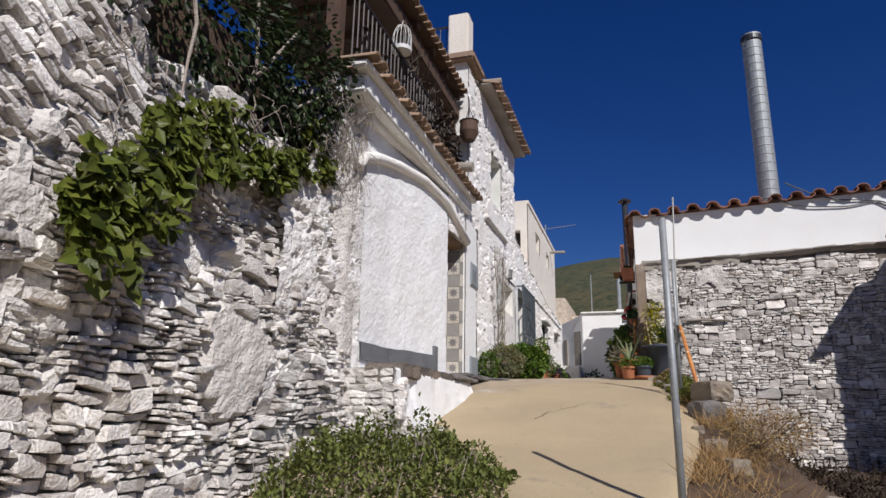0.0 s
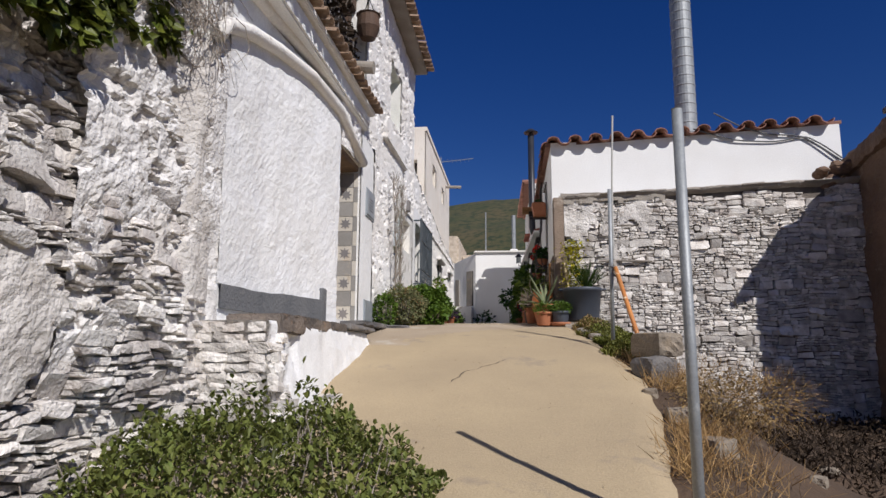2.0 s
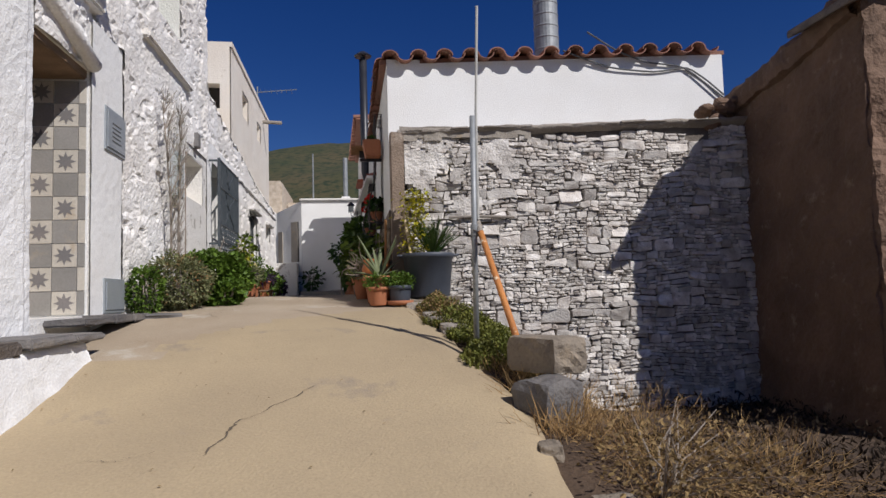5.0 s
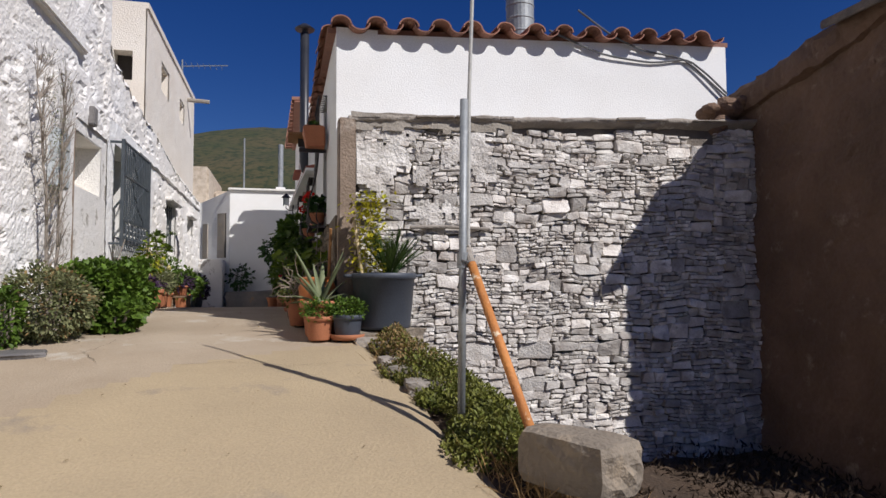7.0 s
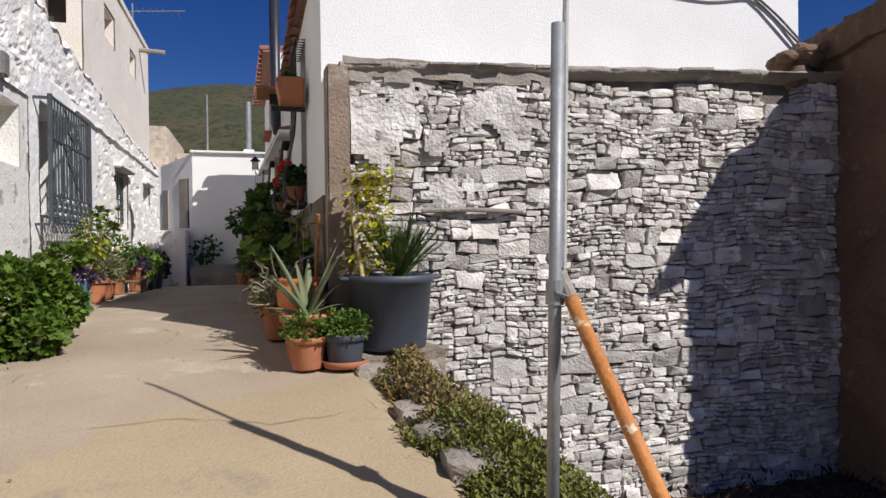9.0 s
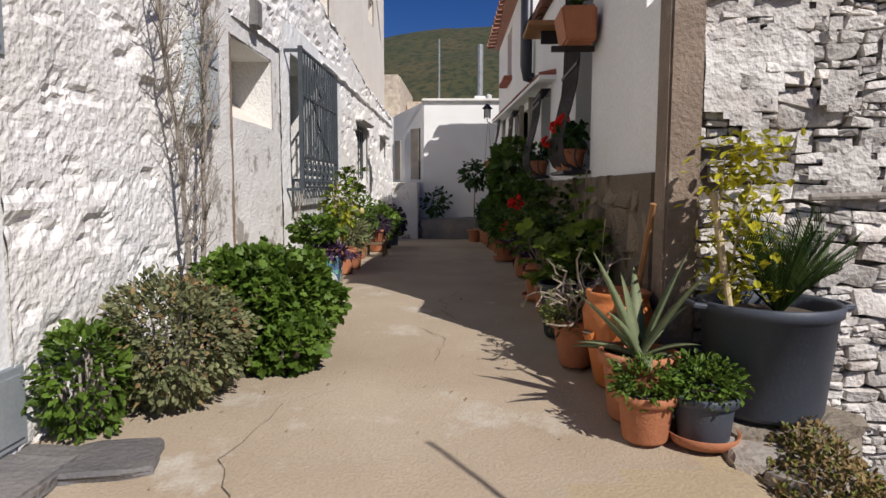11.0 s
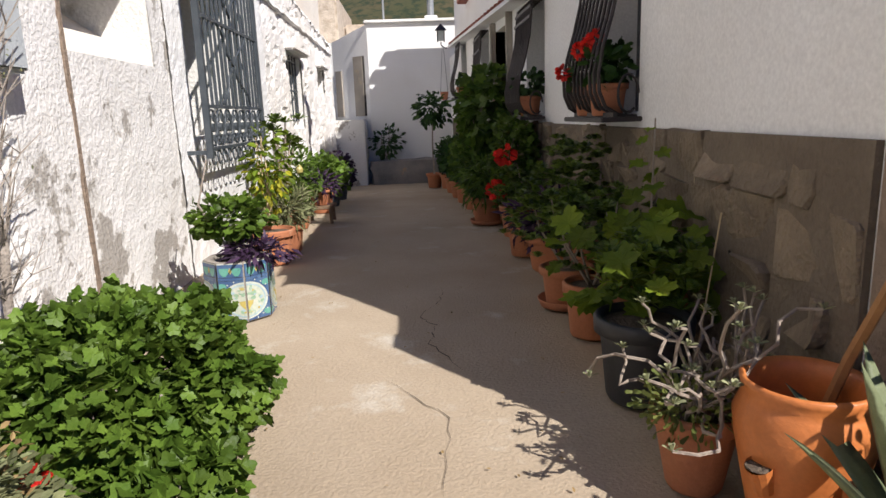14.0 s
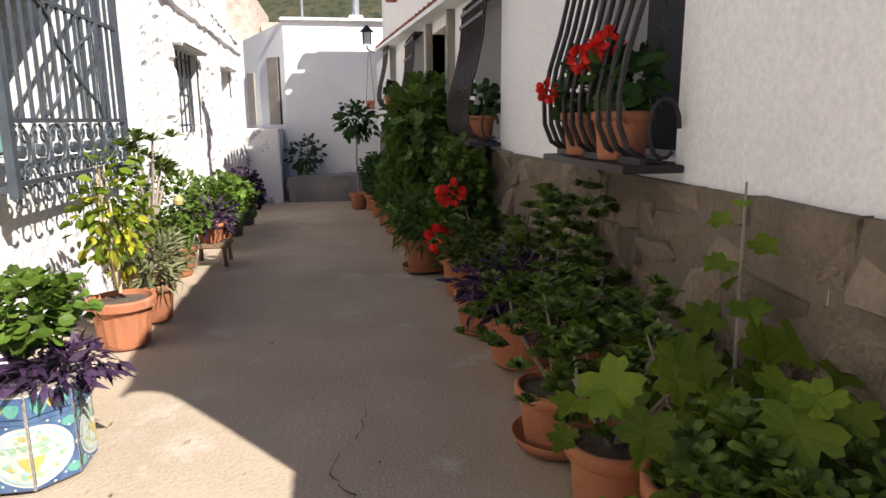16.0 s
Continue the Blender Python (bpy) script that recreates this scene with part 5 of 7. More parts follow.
for k in range(46):
    y = q.uniform(2.3, 5.6)
    z = 2.9 + 0.36 * (y - 2.2) + q.uniform(-0.2, 0.5)
    p = Vector((-2.72 - 0.12 * max(0, z - 2.4) + 2.98, y - 3.4, z - 3.2))
    path = [p]
    for j in range(5):
        p = p + Vector((q.uniform(-0.03, 0.06), q.uniform(-0.14, 0.14), q.uniform(-0.14, 0.12)))
        path.append(p)
    tube(bm, path, q.uniform(0.004, 0.01), 5, 0.003)
tube(bm, [(0.2, -0.35, 1.3), (0.26, -0.3, 0.8), (0.28, -0.36, 0.5), (0.3, -0.4, 0.2)], 0.016, 6, 0.008)
part("stem", bm, BARK, ivy, "dry twining grey stems", kind="stuff")
shrub = thing("bank_shrub", "climbing shrub on top of the rubble wall, leaves darkened as shade", "shrub", at=(-3.0, 4.0, 3.6))
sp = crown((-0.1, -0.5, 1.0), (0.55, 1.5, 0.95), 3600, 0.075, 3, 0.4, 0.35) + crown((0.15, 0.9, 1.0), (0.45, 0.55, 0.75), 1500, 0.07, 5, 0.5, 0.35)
# near-black leaves: the shrub's shadow is carried by their colour
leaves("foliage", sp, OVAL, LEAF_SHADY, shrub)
stems("stem", (0, 0, -0.1), [(0.1, -1.0, 1.1), (0.2, 0.6, 1.3), (0.1, 0.1, 1.5), (0.3, 1.2, 1.0)], BARK, shrub, 0.03, 0.2)
dead = thing("dead_creeper", "tangle of dry grey creeper under the eave", "creeper", at=(-2.6, 5.4, 4.0))
bm = bmesh.new()
for k in range(150):
    p = Vector((q.uniform(-0.1, 0.12), q.uniform(-0.45, 0.35), q.uniform(-0.15, 0.7)))
    path = [p]
    for j in range(5):
        p = p + Vector((q.uniform(-0.05, 0.05), q.uniform(-0.12, 0.12), q.uniform(-0.15, 0.08)))
        path.append(p)
    tube(bm, path, 0.0045, 4, 0.002)
part("stem", bm, BARK, dead, kind="stuff")

# low succulent bed in front of the rubble wall
bed = thing("succulent_bed", "low spreading olive-green succulent bed beside the lane", "ground cover", at=(-1.7, 4.9, 0.9))
sp = []
q = random.Random(17)
while len(sp) < 8500:
    x, y = q.uniform(-2.7, -0.62), q.uniform(3.2, 6.05)
    e = ((x + 1.85) / 1.08) ** 2 + ((y - 4.75) / 1.15) ** 2 + 0.55 * fn(x, y, 2, 2.6)
    if e > 1:
        continue
    h = 0.36 * (1 - max(0, e)) ** 0.5 * (0.55 + 1.1 * abs(fn(x, y, 6, 2.6))) * (1.15 if x < -1.7 else 0.85)
    z = lane_z(y) + max(0.02, h * q.uniform(0.35, 1.1))
    v = Vector((q.uniform(-1, 1), q.uniform(-1, 1), q.uniform(0.1, 1.4)))
    sp.append((Vector((x + 1.7, y - 4.9, z - 0.9)), v, Vector((0, 0, 1)) - v * 0.3, q.uniform(0.028, 0.058)))
leaves("foliage", sp, OVAL, LEAF_OLIVE, bed)
bm = bmesh.new()
for k in range(120):
    a = q.uniform(0, 6.28)
    rr = q.random() ** 0.5
    x, y = -1.9 + 0.8 * rr * math.cos(a), 4.75 + 1.0 * rr * math.sin(a)
    tube(bm, [(x + 1.7, y - 4.9, lane_z(y) - 0.92), (x + 1.7 + q.uniform(-0.1, 0.1), y - 4.9 + q.uniform(-0.1, 0.1), lane_z(y) - 0.9 + q.uniform(0.15, 0.33))], 0.006, 4, 0.003)
part("stem", bm, BARK, bed, kind="stuff")


def bush(name, label, c, rad, n, size, shape, mat, seed, bloom=(), extra=None):
    g = lane_z(c[1])
    t = thing(name, label, "bush", "bushes along the white house", (c[0], c[1], g))
    leaves("foliage", crown((0, 0, rad[2] * 0.95), rad, n, size, seed, 0.1, 0.6, 0.3, zmin=0.01), shape, mat, t)
    r = random.Random(seed)
    stems("stem", (0, 0, -0.02), [(rad[0] * r.uniform(-0.7, 0.7), rad[1] * r.uniform(-0.7, 0.7), rad[2] * r.uniform(0.8, 1.6)) for _ in range(16)], BARK, t, 0.012, 0.06, seed)
    if extra:
        leaves("dry_foliage", crown((0, 0, rad[2] * 1.0), [k * 1.0 for k in rad], extra[0], size * 0.9, seed + 1, 0.1, 0.8, 0.3, zmin=0.02), shape, extra[1], t, "browning leaves")
    if bloom:
        flowers(t, bloom, 0.03, 10)
    return t


bush("geranium_bush", "rounded bright green geranium bush with a red flower", (-1.91, 11.53, 0), (0.40, 0.40, 0.30), 8800, 0.04, SIMPLE_LOBED, LEAF, 4, [(0.0, -0.46, 0.3), (-0.03, -0.47, 0.27)])
bush("sage_bush", "grey-green woody bush with dry brown tips", (-2.12, 10.85, 0), (0.32, 0.35, 0.29), 4800, 0.034, OVAL, LEAF_GREY, 6, extra=(650, DRY_LEAF))
bush("leafy_bush", "small dark green bush against the house wall", (-2.33, 10.5, 0), (0.17, 0.18, 0.24), 1100, 0.042, OVAL, LEAF, 8)
bush("leafy_bush", "green leafy bush at the foot of the geranium", (-1.74, 11.25, 0), (0.24, 0.16, 0.15), 900, 0.05, SIMPLE_LOBED, LEAF, 9)
bare = thing("wall_shrub", "thin bare climbing shrub trained up the white wall", "climbing shrub", at=(-2.4, 11.75, lane_z(11.75)))
bm = bmesh.new()
q = random.Random(41)
for k, lean in enumerate((-0.045, 0.012)):
    p, path = Vector((0.03, -0.12 + 0.16 * k, 0)), []
    for j in range(13):
        path.append(p.copy())
        p = p + Vector((q.uniform(-0.012, 0.012), lean * min(1, j / 6) + q.uniform(-0.02, 0.02), 0.175))
    tube(bm, path, 0.02, 7, 0.005)
    for i, c in enumerate(path[3:]):
        for _ in range(5 + i // 2):
            e = c + Vector((q.uniform(-0.01, 0.12), q.uniform(-0.34, 0.26), q.uniform(0.08, 0.34)))
            mid = c.lerp(e, 0.5) + Vector((0.01, 0, 0.03))
            tube(bm, [c, mid, e], 0.0045, 4, 0.0018)
            for _ in range(2):
                f = mid + Vector((q.uniform(-0.02, 0.06), q.uniform(-0.14, 0.14), q.uniform(0.02, 0.16)))
                tube(bm, [mid, f], 0.0022, 4, 0.0012)
part("stem", bm, BARK, bare, kind="stuff")
sp = [(Vector((q.uniform(0.0, 0.12), q.gauss(-0.12, 0.17), q.triangular(0.9, 2.5, 1.7))), Vector((q.uniform(0, 1), q.uniform(-1, 1), q.uniform(-0.4, 1))), Vector((1, 0, 0.4)), q.uniform(0.009, 0.02)) for _ in range(700)]
leaves("foliage", sp, OVAL, LEAF_GREY, bare, "sparse dry grey leaves")

# big tub with a cycad and a yellow shrub
tub = thing("plant_tub", "large dark grey plastic tub with a cycad on the kerb", "plant tub", at=(0.47, 10.7, 2.13))
p = [(0.235, 0), (0.245, 0.02), (0.285, 0.43), (0.30, 0.435), (0.305, 0.48), (0.295, 0.485), (0.275, 0.47), (0.27, 0.42)]
part("tub", lathe(bmesh.new(), p, 36), TUB, tub, smooth=True)
part("soil", lathe(bmesh.new(), [(0.272, 0.40), (0.27, 0.42), (0.002, 0.43)], 24), SOIL, tub)
for s in (-1, 1):
    part("handle", tube(bmesh.new(), [(s * 0.29, -0.07, 0.46), (s * 0.34, -0.06, 0.465), (s * 0.345, 0.06, 0.465), (s * 0.29, 0.07, 0.46)], 0.014, 8), TUB, tub)
q = random.Random(51)
bm_sp = []
bm = bmesh.new()
for k in range(54):
    a, e = q.uniform(0, 6.28), q.uniform(0.75, 1.35)
    ln = q.uniform(0.34, 0.52)
    path = [Vector((0.05, 0, 0.42)) + Vector((math.cos(a) * math.cos(e), math.sin(a) * math.cos(e), math.sin(e))) * ln * s - Vector((0, 0, 0.16 * s * s * math.cos(e))) for s in (0, 0.35, 0.7, 1)]
    tube(bm, path, 0.006, 4, 0.002)
    for j in range(16):
        s = 0.25 + 0.75 * j / 16
        i = min(2, int(s * 3))
        c = path[i].lerp(path[i + 1], s * 3 - i)
        dd = (path[i + 1] - path[i]).normalized()
        for sg in (-1, 1):
            bm_sp.append((c, dd * 0.9 + dd.cross(Vector((0, 0, 1))).normalized() * sg * 0.7 + Vector((0, 0, 0.3)), Vector((0, 0, 1)), 0.09))
part("stem", bm, LEAF_DARK, tub, kind="stuff")
leaves("frond", bm_sp, NEEDLE, LEAF_CYCAD, tub, "stiff green cycad fronds")
sp = []
for k in range(520):
    y0 = q.gauss(0, 0.09)
    sp.append((Vector((-0.13 + q.gauss(0, 0.085), y0, q.uniform(0.5, 1.2))), Vector((q.uniform(-1, 1), q.uniform(-1, 1), q.uniform(-0.7, 0.5))), Vector((0, 0, 1)), q.uniform(0.04, 0.07)))
leaves("foliage", sp, OVAL, LEAF_YELLOW, tub, "yellowing narrow leaves")
stems("stem", (-0.18, 0, 0.4), [(-0.2, 0.05, 1.1), (-0.12, -0.05, 1.0), (-0.28, 0, 0.95)], CANE, tub, 0.008, 0.04)
part("cane", tube(bmesh.new(), [(-0.2, -0.1, 0.42), (-0.27, -0.02, 0.95)], 0.014, 8), CANE, tub, "pale cane stake")

tub.scale = (0.92, 0.92, 0.95)

# pots by the corner
t = potted("potted_herb", "small black plastic pot of leafy green herb", 0.15, 10.5, 0.125, 0.2, TUB, saucer=TERRACOTTA)
leaves("foliage", crown((0, 0, 0.24), (0.15, 0.15, 0.09), 900, 0.028, 61, 0, 0.4), OVAL, LEAF, t)
t = potted("potted_herb", "terracotta pot of bushy green herb", -0.07, 10.52, 0.115, 0.19)
leaves("foliage", crown((0, 0, 0.23), (0.14, 0.14, 0.09), 800, 0.028, 62, 0, 0.4), OVAL, LEAF, t)
t = potted("potted_agave", "terracotta pot with a spiky pale agave", -0.05, 10.72, 0.16, 0.29)


def agave(parent, z, n, ln, seed):
    q = random.Random(seed)
    for k in range(n):
        a = 2.4 * k + q.uniform(-0.2, 0.2)
        e = 0.25 + 1.1 * (k / n)
        l2 = ln * q.uniform(0.75, 1.15) * (0.7 + 0.5 * min(1, k / n * 1.6))
        w = q.uniform(0.028, 0.040)
        bm = bmesh.new()
        prev = None
        h = Vector((math.cos(a), math.sin(a), 0))
        s = Vector((-math.sin(a), math.cos(a), 0))
        for j in range(8):
            u = j / 7
            c = h * math.cos(e) * l2 * u + Vector((0, 0, z + math.sin(e) * l2 * u - 0.10 * u * u * math.cos(e)))
            ww = w * (0.75 + 0.9 * u - 1.64 * u * u)
            nn = (Vector((0, 0, 1)) * math.cos(e) - h * math.sin(e))
            row = [bm.verts.new(c - s * ww + nn * ww * 0.45), bm.verts.new(c - nn * ww * 0.35), bm.verts.new(c + s * ww + nn * ww * 0.45), bm.verts.new(c + nn * ww * 0.05)]
            if prev:
                for i in range(4):
                    bm.faces.new((prev[i], prev[(i + 1) % 4], row[(i + 1) % 4], row[i]))
            prev = row
        part("leaf", bm, ALOE, parent, smooth=True)


agave(t, 0.25, 15, 0.42, 5)
t = thing("strawberry_jar", "tall orange clay strawberry jar with a side pocket", "clay jar", "potted plants along the lane", (-0.06, 11.08, lane_z(11.08) + 0.012))
part("jar", lathe(bmesh.new(), [(0.088, 0), (0.1, 0.015), (0.13, 0.16), (0.158, 0.3), (0.165, 0.36), (0.148, 0.405), (0.142, 0.42), (0.15, 0.44), (0.152, 0.455), (0.143, 0.46), (0.13, 0.44), (0.125, 0.4), (0.13, 0.33)], 40), ORANGE_CLAY, t, smooth=True)
part("soil", lathe(bmesh.new(), [(0.132, 0.31), (0.13, 0.33), (0.002, 0.33)], 20), SOIL, t)
for a in (205, 285):
    c = Vector((math.cos(radians(a)), math.sin(radians(a)), 0)) * 0.135
    part("pocket", tube(bmesh.new(), [c + Vector((0, 0, 0.2)), c * 1.12 + Vector((0, 0, 0.25)), c * 1.2 + Vector((0, 0, 0.275))], 0.026, 12, 0.033, caps=False), ORANGE_CLAY, t)
    part("hole", lathe(bmesh.new(), [(0.031, 0.268), (0.03, 0.271), (0.001, 0.271)], 12, cx=c.x * 1.2, cy=c.y * 1.2), SOIL, t)
part("stick", tube(bmesh.new(), [(0.085, 0.05, 0.34), (0.1, 0.0, 0.5), (0.1, -0.19, 0.876)], 0.015, 6, 0.014), PLANK, t, "leaning flat wooden stake")

t = potted("potted_aeonium", "round terracotta pot with a leggy grey aeonium", -0.21, 11.34, 0.125, 0.25, taper=0.6)
q = random.Random(77)
tips = []
for k in range(40):
    a, rr = q.uniform(0, 6.28), q.uniform(0.04, 0.17)
    p = Vector((0.05 * math.cos(a), 0.05 * math.sin(a), 0.21))
    way = Vector((math.cos(a) * 0.5 + 0.22, math.sin(a) * 0.5, 1.0))
    path = [p]
    for j in range(q.choice((6, 7, 8, 9))):
        way = (way + Vector((q.gauss(0, 0.5), q.gauss(0, 0.5), q.gauss(0.04, 0.42)))).normalized()
        p = p + way * (0.044 if k > 14 else 0.062)
        p.z = max(0.27, p.z)
        path.append(p.copy())
    tips.append(p)
    part("stem", tube(bmesh.new(), path, 0.0065, 5, 0.0045), PALE_STEM, t)
leaves("foliage", rosettes(tips, 8, 0.03, 10), SPOON, LEAF_PALE, t, "small pale rosettes")
leaves("low_foliage", crown((-0.04, -0.05, 0.28), (0.14, 0.14, 0.09), 420, 0.032, 79, 0, 0.3), SPOON, LEAF_OLIVE, t)

t = potted("potted_geranium", "black plastic pot crowded with green succulent rosettes", -0.18, 11.86, 0.17, 0.32, BLACK_PLASTIC)
leaves("foliage", rosettes([(v[0].x, v[0].y, v[0].z) for v in crown((0.03, 0.03, 0.47), (0.19, 0.24, 0.14), 90, 0.045, 81, 0.2, 0.5)], 82, 0.06, 16), SPOON, LEAF_AEO, t)
vine = potted("potted_grapevine", "terracotta pot with a young grapevine on a cane", -0.06, 12.2, 0.17, 0.3)
sp = []
q = random.Random(83)
for k in range(95):
    v = Vector((q.gauss(0.0, 0.15), q.gauss(-0.1, 0.22), q.uniform(0.3, 0.66)))
    sp.append((v, Vector((q.uniform(-1, 0.3), q.uniform(-1, 0.6), q.uniform(-0.7, 0.1))), Vector((-0.5, -0.6, 0.9)) + Vector((q.uniform(-0.4, 0.4), q.uniform(-0.4, 0.4), 0)), q.uniform(0.07, 0.135)))
stalk = [Vector((0.0, 0.0, 0.27)), Vector((0.03, 0.02, 0.55)), Vector((0.05, 0.06, 0.8)), Vector((0.06, 0.08, 1.0))]
for k in range(8):
    u = 0.62 + 0.05 * k
    c = stalk[1].lerp(stalk[3], (u - 0.5) * 2)
    a = 2.4 * k
    w = Vector((math.cos(a) - 0.5, math.sin(a) - 0.3, -0.35))
    sp.append((c + w * 0.03, w, Vector((-0.4, -0.5, 0.9)), 0.11 - 0.009 * k))
leaves("foliage", sp, LOBED, LEAF_LIME, vine)
part("stem", tube(bmesh.new(), stalk, 0.006, 6, 0.003), BARK, vine)
stems("stem", (0, 0, 0.27), [(0.0, -0.2, 0.6), (-0.1, 0.2, 0.6), (-0.12, -0.1, 0.55)], BARK, vine, 0.006)
part("cane", tube(bmesh.new(), [(0.155, -0.115, 0.0), (0.16, -0.085, 0.93)], 0.003, 6), CANE, vine, "thin cane stake")
part("cane", tube(bmesh.new(), [(0.05, -0.42, 0.2), (0.06, -0.52, 0.7)], 0.003, 6), CANE, vine, "thin cane stake")


def aeonium(x, y, seed, r=0.13, h=0.22, spread=0.24, tall=0.5, n=14, sauc=None, lab="terracotta pot with a branching green aeonium"):
    t = potted("potted_aeonium", lab, x, y, r, h, saucer=sauc)
    q = random.Random(seed)
    tips = [(q.uniform(-spread, spread), q.uniform(-spread, spread), h + q.uniform(0.12, tall)) for _ in range(n)]
    stems("stem", (0, 0, h * 0.85), tips[:7], PALE_STEM, t, 0.008, 0.08, seed)
    more = [Vector(p) + Vector((q.gauss(0, 0.06), q.gauss(0, 0.06), q.gauss(-0.02, 0.05))) for p in tips for _ in range(7)]
    leaves("foliage", rosettes(list(tips) + more, seed, 0.045, 28), SPOON, LEAF_AEO, t)
    return t


aeonium(-0.19, 12.5, 91, 0.13, 0.26, 0.22, 0.42, 20)
aeonium(-0.2, 12.95, 92, 0.14, 0.22, 0.26, 0.5, 18, TERRACOTTA)
aeonium(0.0, 13.25, 93, 0.12, 0.26, 0.22, 0.6, 16)
t = potted("potted_spiderwort", "wide terracotta pot of dark purple spiderwort", -0.1, 13.7, 0.19, 0.24)
leaves("foliage", crown((-0.02, 0, 0.34), (0.27, 0.27, 0.16), 620, 0.09, 95, 0.2, 0.3), BLADE_WIDE, LEAF_PURPLE, t)
aeonium(-0.22, 14.15, 94, 0.12, 0.22, 0.22, 0.4, 14)
aeonium(-0.02, 14.6, 96, 0.13, 0.24, 0.26, 0.5, 14)
t = potted("potted_geranium", "terracotta pot with a tall red-flowering geranium", -0.14, 14.98, 0.14, 0.26)
leaves("foliage", crown((0.0, 0.05, 0.62), (0.2, 0.26, 0.38), 1500, 0.05, 97, 0.2, 0.35), ROUND, LEAF, t)
stems("stem", (0, 0, 0.2), [(0.0, -0.1, 0.9), (0.1, 0.1, 1.0), (-0.15, 0, 0.7)], PALE_STEM, t, 0.014)
flowers(t, [(-0.13, -0.3, 0.7), (-0.2, -0.28, 0.42)], 0.07, 26)
t = potted("potted_fern", "terracotta pot of feathery green fern on striped saucers", -0.3, 15.75, 0.15, 0.26, saucer=TERRACOTTA)
leaves("foliage", crown((0, 0, 0.42), (0.24, 0.24, 0.22), 600, 0.14, 98, 0.3, 0.2), BLADE, LEAF, t)
t = potted("potted_castor_plant", "tall potted plant with big fingered leaves", -0.25, 16.4, 0.16, 0.3)
leaves("foliage", crown((0.02, 0, 1.05), (0.26, 0.4, 0.45), 420, 0.12, 99, 0.35, 0.4), LOBED, LEAF, t)
stems("stem", (0, 0, 0.25), [(0, -0.2, 1.2), (0.05, 0.25, 1.4), (-0.1, 0, 1.0)], BARK, t, 0.018)
leaves("low_foliage", crown((0, 0, 0.5), (0.3, 0.36, 0.3), 900, 0.06, 100, 0.2, 0.4), ROUND, LEAF, t)
for k, (yy, mat) in enumerate(((17.1, LEAF_DARK), (17.9, LEAF), (18.7, LEAF_DARK), (19.6, LEAF_DARK), (20.6, LEAF_DARK))):
    t = potted("potted_shrub", "terracotta pot with a dark bushy shrub", right_x(yy) - 0.32, yy, 0.14, 0.24)
    leaves("foliage", crown((0, 0, 0.55), (0.2, 0.28, 0.3), 800, 0.06, 110 + k, 0.2, 0.4), ROUND if k % 2 else OVAL, mat, t)
t = potted("potted_schefflera", "slim potted tree with a crown of drooping leaves", -0.62, 20.9, 0.14, 0.25)
stems("stem", (0, 0, 0.2), [(0, 0, 1.25)], BARK, t, 0.02, 0.02)
leaves("foliage", crown((0, 0, 1.35), (0.3, 0.3, 0.28), 300, 0.11, 121, 0.5, 0.2), OVAL, LEAF_DARK, t)

# left side of the lane: planter and pots
planter = thing("tiled_planter", "octagonal planter of painted blue and green tiles", "planter", at=(-1.965, 13.1, lane_z(13.1) + 0.008))
planter.rotation_euler[2] = radians(45)
planter.scale = (1, 1, 0.8)
R8 = 0.178


def octa(r, z, off=22.5):
    return [Vector((r * math.cos(radians(off + 45 * k)), r * math.sin(radians(off + 45 * k)), z)) for k in range(8)]


bm = bmesh.new()
prev = None
for r, z in ((R8, 0), (R8, 0.4), (R8 - 0.03, 0.4), (R8 - 0.035, 0.34)):
    ring = [bm.verts.new(v) for v in octa(r, z)]
    if prev:
        for k in range(8):
            bm.faces.new((prev[k], prev[(k + 1) % 8], ring[(k + 1) % 8], ring[k]))
    prev = ring
part("body", bm, CEMENT_LIGHT, planter)
part("soil", lathe(bmesh.new(), [(0.132, 0.34), (0.13, 0.355), (0.002, 0.36)], 16), SOIL, planter)


def on_face(k, s, z, lift):
    a, b = octa(R8, 0)[k], octa(R8, 0)[(k + 1) % 8]
    n = ((a + b) / 2).normalized()
    return a.lerp(b, s) + n * lift + Vector((0, 0, z))


def face_poly(k, pts, lift, mat, name, parent, thick=0.0):
    bm = bmesh.new()
    bm.faces.new([bm.verts.new(on_face(k, s, z, lift)) for s, z in pts])
    return part(name, bm, mat, parent)


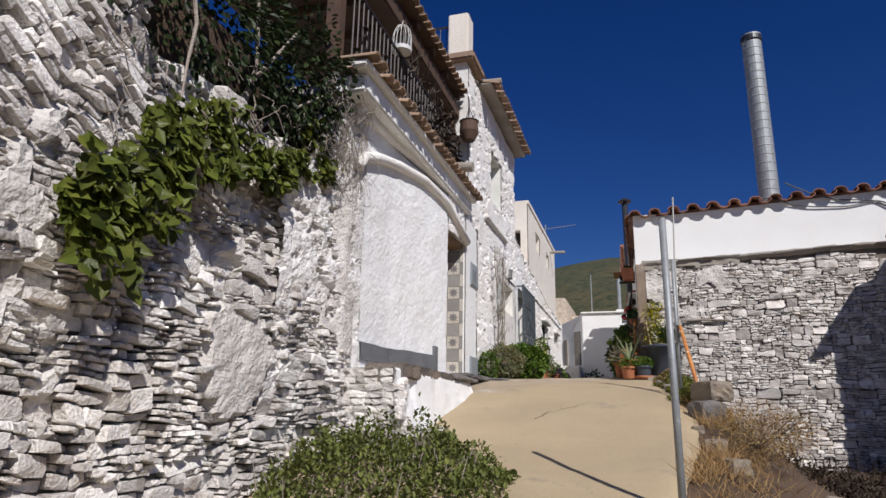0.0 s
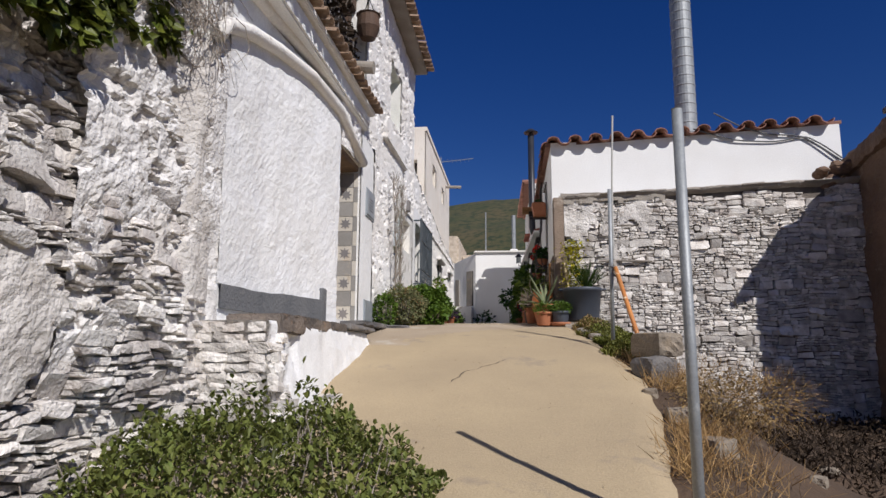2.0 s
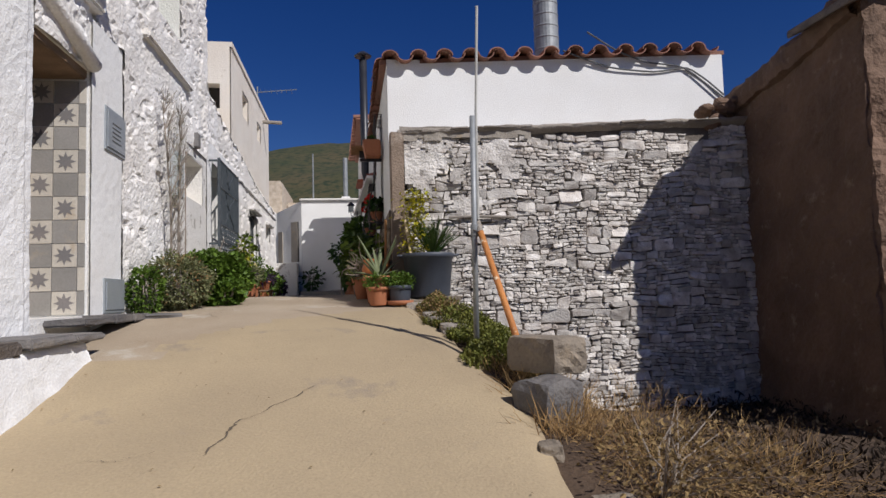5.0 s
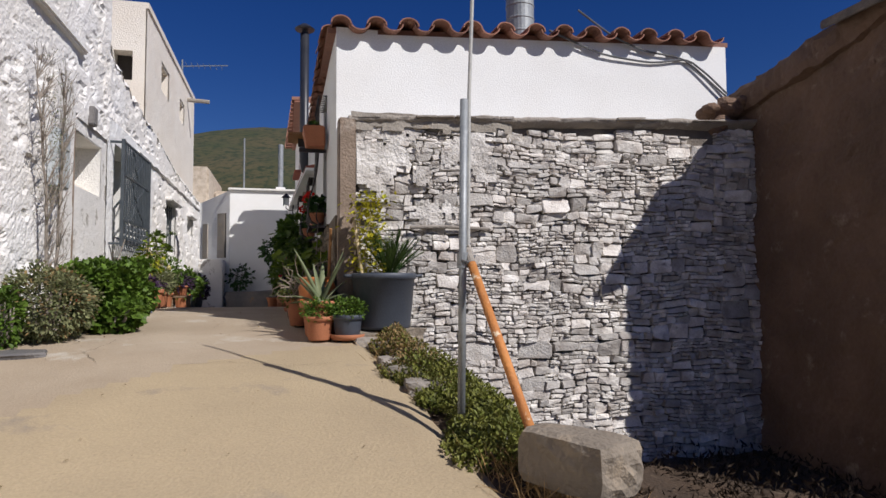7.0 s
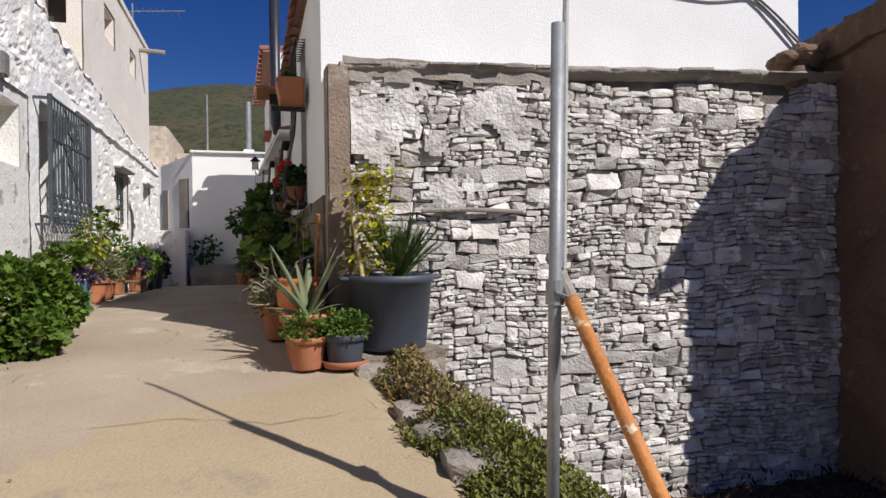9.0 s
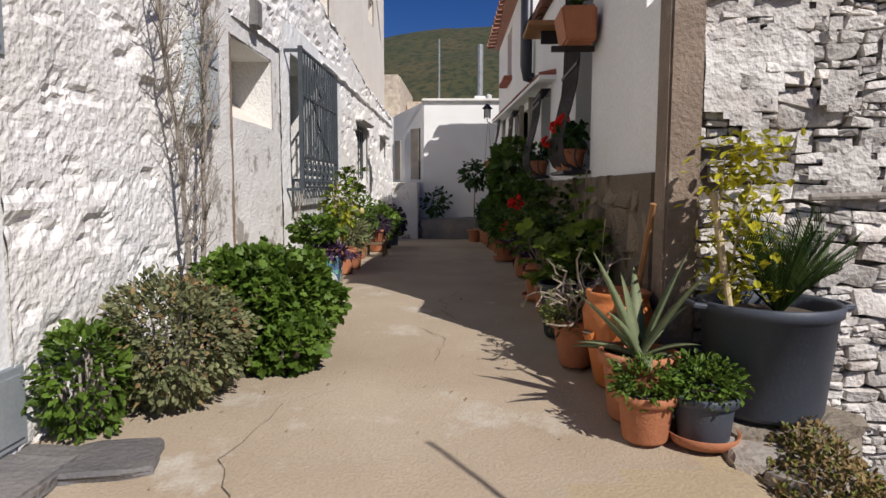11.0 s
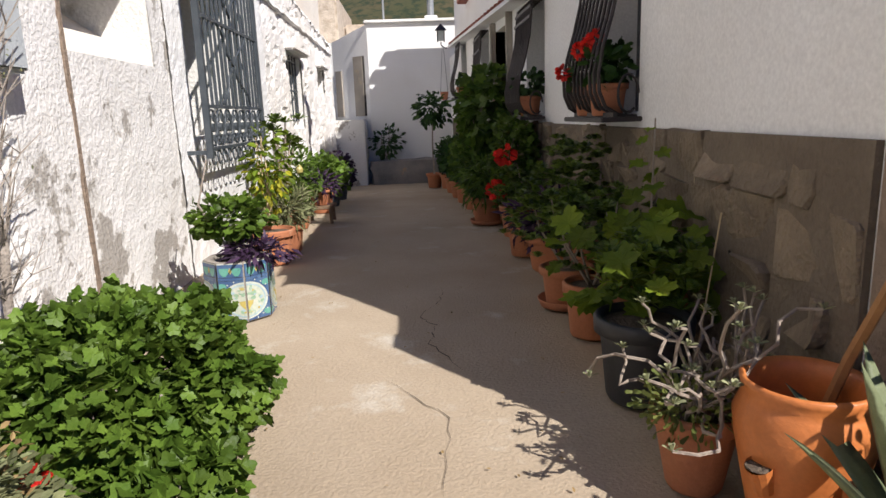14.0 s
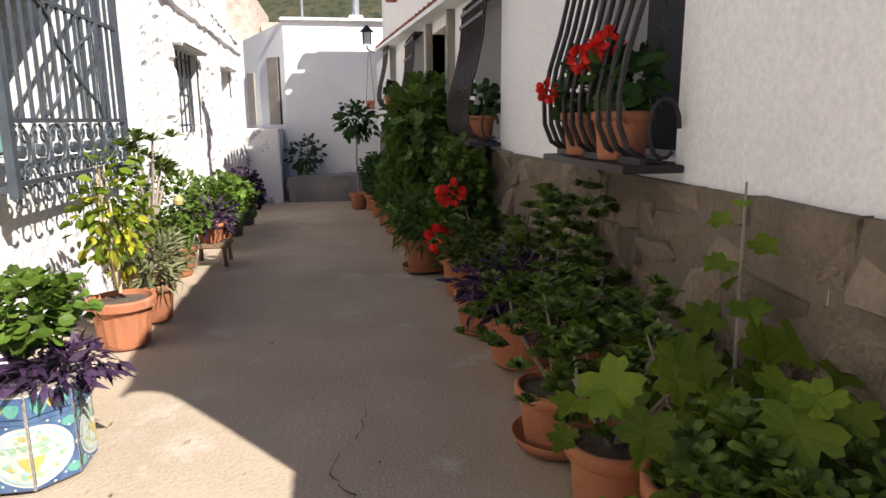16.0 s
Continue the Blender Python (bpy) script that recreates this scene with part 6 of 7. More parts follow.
qp = random.Random(61)
for k in range(8):
    for z0, z1 in ((0.008, 0.143), (0.147, 0.282)):
        t8 = face_poly(k, [(0.02, z0), (0.98, z0), (0.98, z1), (0.02, z1)], 0.005, GLAZE_WHITE, "tile", planter)
        s0, s1 = (0.0, 0.62) if k % 2 == 0 else (0.38, 1.0)
        mid = (0.98 if k % 2 == 0 else 0.02)
        cz = 0.145
        sg = 1 if z0 > 0.1 else -1
        arc = [(mid + (-1 if k % 2 == 0 else 1) * 0.9 * math.cos(a), cz + sg * 0.126 * math.sin(a)) for a in np.linspace(0, math.pi / 2, 8)]
        far = 0.02 if k % 2 == 0 else 0.98
        ze = z1 if sg > 0 else z0
        edge = 0.268 if sg > 0 else 0.022
        poly = arc + [(mid, ze), (far, ze), (far, cz + sg * 0.01)]
        face_poly(k, poly, 0.0065, GLAZE_BLUE, "blue_border", t8)
        lp = [(far + (0.98 - 2 * far + 0.02) * 0.0 + (0.1 if far < 0.5 else -0.1) + 0.2 * math.cos(a) * (1 if far < 0.5 else 1), cz + sg * (0.1 + 0.022 * math.sin(a))) for a in np.linspace(0, 2 * math.pi, 9)[:-1]]
        face_poly(k, [(min(0.97, max(0.03, s)), z) for s, z in lp], 0.008, GLAZE_GREEN, "leaf_motif", t8)
        rim = [(mid + (-1 if k % 2 == 0 else 1) * 0.82 * math.cos(a), cz + sg * 0.115 * math.sin(a)) for a in np.linspace(0, math.pi / 2, 8)] + [(mid, cz)]
        face_poly(k, rim, 0.0075, GLAZE_SPRIG, "medallion", t8)
        way = -1 if k % 2 == 0 else 1
        ring2 = [(mid + way * 0.80 * math.cos(a), cz + sg * 0.112 * math.sin(a)) for a in np.linspace(0, math.pi / 2, 8)] + [(mid + way * 0.74 * math.cos(a), cz + sg * 0.103 * math.sin(a)) for a in np.linspace(math.pi / 2, 0, 8)]
        face_poly(k, ring2, 0.0085, GLAZE_PALE, "ring_line", t8)
        if sg < 0:
            face_poly(k, [(mid + way * u2, cz - w2) for u2, w2 in ((0, 0.0), (0.26, 0.004), (0.2, 0.03), (0.07, 0.05), (0.08, 0.07), (0.2, 0.082), (0, 0.085))], 0.0088, GLAZE_YELLOW, "urn_motif", t8)
        for n8 in range(11 if sg > 0 else 5):
            a8 = qp.uniform(0.05, 1.5)
            r8 = qp.uniform(0.25, 0.62) if sg > 0 else qp.uniform(0.45, 0.64)
            cs, cc = mid + way * r8 * math.cos(a8), cz + sg * r8 * 0.14 * math.sin(a8)
            rs, t0 = qp.uniform(0.05, 0.1), qp.uniform(0, 3)
            blob = [(min(0.985, max(0.015, cs + rs * math.cos(a) * (1 + 0.35 * math.cos(2 * a + t0)))), cc + rs * 0.15 * math.sin(a) * (1 + 0.35 * math.sin(2 * a + t0))) for a in np.linspace(0, 2 * math.pi, 8)[:-1]]
            face_poly(k, blob, 0.0091 + 0.00005 * n8, (GLAZE_SAGE, GLAZE_PALE, GLAZE_SAGE, GLAZE_YELLOW, GLAZE_SAGE)[n8 % 5], "flower_motif", t8)
        for n8 in range(4):
            a8 = 0.35 + 0.28 * n8
            cs, cc = mid + way * 1.02 * math.cos(a8), cz + sg * 0.139 * math.sin(a8)
            if 0.03 < cs < 0.97 and min(z0, z1) + 0.004 < cc < max(z0, z1) - 0.004:
                face_poly(k, [(min(0.98, max(0.02, cs + 0.035 * math.cos(a))), cc + 0.005 * math.sin(a)) for a in np.linspace(0, 2 * math.pi, 7)[:-1]], 0.0086, GLAZE_WHITE, "dot_motif", t8)
    b8 = face_poly(k, [(0.02, 0.305), (0.98, 0.305), (0.98, 0.39), (0.02, 0.39)], 0.006, GLAZE_BLUE, "tile", planter)
    for s in (0.27, 0.73):
        face_poly(k, [(s + 0.19 * math.cos(a), 0.347 + 0.028 * math.sin(a) + 0.01 * math.cos(2 * a)) for a in np.linspace(0, 2 * math.pi, 11)[:-1]], 0.0075, GLAZE_GREEN, "leaf_motif", b8)
    face_poly(k, [(0.43, 0.347), (0.5, 0.325), (0.57, 0.347), (0.5, 0.37)], 0.008, GLAZE_YELLOW, "diamond", b8)
    face_poly(k, [(0.02, 0.284), (0.98, 0.284), (0.98, 0.303), (0.02, 0.303)], 0.009, GLAZE_BLUE, "tile", planter)
    face_poly(k, [(0.02, 0.391), (0.98, 0.391), (0.98, 0.397), (0.02, 0.397)], 0.006, GLAZE_WHITE, "tile", planter)
leaves("foliage", crown((0.09, -0.05, 0.43), (0.17, 0.19, 0.07), 340, 0.08, 131, 0.3, 0.2), BLADE_WIDE, LEAF_PURPLE, planter, "trailing purple leaves")
leaves("geranium_foliage", crown((0.057, 0.141, 0.64), (0.2, 0.22, 0.15), 520, 0.05, 132, 0.1, 0.4), ROUND, LEAF, planter)
stems("stem", (0.03, 0.08, 0.36), [(0.07, 0.2, 0.7), (0.07, 0.14, 0.72), (-0.06, 0.12, 0.68), (-0.04, 0.15, 1.05)], BARK, planter, 0.01)

t = potted("potted_pepper_plant", "ribbed terracotta pot with a tall yellowing pepper plant", -2.03, 14.28, 0.155, 0.25, ribs=True)
q = random.Random(141)
leaves("foliage", crown((0, 0, 0.7), (0.17, 0.2, 0.32), 260, 0.06, 142, 0.5, 0.2), OVAL, LEAF_LIME, t)
leaves("yellow_foliage", crown((0, 0, 0.56), (0.15, 0.17, 0.25), 80, 0.065, 143, 0.7, 0.2), OVAL, LEAF_YELLOW, t, "yellow leaves")
stems("stem", (0, 0, 0.27), [(q.uniform(-0.12, 0.12), q.uniform(-0.13, 0.13), q.uniform(0.6, 0.98)) for _ in range(9)], CANE, t, 0.008, 0.05)
t = aeonium(-2.12, 15.1, 144, 0.13, 0.24, 0.2, 0.6, 6, lab="terracotta pot with a tall branching tree aeonium")
q = random.Random(149)
heads = [(0.02 + q.gauss(0, 0.09), q.gauss(0, 0.12), 1.0 + q.gauss(0, 0.06)) for _ in range(11)] + [(0.12 + q.gauss(0, 0.04), 0.1 + q.gauss(0, 0.06), 0.8 + q.gauss(0, 0.04)) for _ in range(5)]
stems("branch", (0, 0, 0.2), heads[::3], PALE_STEM, t, 0.016, 0.05, 5)
leaves("head_foliage", rosettes(heads, 7, 0.075, 22), SPOON, LEAF_AEO, t)
t = potted("potted_lavender", "square-sided terracotta pot of feathery lavender", -2.0, 14.72, 0.12, 0.22)
leaves("foliage", crown((0, 0, 0.36), (0.2, 0.22, 0.18), 600, 0.1, 145, -0.3, 0.1), BLADE, LEAF_GREY, t)
t = potted("potted_lemon", "potted bush with glossy leaves and a yellow fruit", -2.15, 15.95, 0.13, 0.22)
leaves("foliage", crown((0, 0, 0.5), (0.25, 0.3, 0.3), 800, 0.06, 146, 0.2, 0.3), OVAL, LEAF, t)
part("fruit", lathe(bmesh.new(), [(0.004, 0.55), (0.03, 0.57), (0.035, 0.6), (0.02, 0.63), (0.003, 0.64)], 12, cx=0.1, cy=-0.25), GLAZE_YELLOW, t, "yellow fruit")
stool = thing("plant_stool", "low dark wooden stool under a pot", "stool", at=(-1.98, 16.4, lane_z(16.4) + 0.012))
part("seat", boxed(-0.15, 0.15, -0.15, 0.15, 0.15, 0.185, bevel=0.008), WOOD, stool)
for sx in (-0.12, 0.12):
    for sy in (-0.12, 0.12):
        part("leg", tube(bmesh.new(), [(sx, sy, 0), (sx * 0.95, sy * 0.95, 0.15)], 0.018, 6), WOOD, stool)
t = potted("potted_spiderwort", "small pot of dark purple spiderwort on the stool", -1.98, 16.4, 0.12, 0.16, z=lane_z(16.4) + 0.197)
leaves("foliage", crown((0, 0, 0.2), (0.2, 0.22, 0.12), 240, 0.11, 147, 0.3, 0.2), BLADE_WIDE, LEAF_PURPLE, t)
for k, yy in enumerate((17.4, 18.2, 19.2)):
    t = potted("potted_shrub", "dark pot with a leafy green plant by the white wall", -2.1, yy, 0.14, 0.24, TUB if k else TERRACOTTA)
    leaves("foliage", crown((0, 0, 0.42), (0.26, 0.3, 0.26), 800, 0.055, 150 + k, 0.2, 0.3), ROUND, LEAF if k < 2 else LEAF_PURPLE, t)
wp = thing("wall_plant", "thin dark shrub growing from the far plinth", "shrub", at=(-1.5, 22.85, 2.36))
leaves("foliage", crown((0, 0, 0.35), (0.32, 0.1, 0.35), 160, 0.12, 161, 0.2, 0.1), OVAL, LEAF_DARK, wp)
stems("stem", (0, 0, 0), [(0.2, 0, 0.6), (-0.1, 0, 0.5), (0.05, 0, 0.7)], BARK, wp, 0.012)

# bank right of the lane
sed = thing("sedum_patch", "creeping green and ochre sedum round the pole", "ground cover", at=(0.6, 8.7, 1.7))
sp, sp2 = [], []
q = random.Random(171)
while len(sp) < 17000:
    y = q.uniform(8.1, 10.75)
    x = q.uniform(edge_x(y) - 0.12, edge_x(y) + 0.95)
    c = 0.33 + 0.12 * math.sin(y * 3)
    w = 0.36 if 7.9 < y < 9.6 else 0.2
    if abs(x - edge_x(y) - c + 0.06) > w * (1 + 0.5 * fn(x, y, 3, 3)):
        continue
    k = 1 - abs(x - edge_x(y) - c + 0.06) / w
    z = max(bank_z(x, y), bank_z(x, y)) + 0.02 + q.random() * 0.22 * max(0.15, k) ** 0.6
    v = Vector((q.uniform(-1, 1), q.uniform(-1, 1), q.uniform(0.2, 1.3)))
    s = (Vector((x - 0.6, y - 8.7, z - 1.7)), v, Vector((0, 0, 1)) - v * 0.3, q.uniform(0.018, 0.034))
    (sp2 if y > 9.5 and q.random() < 0.6 else sp).append(s)
leaves("foliage", sp, OVAL, LEAF_SEDUM, sed)
leaves("dry_foliage", sp2, OVAL, DRY_LEAF, sed, "ochre drying leaves")
grass = thing("dry_grass", "tufts of dry straw-coloured grass on the bank", "grass", kind="stuff")
sp = []
q = random.Random(181)
for k in range(1150):
    y = 3.2 + 7.2 * q.random() ** 0.7
    x = edge_x(y) + abs(q.gauss(0.12, 0.24)) + 0.05
    if x > 4.2 or fn(x, y, 12, 1.1) < -0.2:
        continue
    z = bank_z(x, y)
    for j in range(7):
        v = Vector((q.gauss(0, 0.7), q.gauss(0, 0.6), q.uniform(0.5, 1.2)))
        sp.append((Vector((x + q.gauss(0, 0.06), y + q.gauss(0, 0.06), z)), v, Vector((q.gauss(0, 1), q.gauss(0, 1), 0.2)), q.uniform(0.07, 0.2) * (1.3 if 5.3 < y < 8 and x < edge_x(y) + 0.7 else 1)))
leaves("blades", sp, STRAW, DRY, grass, kind="stuff")
scrub = thing("dry_shrub", "brown dead thistly shrub on the bank below the block", "shrub", at=(1.05, 6.75, bank_z(1.05, 6.75)))
q = random.Random(191)
sp = []
for c, rad, n in (((0.0, 0.2, 0.22), (0.3, 0.45, 0.26), 1700), ((0.2, -0.5, 0.18), (0.32, 0.4, 0.22), 1500)):
    sp += crown(c, rad, n, 0.075, int(n / 7), -0.2, 0.2, 0.4)
leaves("straw", sp, STRAW, DRY, scrub)
leaves("dry_foliage", crown((0.1, -0.1, 0.16), (0.42, 0.75, 0.2), 1500, 0.028, 195, 0, 0.2, 0.4), OVAL, DRY_LEAF, scrub, "withered brown leaves")
stems("stem", (0, 0, -0.03), [(q.uniform(-0.3, 0.4), q.uniform(-0.6, 0.5), q.uniform(0.2, 0.42)) for _ in range(22)], BARK, scrub, 0.006, 0.06, 5)
# dense weeds added to darken the low yard; its shade is in their colour
weeds = thing("yard_scrub", "withered weeds over the low yard, coloured blackish as its shade", "weeds", kind="stuff")
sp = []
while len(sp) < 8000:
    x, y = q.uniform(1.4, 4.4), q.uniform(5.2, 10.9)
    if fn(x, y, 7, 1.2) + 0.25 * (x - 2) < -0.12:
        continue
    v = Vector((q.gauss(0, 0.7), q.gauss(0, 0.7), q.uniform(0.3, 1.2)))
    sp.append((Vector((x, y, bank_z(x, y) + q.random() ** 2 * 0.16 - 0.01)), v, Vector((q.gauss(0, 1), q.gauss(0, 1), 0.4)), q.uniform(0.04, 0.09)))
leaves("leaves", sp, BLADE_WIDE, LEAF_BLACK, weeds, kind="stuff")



# ---- posts, poles and stones on the bank ----
post = thing("steel_post", "galvanised steel pipe post at the lane edge", "post", at=(0.307, 4.53, 0.6))
part("pipe", tube(bmesh.new(), [(0.004, 0, -0.1), (0, 0, 2.24)], 0.025, 16), GALV, post, smooth=True)
part("cap", lathe(bmesh.new(), [(0.024, 2.235), (0.027, 2.24), (0.002, 2.246)], 16), GALV, post)
pole = thing("steel_pole", "galvanised pole with a thin rod lashed to its top", "pole", at=(0.565, 8.6, 1.6))
part("pipe", tube(bmesh.new(), [(0, 0, 0), (0.01, -0.07, 1.87)], 0.021, 14), GALV, pole, smooth=True)
part("rod", tube(bmesh.new(), [(0.036, -0.04, 1.1), (0.04, -0.065, 1.9), (0.075, -0.06, 2.72)], 0.01, 8), CANE_GREY, pole, "thin pale rod")
part("clamp", tube(bmesh.new(), [(0.005, -0.036, 0.98), (0.006, -0.04, 1.06)], 0.03, 12), GALV, pole)
part("wire", tube(bmesh.new(), [(-0.01, -0.07, 1.02), (0.04, -0.08, 1.0), (0.07, -0.04, 1.04), (0.03, 0.01, 1.03)], 0.008, 6), CABLE, pole)
prop = thing("rusty_prop", "leaning rusty orange steel prop", "prop", at=(0.66, 8.03, 1.6))
part("pipe", tube(bmesh.new(), [(0.08, -0.14, 0.1), (-0.05, 0.5, 1.0)], 0.023, 14), RUST, prop, smooth=True)
part("collar", tube(bmesh.new(), [(-0.05, 0.5, 1.0), (-0.062, 0.56, 1.085)], 0.024, 12), CEMENT_LIGHT, prop)


def rock(name, label, c, size, seed, mat=None, turn=0, rough=0.12):
    r = random.Random(seed)
    bm = bmesh.new()
    bmesh.ops.create_cube(bm, size=1)
    bmesh.ops.subdivide_edges(bm, edges=bm.edges[:], cuts=4, use_grid_fill=True)
    o = Vector((seed, 0, 0))
    for v in bm.verts:
        n = sum(abs(k) > 0.45 for k in v.co)
        v.co *= 1 - 0.05 * max(0, n - 1)
        v.co += Vector((noise.noise(v.co * 1.7 + o), noise.noise(v.co * 1.7 + o * 2), noise.noise(v.co * 1.7 + o * 3))) * rough
        v.co += Vector((noise.noise(v.co * 6 + o), noise.noise(v.co * 6 + o * 2), noise.noise(v.co * 6 + o * 3))) * 0.03
        v.co = Vector((v.co.x * size[0], v.co.y * size[1], (v.co.z + 0.5) * size[2]))
    ob = part(name, bm, mat or ROCK)
    ob.location = c
    ob.rotation_euler[2] = radians(turn)
    return tagged(ob, label, "rock")


rock("stone_block", "large squared brown stone block on the bank", (0.84, 7.78, 1.66), (0.27, 0.46, 0.22), 3, None, 25, 0.05)
rock("stone_block", "half-buried grey stone beside the squared block", (0.76, 7.5, 1.36), (0.3, 0.28, 0.3), 5, SLATE, 30)
for k, (x, y, s) in enumerate(((0.72, 6.5, 0.22), (0.8, 5.9, 0.26), (0.62, 7.05, 0.18), (1.2, 7.0, 0.2), (0.95, 5.2, 0.2), (0.55, 4.1, 0.22), (1.6, 6.4, 0.16), (1.3, 5.6, 0.15), (2.1, 7.4, 0.2), (0.6, 3.6, 0.16))):
    rock("loose_stone", "loose grey stone in the dry grass", (x, y, bank_z(x, y) - 0.05), (s * 0.85, s * 0.65, s * 0.55), 20 + k, ROCK, 40 * k)
for k, (x, y) in enumerate(((0.32, 10.42), (0.43, 10.22), (0.52, 9.98), (0.40, 9.75), (0.56, 10.45), (0.45, 9.5), (0.5, 9.2))):
    rock("kerb_stone", "pale flat kerb stone set in the lane edge", (x, y, lane_z(y) - 0.1), (0.24, 0.22, 0.14), 40 + k, CEMENT_LIGHT, 30 * k)
rock("tub_base", "rough stone footing under the plant tub", (0.5, 10.72, 1.75), (0.6, 0.56, 0.382), 52, ROCK, 5)
rock("door_slab", "dark flat slate slab in the lane", (-2.1, 10.3, lane_z(10.3) - 0.045), (0.34, 0.3, 0.07), 61, SLATE, 20)
rock("far_block", "dark low stone block against the far house", (-1.15, 22.85, 1.7), (1.4, 0.5, 0.66), 71, SLATE, 0, 0.05)
rock("ivy_stone", "whitewashed round stone among the ivy", (-2.72, 3.62, 3.62), (0.14, 0.26, 0.14), 63, STONE)

# cracks in the concrete
cracks = thing("lane_cracks", "dark winding cracks in the concrete lane", "cracks", kind="stuff")
q = random.Random(5)
for k, pts in enumerate((((-0.55, 7.95), (-0.72, 7.72), (-0.95, 7.45), (-0.98, 7.25), (-1.05, 7.05)), ((-1.2, 7.18), (-1.4, 7.08), (-1.6, 7.1)), ((0.1, 9.8), (-0.3, 9.75), (-0.7, 9.9), (-1.3, 9.85)),
                          ((-0.85, 13.4), (-0.88, 13.15), (-1.0, 12.92), (-0.92, 12.75), (-0.95, 12.5), (-0.8, 12.1)), ((-1.5, 9.9), (-1.7, 10.3), (-1.6, 10.8), (-1.2, 11.2)), ((-0.95, 11.3), (-0.9, 11.8), (-1.2, 12.2)), ((-0.5, 6.3), (-0.2, 6.5), (0.1, 6.45)))):
    verts, faces = [], []
    full = []
    for (x0, y0), (x1, y1) in zip(pts, pts[1:]):
        for j in range(7):
            u = j / 7
            full.append((x0 + (x1 - x0) * u + q.uniform(-0.012, 0.012), y0 + (y1 - y0) * u + q.uniform(-0.012, 0.012)))
    for i, (x, y) in enumerate(full):
        w = (0.009 if k == 0 else 0.004 if k == 3 else 0.0022) * q.uniform(0.3, 1.3) * min(1, i / 3, (len(full) - 1 - i) / 3 + 0.05)
        z = lane_z(y) + 0.014 * fn(x, y, 0, 0.9) + 0.0055
        dx, dy = (0.7, 0.7) if k != 2 else (0, 1)
        verts += [(x - w * dx, y - w * dy, z), (x + w * dx, y + w * dy, z)]
    for i in range(len(full) - 1):
        faces.append((2 * i, 2 * i + 1, 2 * i + 3, 2 * i + 2))
    mesh_part("crack", verts, faces, CRACK, cracks, kind="stuff")
litter = thing("lane_litter", "small dry leaves and grit scattered on the lane", "litter", kind="stuff")
sp = []
for k in range(300):
    y = q.uniform(4.5, 19)
    x = q.uniform(-2.2, edge_x(y) - 0.1 if y < 10.5 else -0.35)
    sp.append((Vector((x, y, lane_z(y) + 0.014 * fn(x, y, 0, 0.9) + 0.009)), Vector((q.uniform(-1, 1), q.uniform(-1, 1), 0.2)), Vector((q.uniform(-0.3, 0.3), 0, 1)), q.uniform(0.006, 0.022)))
leaves("leaf", sp, OVAL, DRY_LEAF, litter, kind="stuff")


# ---- ironwork ----
def cage(y0, y1, z0, z1, group):
    """A pot-bellied black window grille on the cottage wall, facing the lane."""
    yc = (y0 + y1) / 2
    x = right_x(yc)
    t = thing("window_grille", "black wrought-iron pot-bellied window grille", "window grille", group, (x, yc, z0))
    w, h = (y1 - y0) / 2 + 0.03, z1 - z0
    prof = [(0.02, -0.01), (0.11, 0.0), (0.175, 0.04), (0.205, 0.11), (0.21, 0.2), (0.19, 0.32), (0.15, 0.46), (0.115, 0.62), (0.1, min(0.8, h - 0.08)), (0.095, min(1.1, h - 0.04)), (0.095, h), (0.0, h)]
    for k in range(10):
        yy = -w + 2 * w * k / 9
        part("bar", tube(bmesh.new(), [(-a, yy, b) for a, b in prof], 0.0095, 6), IRON, t)
    for a, b in ((0.13, 0.0), (0.108, min(0.76, h - 0.12)), (0.1, h - 0.05)):
        part("rail", boxed(-a - 0.012, -a + 0.008, -w - 0.02, w + 0.02, b - 0.012, b + 0.012), IRON, t)
    part("base", boxed(-0.2, 0.0, -w - 0.03, w + 0.03, -0.035, -0.01, bevel=0.004), IRON, t)
    for s in (-1, 1):
        ring = [(-0.07 + 0.05 * math.cos(a), s * (w + 0.02), 0.1 + 0.09 * math.sin(a)) for a in np.linspace(0, 5.4, 14)]
        part("scroll", tube(bmesh.new(), ring, 0.007, 6), IRON, t)
    return t


G1 = "window grilles of the cottage"
cage(12.82, 13.47, 3.19, 4.7, G1)
cage(14.92, 15.57, 3.19, 4.08, G1)
cage(17.8, 18.55, 3.22, 4.2, G1)
cage(20.2, 20.95, 3.5, 4.4, G1)


def sill_pot(x, y, z, seed, bloom, lab):
    t = potted("window_geranium", lab, x, y, 0.1, 0.16, z=z, group="geraniums in the window grilles")
    leaves("foliage", crown((0.0, 0, 0.25), (0.11, 0.15, 0.12), 120, 0.06, seed, 0.1, 0.3), ROUND, LEAF_DARK, t)
    if bloom:
        flowers(t, bloom, 0.036, 30)


sill_pot(0.02, 13.0, 3.185, 201, [(-0.08, -0.05, 0.38), (-0.13, 0.06, 0.33), (-0.11, 0.0, 0.35), (-0.16, 0.3, 0.24)], "terracotta pot of red geranium inside the window grille")
sill_pot(0.02, 13.3, 3.185, 202, [], "terracotta pot of green geranium inside the window grille")
sill_pot(0.0, 15.1, 3.185, 203, [], "terracotta pot of dark geranium inside the window grille")
sill_pot(-0.12, 20.5, 3.49, 204, [], "terracotta pot of dark geranium inside the window grille")

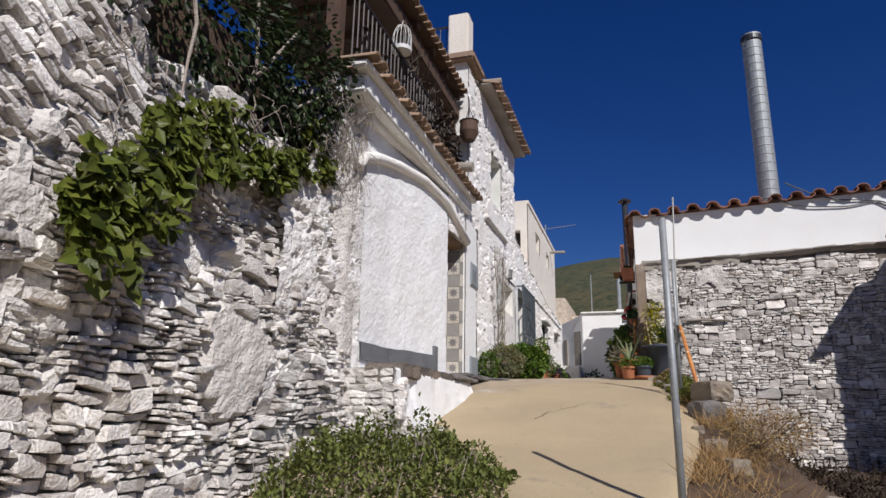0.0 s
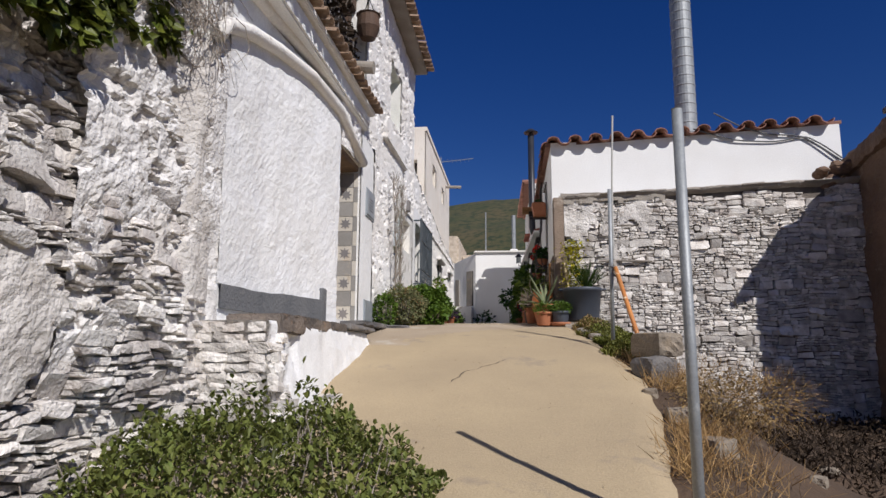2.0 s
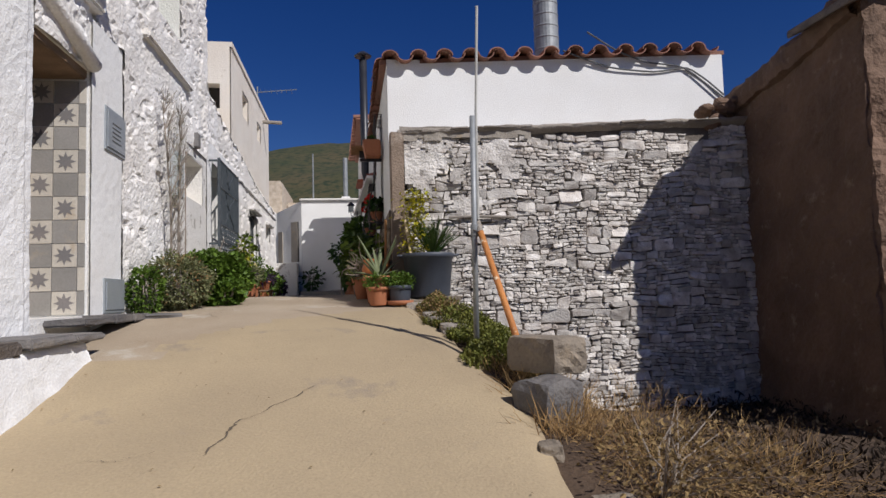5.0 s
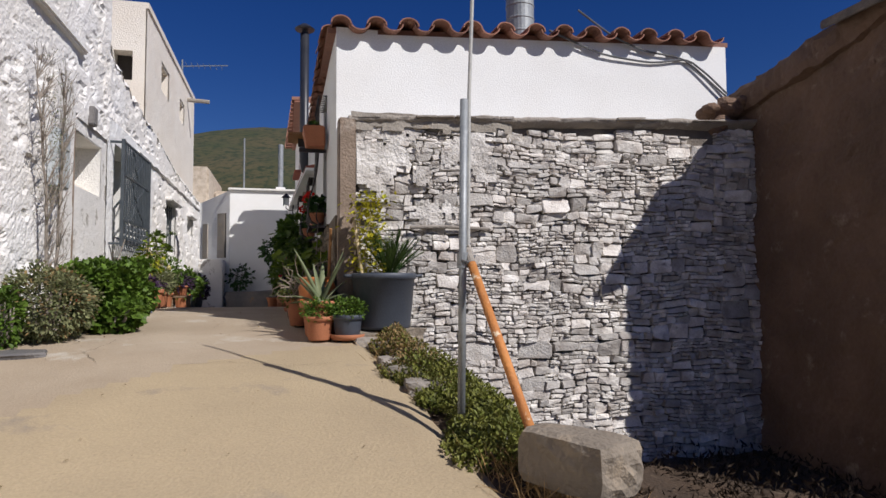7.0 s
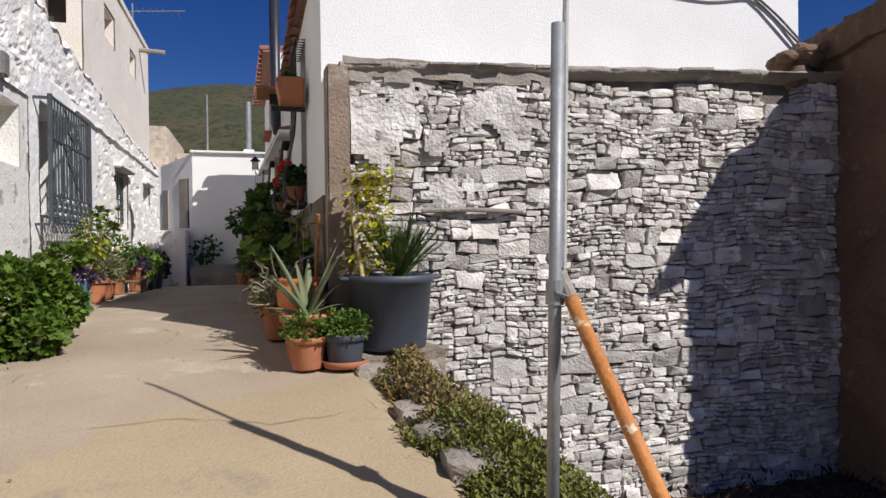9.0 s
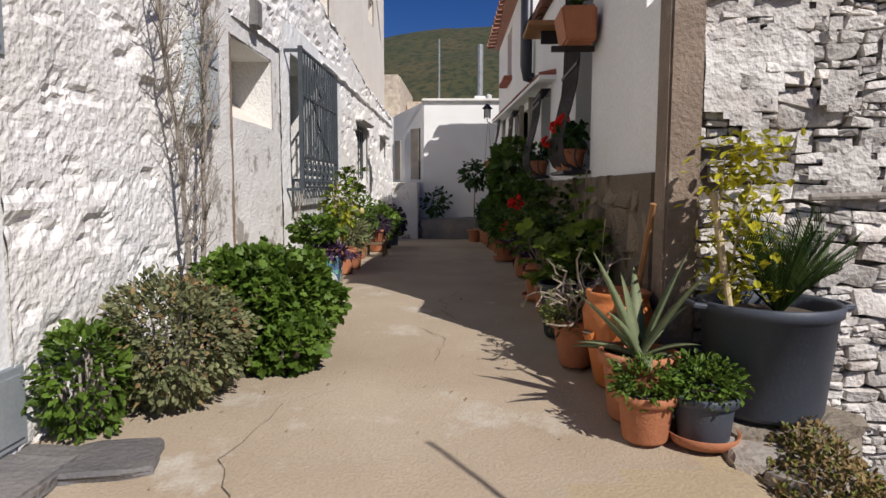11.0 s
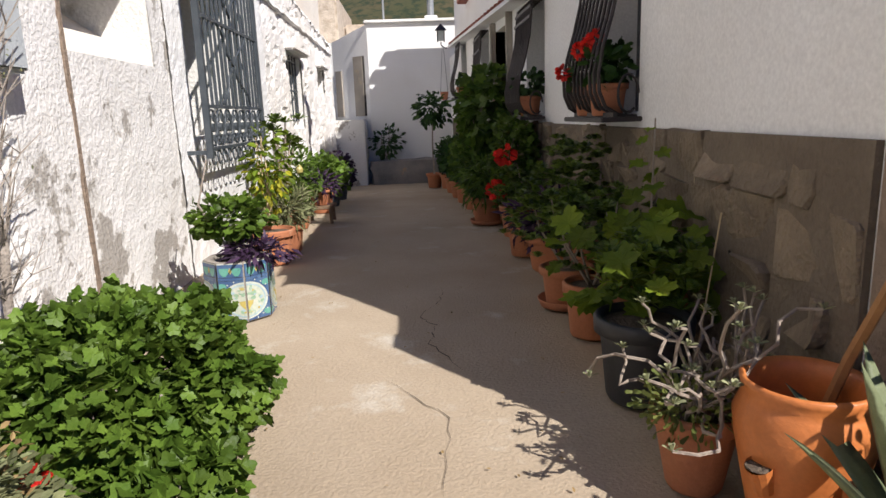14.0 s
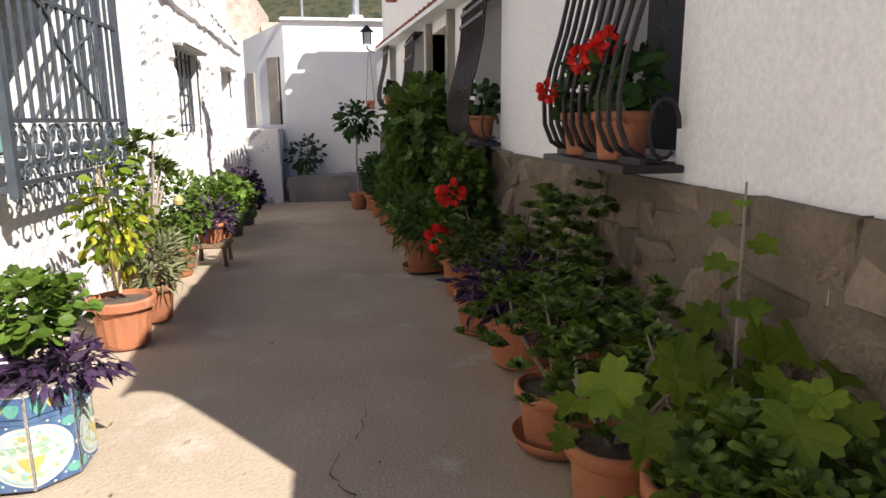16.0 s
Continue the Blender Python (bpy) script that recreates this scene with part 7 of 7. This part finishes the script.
grille = thing("window_grille", "grey iron window grille with scrolled lower panel", "window grille", at=(L, 14.81, 2.99))
GX, GW = 0.17, 0.79
for k in range(15):
    yy = -GW + 2 * GW * (k + 0.5) / 15
    part("bar", tube(bmesh.new(), [(GX, yy, 0.34), (GX, yy, 1.34)], 0.011, 6), GREY_IRON, grille)
for z in (0.06, 0.34, 0.92, 1.34):
    part("rail", boxed(GX - 0.012, GX + 0.012, -GW, GW, z - 0.011, z + 0.011), GREY_IRON, grille)
for yy in (-GW, GW):
    part("stile", boxed(GX - 0.02, GX + 0.02, yy - 0.02, yy + 0.02, 0.0, 1.36), GREY_IRON, grille)
    for z in (0.04, 1.32):
        part("bracket", boxed(0.0, GX - 0.02, yy - 0.014, yy + 0.014, z - 0.014, z + 0.014), GREY_IRON, grille)
for k in range(8):
    yy = -GW + 2 * GW * (k + 0.5) / 8
    for s in (-1, 1):
        part("scroll", tube(bmesh.new(), [(GX, yy + s * (0.012 + 0.07 * math.sin(a)), 0.2 + 0.12 * math.cos(a)) for a in np.linspace(0.15, 3.0, 9)], 0.009, 5), GREY_IRON, grille)
        part("scroll", tube(bmesh.new(), [(GX, yy + s * (0.05 + 0.028 * math.cos(a)), 0.27 + 0.028 * math.sin(a)) for a in np.linspace(0, 5.2, 9)], 0.007, 5), GREY_IRON, grille)
        part("scroll", tube(bmesh.new(), [(GX, yy + s * (0.05 + 0.028 * math.cos(a)), 0.12 + 0.028 * math.sin(a)) for a in np.linspace(0, 5.2, 9)], 0.007, 5), GREY_IRON, grille)
    part("rosette", tube(bmesh.new(), [(GX - 0.01, yy, 0.2), (GX + 0.012, yy, 0.2)], 0.03, 8), GREY_IRON, grille)
for k in range(12):
    yy = -GW + 2 * GW * (k + 0.5) / 12
    part("scroll", tube(bmesh.new(), [(GX, yy + 0.045 * math.cos(a), 0.0 + 0.045 * math.sin(a)) for a in np.linspace(0.3, 5.6, 9)], 0.007, 5), GREY_IRON, grille)
for a, b in (((-0.4, 0.92), (0.0, 0.64)), ((0.4, 0.92), (0.0, 0.64)), ((-0.4, 0.36), (0.0, 0.64)), ((0.4, 0.36), (0.0, 0.64)), ((-0.3, 1.3), (0.0, 1.0)), ((0.3, 1.3), (0.0, 1.0))):
    part("scroll", tube(bmesh.new(), [(GX + 0.004, a[0] + (b[0] - a[0]) * u + 0.05 * math.sin(u * 6.28), a[1] + (b[1] - a[1]) * u) for u in np.linspace(0, 1, 8)], 0.01, 5), GREY_IRON, grille)
grille2 = thing("window_grille", "narrow grey iron grille in a small window", "window grille", at=(L - 0.06, 18.42, 3.2))
for k in range(6):
    part("bar", tube(bmesh.new(), [(0, -0.5 + 0.2 * k, 0), (0, -0.5 + 0.2 * k, 0.86)], 0.01, 6), GREY_IRON, grille2)
for z in (0.08, 0.4, 0.78):
    part("rail", boxed(-0.01, 0.01, -0.53, 0.53, z - 0.01, z + 0.01), GREY_IRON, grille2)

lantern = thing("wall_lantern", "black wrought-iron wall lantern on a bracket", "wall lantern", at=(-0.24, 22.6, 4.6))
part("bracket", tube(bmesh.new(), [(0.12, 0, -0.1), (-0.02, 0, -0.12), (-0.1, 0, -0.06), (-0.1, 0, 0.0)], 0.012, 6), IRON, lantern)
part("glass", boxed(-0.16, -0.04, -0.06, 0.06, 0.02, 0.2), GLAZE_WHITE, lantern, "pale glass")
for sx in (-0.165, -0.035):
    for sy in (-0.065, 0.065):
        part("frame", tube(bmesh.new(), [(sx, sy, 0.0), (sx, sy, 0.22)], 0.009, 5), IRON, lantern)
part("roof", lathe(bmesh.new(), [(0.11, 0.21), (0.12, 0.22), (0.04, 0.3), (0.01, 0.33)], 4, cx=-0.1), IRON, lantern)
hang = thing("hanging_basket", "small hanging clay basket on cords", "hanging basket", at=(-0.32, 22.4, 3.5))
part("pot", lathe(bmesh.new(), [(0.06, 0), (0.08, 0.15), (0.075, 0.15)], 12), TERRACOTTA, hang)
for s in (-1, 1):
    part("cord", tube(bmesh.new(), [(s * 0.07, 0, 0.15), (s * 0.01, 0, 1.0)], 0.005, 4), CABLE, hang)

# ---- fittings on the cottage ----
chim = thing("steel_chimney", "tall ribbed galvanised chimney pipe on the cottage roof", "chimney", at=(2.76, 13.4, 5.15))
prof = [(0.19, 0)]
for k in range(22):
    prof += [(0.19, 0.185 * k + 0.01), (0.197, 0.185 * k + 0.02), (0.197, 0.185 * k + 0.035), (0.19, 0.185 * k + 0.045)]
prof += [(0.19, 4.12), (0.2, 4.12), (0.2, 4.26), (0.17, 4.27)]
part("pipe", lathe(bmesh.new(), prof, 24), GALV, chim)
part("cowl", lathe(bmesh.new(), [(0.205, 4.1), (0.215, 4.12), (0.21, 4.22), (0.12, 4.27), (0.002, 4.28)], 24), BLACK_PIPE, chim)
flue = thing("black_flue", "black enamelled stove flue with a cap on the cottage wall", "flue", at=(-0.03, 16.3, 4.5))
part("pipe", tube(bmesh.new(), [(0.12, 0, -0.08), (0.0, 0, -0.05), (-0.02, 0, 0.08), (-0.02, 0, 2.3)], 0.075, 14), BLACK_PIPE, flue, smooth=True)
part("cap", lathe(bmesh.new(), [(0.16, 2.36), (0.17, 2.38), (0.06, 2.46), (0.002, 2.47)], 18, cx=-0.02), BLACK_PIPE, flue)
part("cap_stem", tube(bmesh.new(), [(-0.02, 0, 2.3), (-0.02, 0, 2.37)], 0.05, 8), BLACK_PIPE, flue)
cab = thing("power_cable", "drooping grey power cables clipped to the white gable", "cable")
for pts in (((2.3, 11.36, 5.12), (2.9, 11.38, 4.92), (3.5, 11.39, 4.88), (3.95, 11.39, 4.96), (4.2, 11.39, 4.8), (4.43, 11.38, 4.6)), ((2.6, 11.3, 5.34), (3.0, 11.34, 5.12), (3.4, 11.38, 5.0), (3.9, 11.39, 4.97), (4.43, 11.37, 4.55))):
    sm = []
    for i in range(len(pts) - 1):
        for u in np.linspace(0, 1, 5)[:-1]:
            sm.append(Vector(pts[i]).lerp(Vector(pts[i + 1]), u))
    sm.append(Vector(pts[-1]))
    sm = [sm[0]] + [(sm[i - 1] + sm[i] * 2 + sm[i + 1]) / 4 for i in range(1, len(sm) - 1)] + [sm[-1]]
    part("cable", tube(bmesh.new(), sm, 0.011, 6), CABLE, cab)
wpot = thing("wall_planter", "terracotta trough of succulents on a plank wall bracket", "planter", at=(0.1, 12.65, 4.02))
bm = bmesh.new()
for v in box(bm, -0.26, -0.02, -0.2, 0.2, 0.02, 0.25, bevel=0.015).verts:
    if v.co.z < 0.1:
        v.co.x = v.co.x * 0.85
        v.co.y *= 0.85
part("trough", bm, TERRACOTTA, wpot)
part("bracket", boxed(-0.3, 0.0, -0.015, 0.015, -0.02, 0.02), IRON, wpot)
leaves("foliage", rosettes([(-0.14 + 0.04 * math.sin(k * 5), -0.18 + 0.04 * k, 0.27) for k in range(10)], 5, 0.06, 10), OVAL, LEAF_DARK, wpot)
plank = thing("wall_plank", "varnished plank shelf on the cottage wall", "shelf", at=(0.1, 13.3, 4.3))
part("board", boxed(-0.42, 0.0, -0.2, 0.3, 0, 0.035, bevel=0.006), PLANK, plank)
part("bracket", boxed(-0.3, 0.0, 0.0, 0.03, -0.1, 0.0), IRON, plank)

# ---- fittings on the white house ----
for z0, z1, lab in ((3.52, 3.92, "grey enamelled meter door with a printed notice"), (2.07, 2.38, "low grey aluminium meter door")):
    box_t = thing("meter_box", lab + " in the house wall", "meter box", "meter boxes", (L, 10.1, z0))
    part("frame", boxed(0.0, 0.035, -0.25, 0.25, 0, z1 - z0, bevel=0.006), METER, box_t)
    part("door", boxed(0.035, 0.045, -0.22, 0.22, 0.03, z1 - z0 - 0.03, bevel=0.004), METER, box_t)
    if z0 > 3:
        for k in range(5):
            part("notice_line", boxed(0.046, 0.048, -0.12, 0.1 - 0.02 * (k % 2), 0.1 + 0.04 * k, 0.112 + 0.04 * k), CABLE, box_t)
ebox = thing("fuse_box", "tall pale grey fuse box on the wall", "fuse box", at=(L, 12.0, 3.42))
part("body", boxed(0.0, 0.12, -0.16, 0.16, 0, 0.55, bevel=0.012), GREY_BOX, ebox)
part("door", boxed(0.12, 0.128, -0.145, 0.145, 0.015, 0.36, bevel=0.004), GREY_BOX, ebox)
part("upper_door", boxed(0.12, 0.128, -0.145, 0.145, 0.37, 0.535, bevel=0.004), GREY_BOX, ebox)
plaque = thing("wall_plaque", "small grey slate plaque on the wall", "plaque", at=(L, 13.12, 4.4))
part("plate", boxed(0.01, 0.09, -0.07, 0.07, -0.11, 0.1, bevel=0.012), SLATE, plaque)
patio = thing("patio_rail", "black iron balustrade on the terrace edge", "railing", at=(-2.62, 7.5, 4.98))
for k in range(36):
    part("baluster", tube(bmesh.new(), [(0, -2.1 + 0.12 * k, 0), (0, -2.1 + 0.12 * k, 0.95)], 0.011, 5), IRON, patio)
for z in (0.08, 0.95):
    part("rail", boxed(-0.015, 0.015, -2.15, 2.15, z - 0.012, z + 0.012), IRON, patio)
for k in range(7):
    part("scroll", tube(bmesh.new(), [(0.01, -1.8 + 0.6 * k + 0.14 * math.cos(a) * (1 - a / 12), 0.5 + 0.2 * math.sin(a) * (1 - a / 12)) for a in np.linspace(0, 9, 18)], 0.009, 5), IRON, patio)
pergola = thing("pergola", "heavy dark wooden pergola roof over the terrace", "pergola", at=(-2.74, 7.5, 6.4))
part("beam", boxed(-0.16, 0.1, -2.6, 2.2, 0.0, 0.26, bevel=0.02), WOOD_DARK, pergola)
for k in range(7):
    part("rafter", boxed(-2.2, 0.16, -2.3 + 0.7 * k, -2.18 + 0.7 * k, 0.262, 0.38, bevel=0.01), WOOD_DARK, pergola)
for yy in (-2.2, 2.1):
    part("post", boxed(-0.12, 0.04, yy - 0.08, yy + 0.08, -1.42, 0.0, bevel=0.015), WOOD_DARK, pergola)
part("deck", boxed(-2.2, 0.2, -2.4, 2.15, 0.382, 0.42), WOOD_DARK, pergola)
tiles(barrel_mesh(0.4, 0.08), TILE_OLD, pergola, [pose(-0.12, yy, 0.43, 0, 5, 0) for yy in np.arange(-2.35, 2.15, 0.18)])
creeper = thing("terrace_creeper", "dark bare creeper twining on the terrace ironwork", "creeper", at=(-2.62, 8.2, 5.0))
bm = bmesh.new()
q = random.Random(71)
for k in range(60):
    p = Vector((q.uniform(-0.15, 0.1), q.uniform(-1.2, 1.2), q.uniform(0.0, 1.2)))
    path = [p]
    for j in range(5):
        p = p + Vector((q.uniform(-0.06, 0.06), q.uniform(-0.15, 0.15), q.uniform(-0.05, 0.16)))
        path.append(p)
    tube(bm, path, 0.012, 4, 0.005)
part("stem", bm, BARK_DARK, creeper, kind="stuff")
leaves("foliage", crown((0, 0.4, 0.5), (0.2, 0.9, 0.55), 420, 0.11, 72, 0.4, 0.1), OVAL, LEAF_BLACK, creeper, "withered dark leaves")
bird = thing("birdcage", "white wire birdcage hanging from the pergola", "birdcage", at=(-2.59, 6.75, 5.95))
for k in range(14):
    a = 2 * math.pi * k / 14
    part("wire", tube(bmesh.new(), [(0.12 * math.cos(a) * s, 0.12 * math.sin(a) * s, z) for s, z in ((1, 0), (1, 0.2), (0.9, 0.28), (0.6, 0.36), (0.05, 0.4))], 0.004, 4), WHITE_METAL, bird)
part("tray", lathe(bmesh.new(), [(0.125, 0), (0.13, 0.05), (0.12, 0.05), (0.118, 0.015), (0.002, 0.012)], 18), WHITE_METAL, bird)
part("hook", tube(bmesh.new(), [(0, 0, 0.4), (0, 0, 0.46)], 0.005, 5), WHITE_METAL, bird)
roof_rail = thing("roof_rail", "thin black iron railing on the roof terrace", "railing", at=(-2.62, 11.7, TOP_NEAR + 0.1))
for k in range(28):
    part("baluster", tube(bmesh.new(), [(0, -1.65 + 0.12 * k, 0), (0, -1.65 + 0.12 * k, 0.72)], 0.008, 5), IRON, roof_rail)
part("rail", boxed(-0.015, 0.015, -1.7, 1.65, 0.71, 0.735), IRON, roof_rail)
side_rail = thing("roof_rail", "thin black iron railing across the roof terrace side", "railing", at=(-2.85, 9.8, TOP_NEAR + 0.1))
for k in range(16):
    part("baluster", tube(bmesh.new(), [(-0.12 * k - 0.08, 0, 0), (-0.12 * k - 0.08, 0, 0.82)], 0.008, 5), IRON, side_rail)
part("rail", boxed(-2.0, -0.0, -0.015, 0.015, 0.81, 0.835), IRON, side_rail)
basket = thing("log_basket", "dark woven basket hanging on the house corner", "basket", at=(-2.42, 9.5, 5.9))
part("body", lathe(bmesh.new(), [(0.1, 0), (0.16, 0.15), (0.15, 0.32), (0.17, 0.34), (0.13, 0.33)], 16), WOOD_DARK, basket)
part("hook", tube(bmesh.new(), [(-0.14, 0.16, 0.3), (0, 0.0, 0.6), (0.1, 0, 0.34)], 0.008, 5), IRON, basket)
antenna = thing("tv_antenna", "thin metal television antenna on the far roof", "antenna", at=(-2.9, 22.2, 7.28))
part("mast", tube(bmesh.new(), [(0, 0, 0), (0, 0, 0.9)], 0.02, 6), GALV, antenna)
part("boom", tube(bmesh.new(), [(-0.2, 0.1, 0.75), (1.1, -0.1, 0.8)], 0.012, 5), GALV, antenna)
for k in range(7):
    part("element", tube(bmesh.new(), [(0.1 + 0.14 * k, -0.2, 0.77), (0.1 + 0.14 * k, 0.2, 0.77)], 0.006, 4), GALV, antenna)
lamp_post = thing("street_lamp", "slim grey street lamp far behind the houses", "street lamp", at=(0.9, 60, 1.5))
part("pole", tube(bmesh.new(), [(0, 0, 0), (0, 0, 8.6)], 0.06, 8), GALV, lamp_post)
part("head", lathe(bmesh.new(), [(0.12, 8.55), (0.25, 8.65), (0.25, 8.9), (0.05, 9.0)], 12), WHITE_METAL, lamp_post)
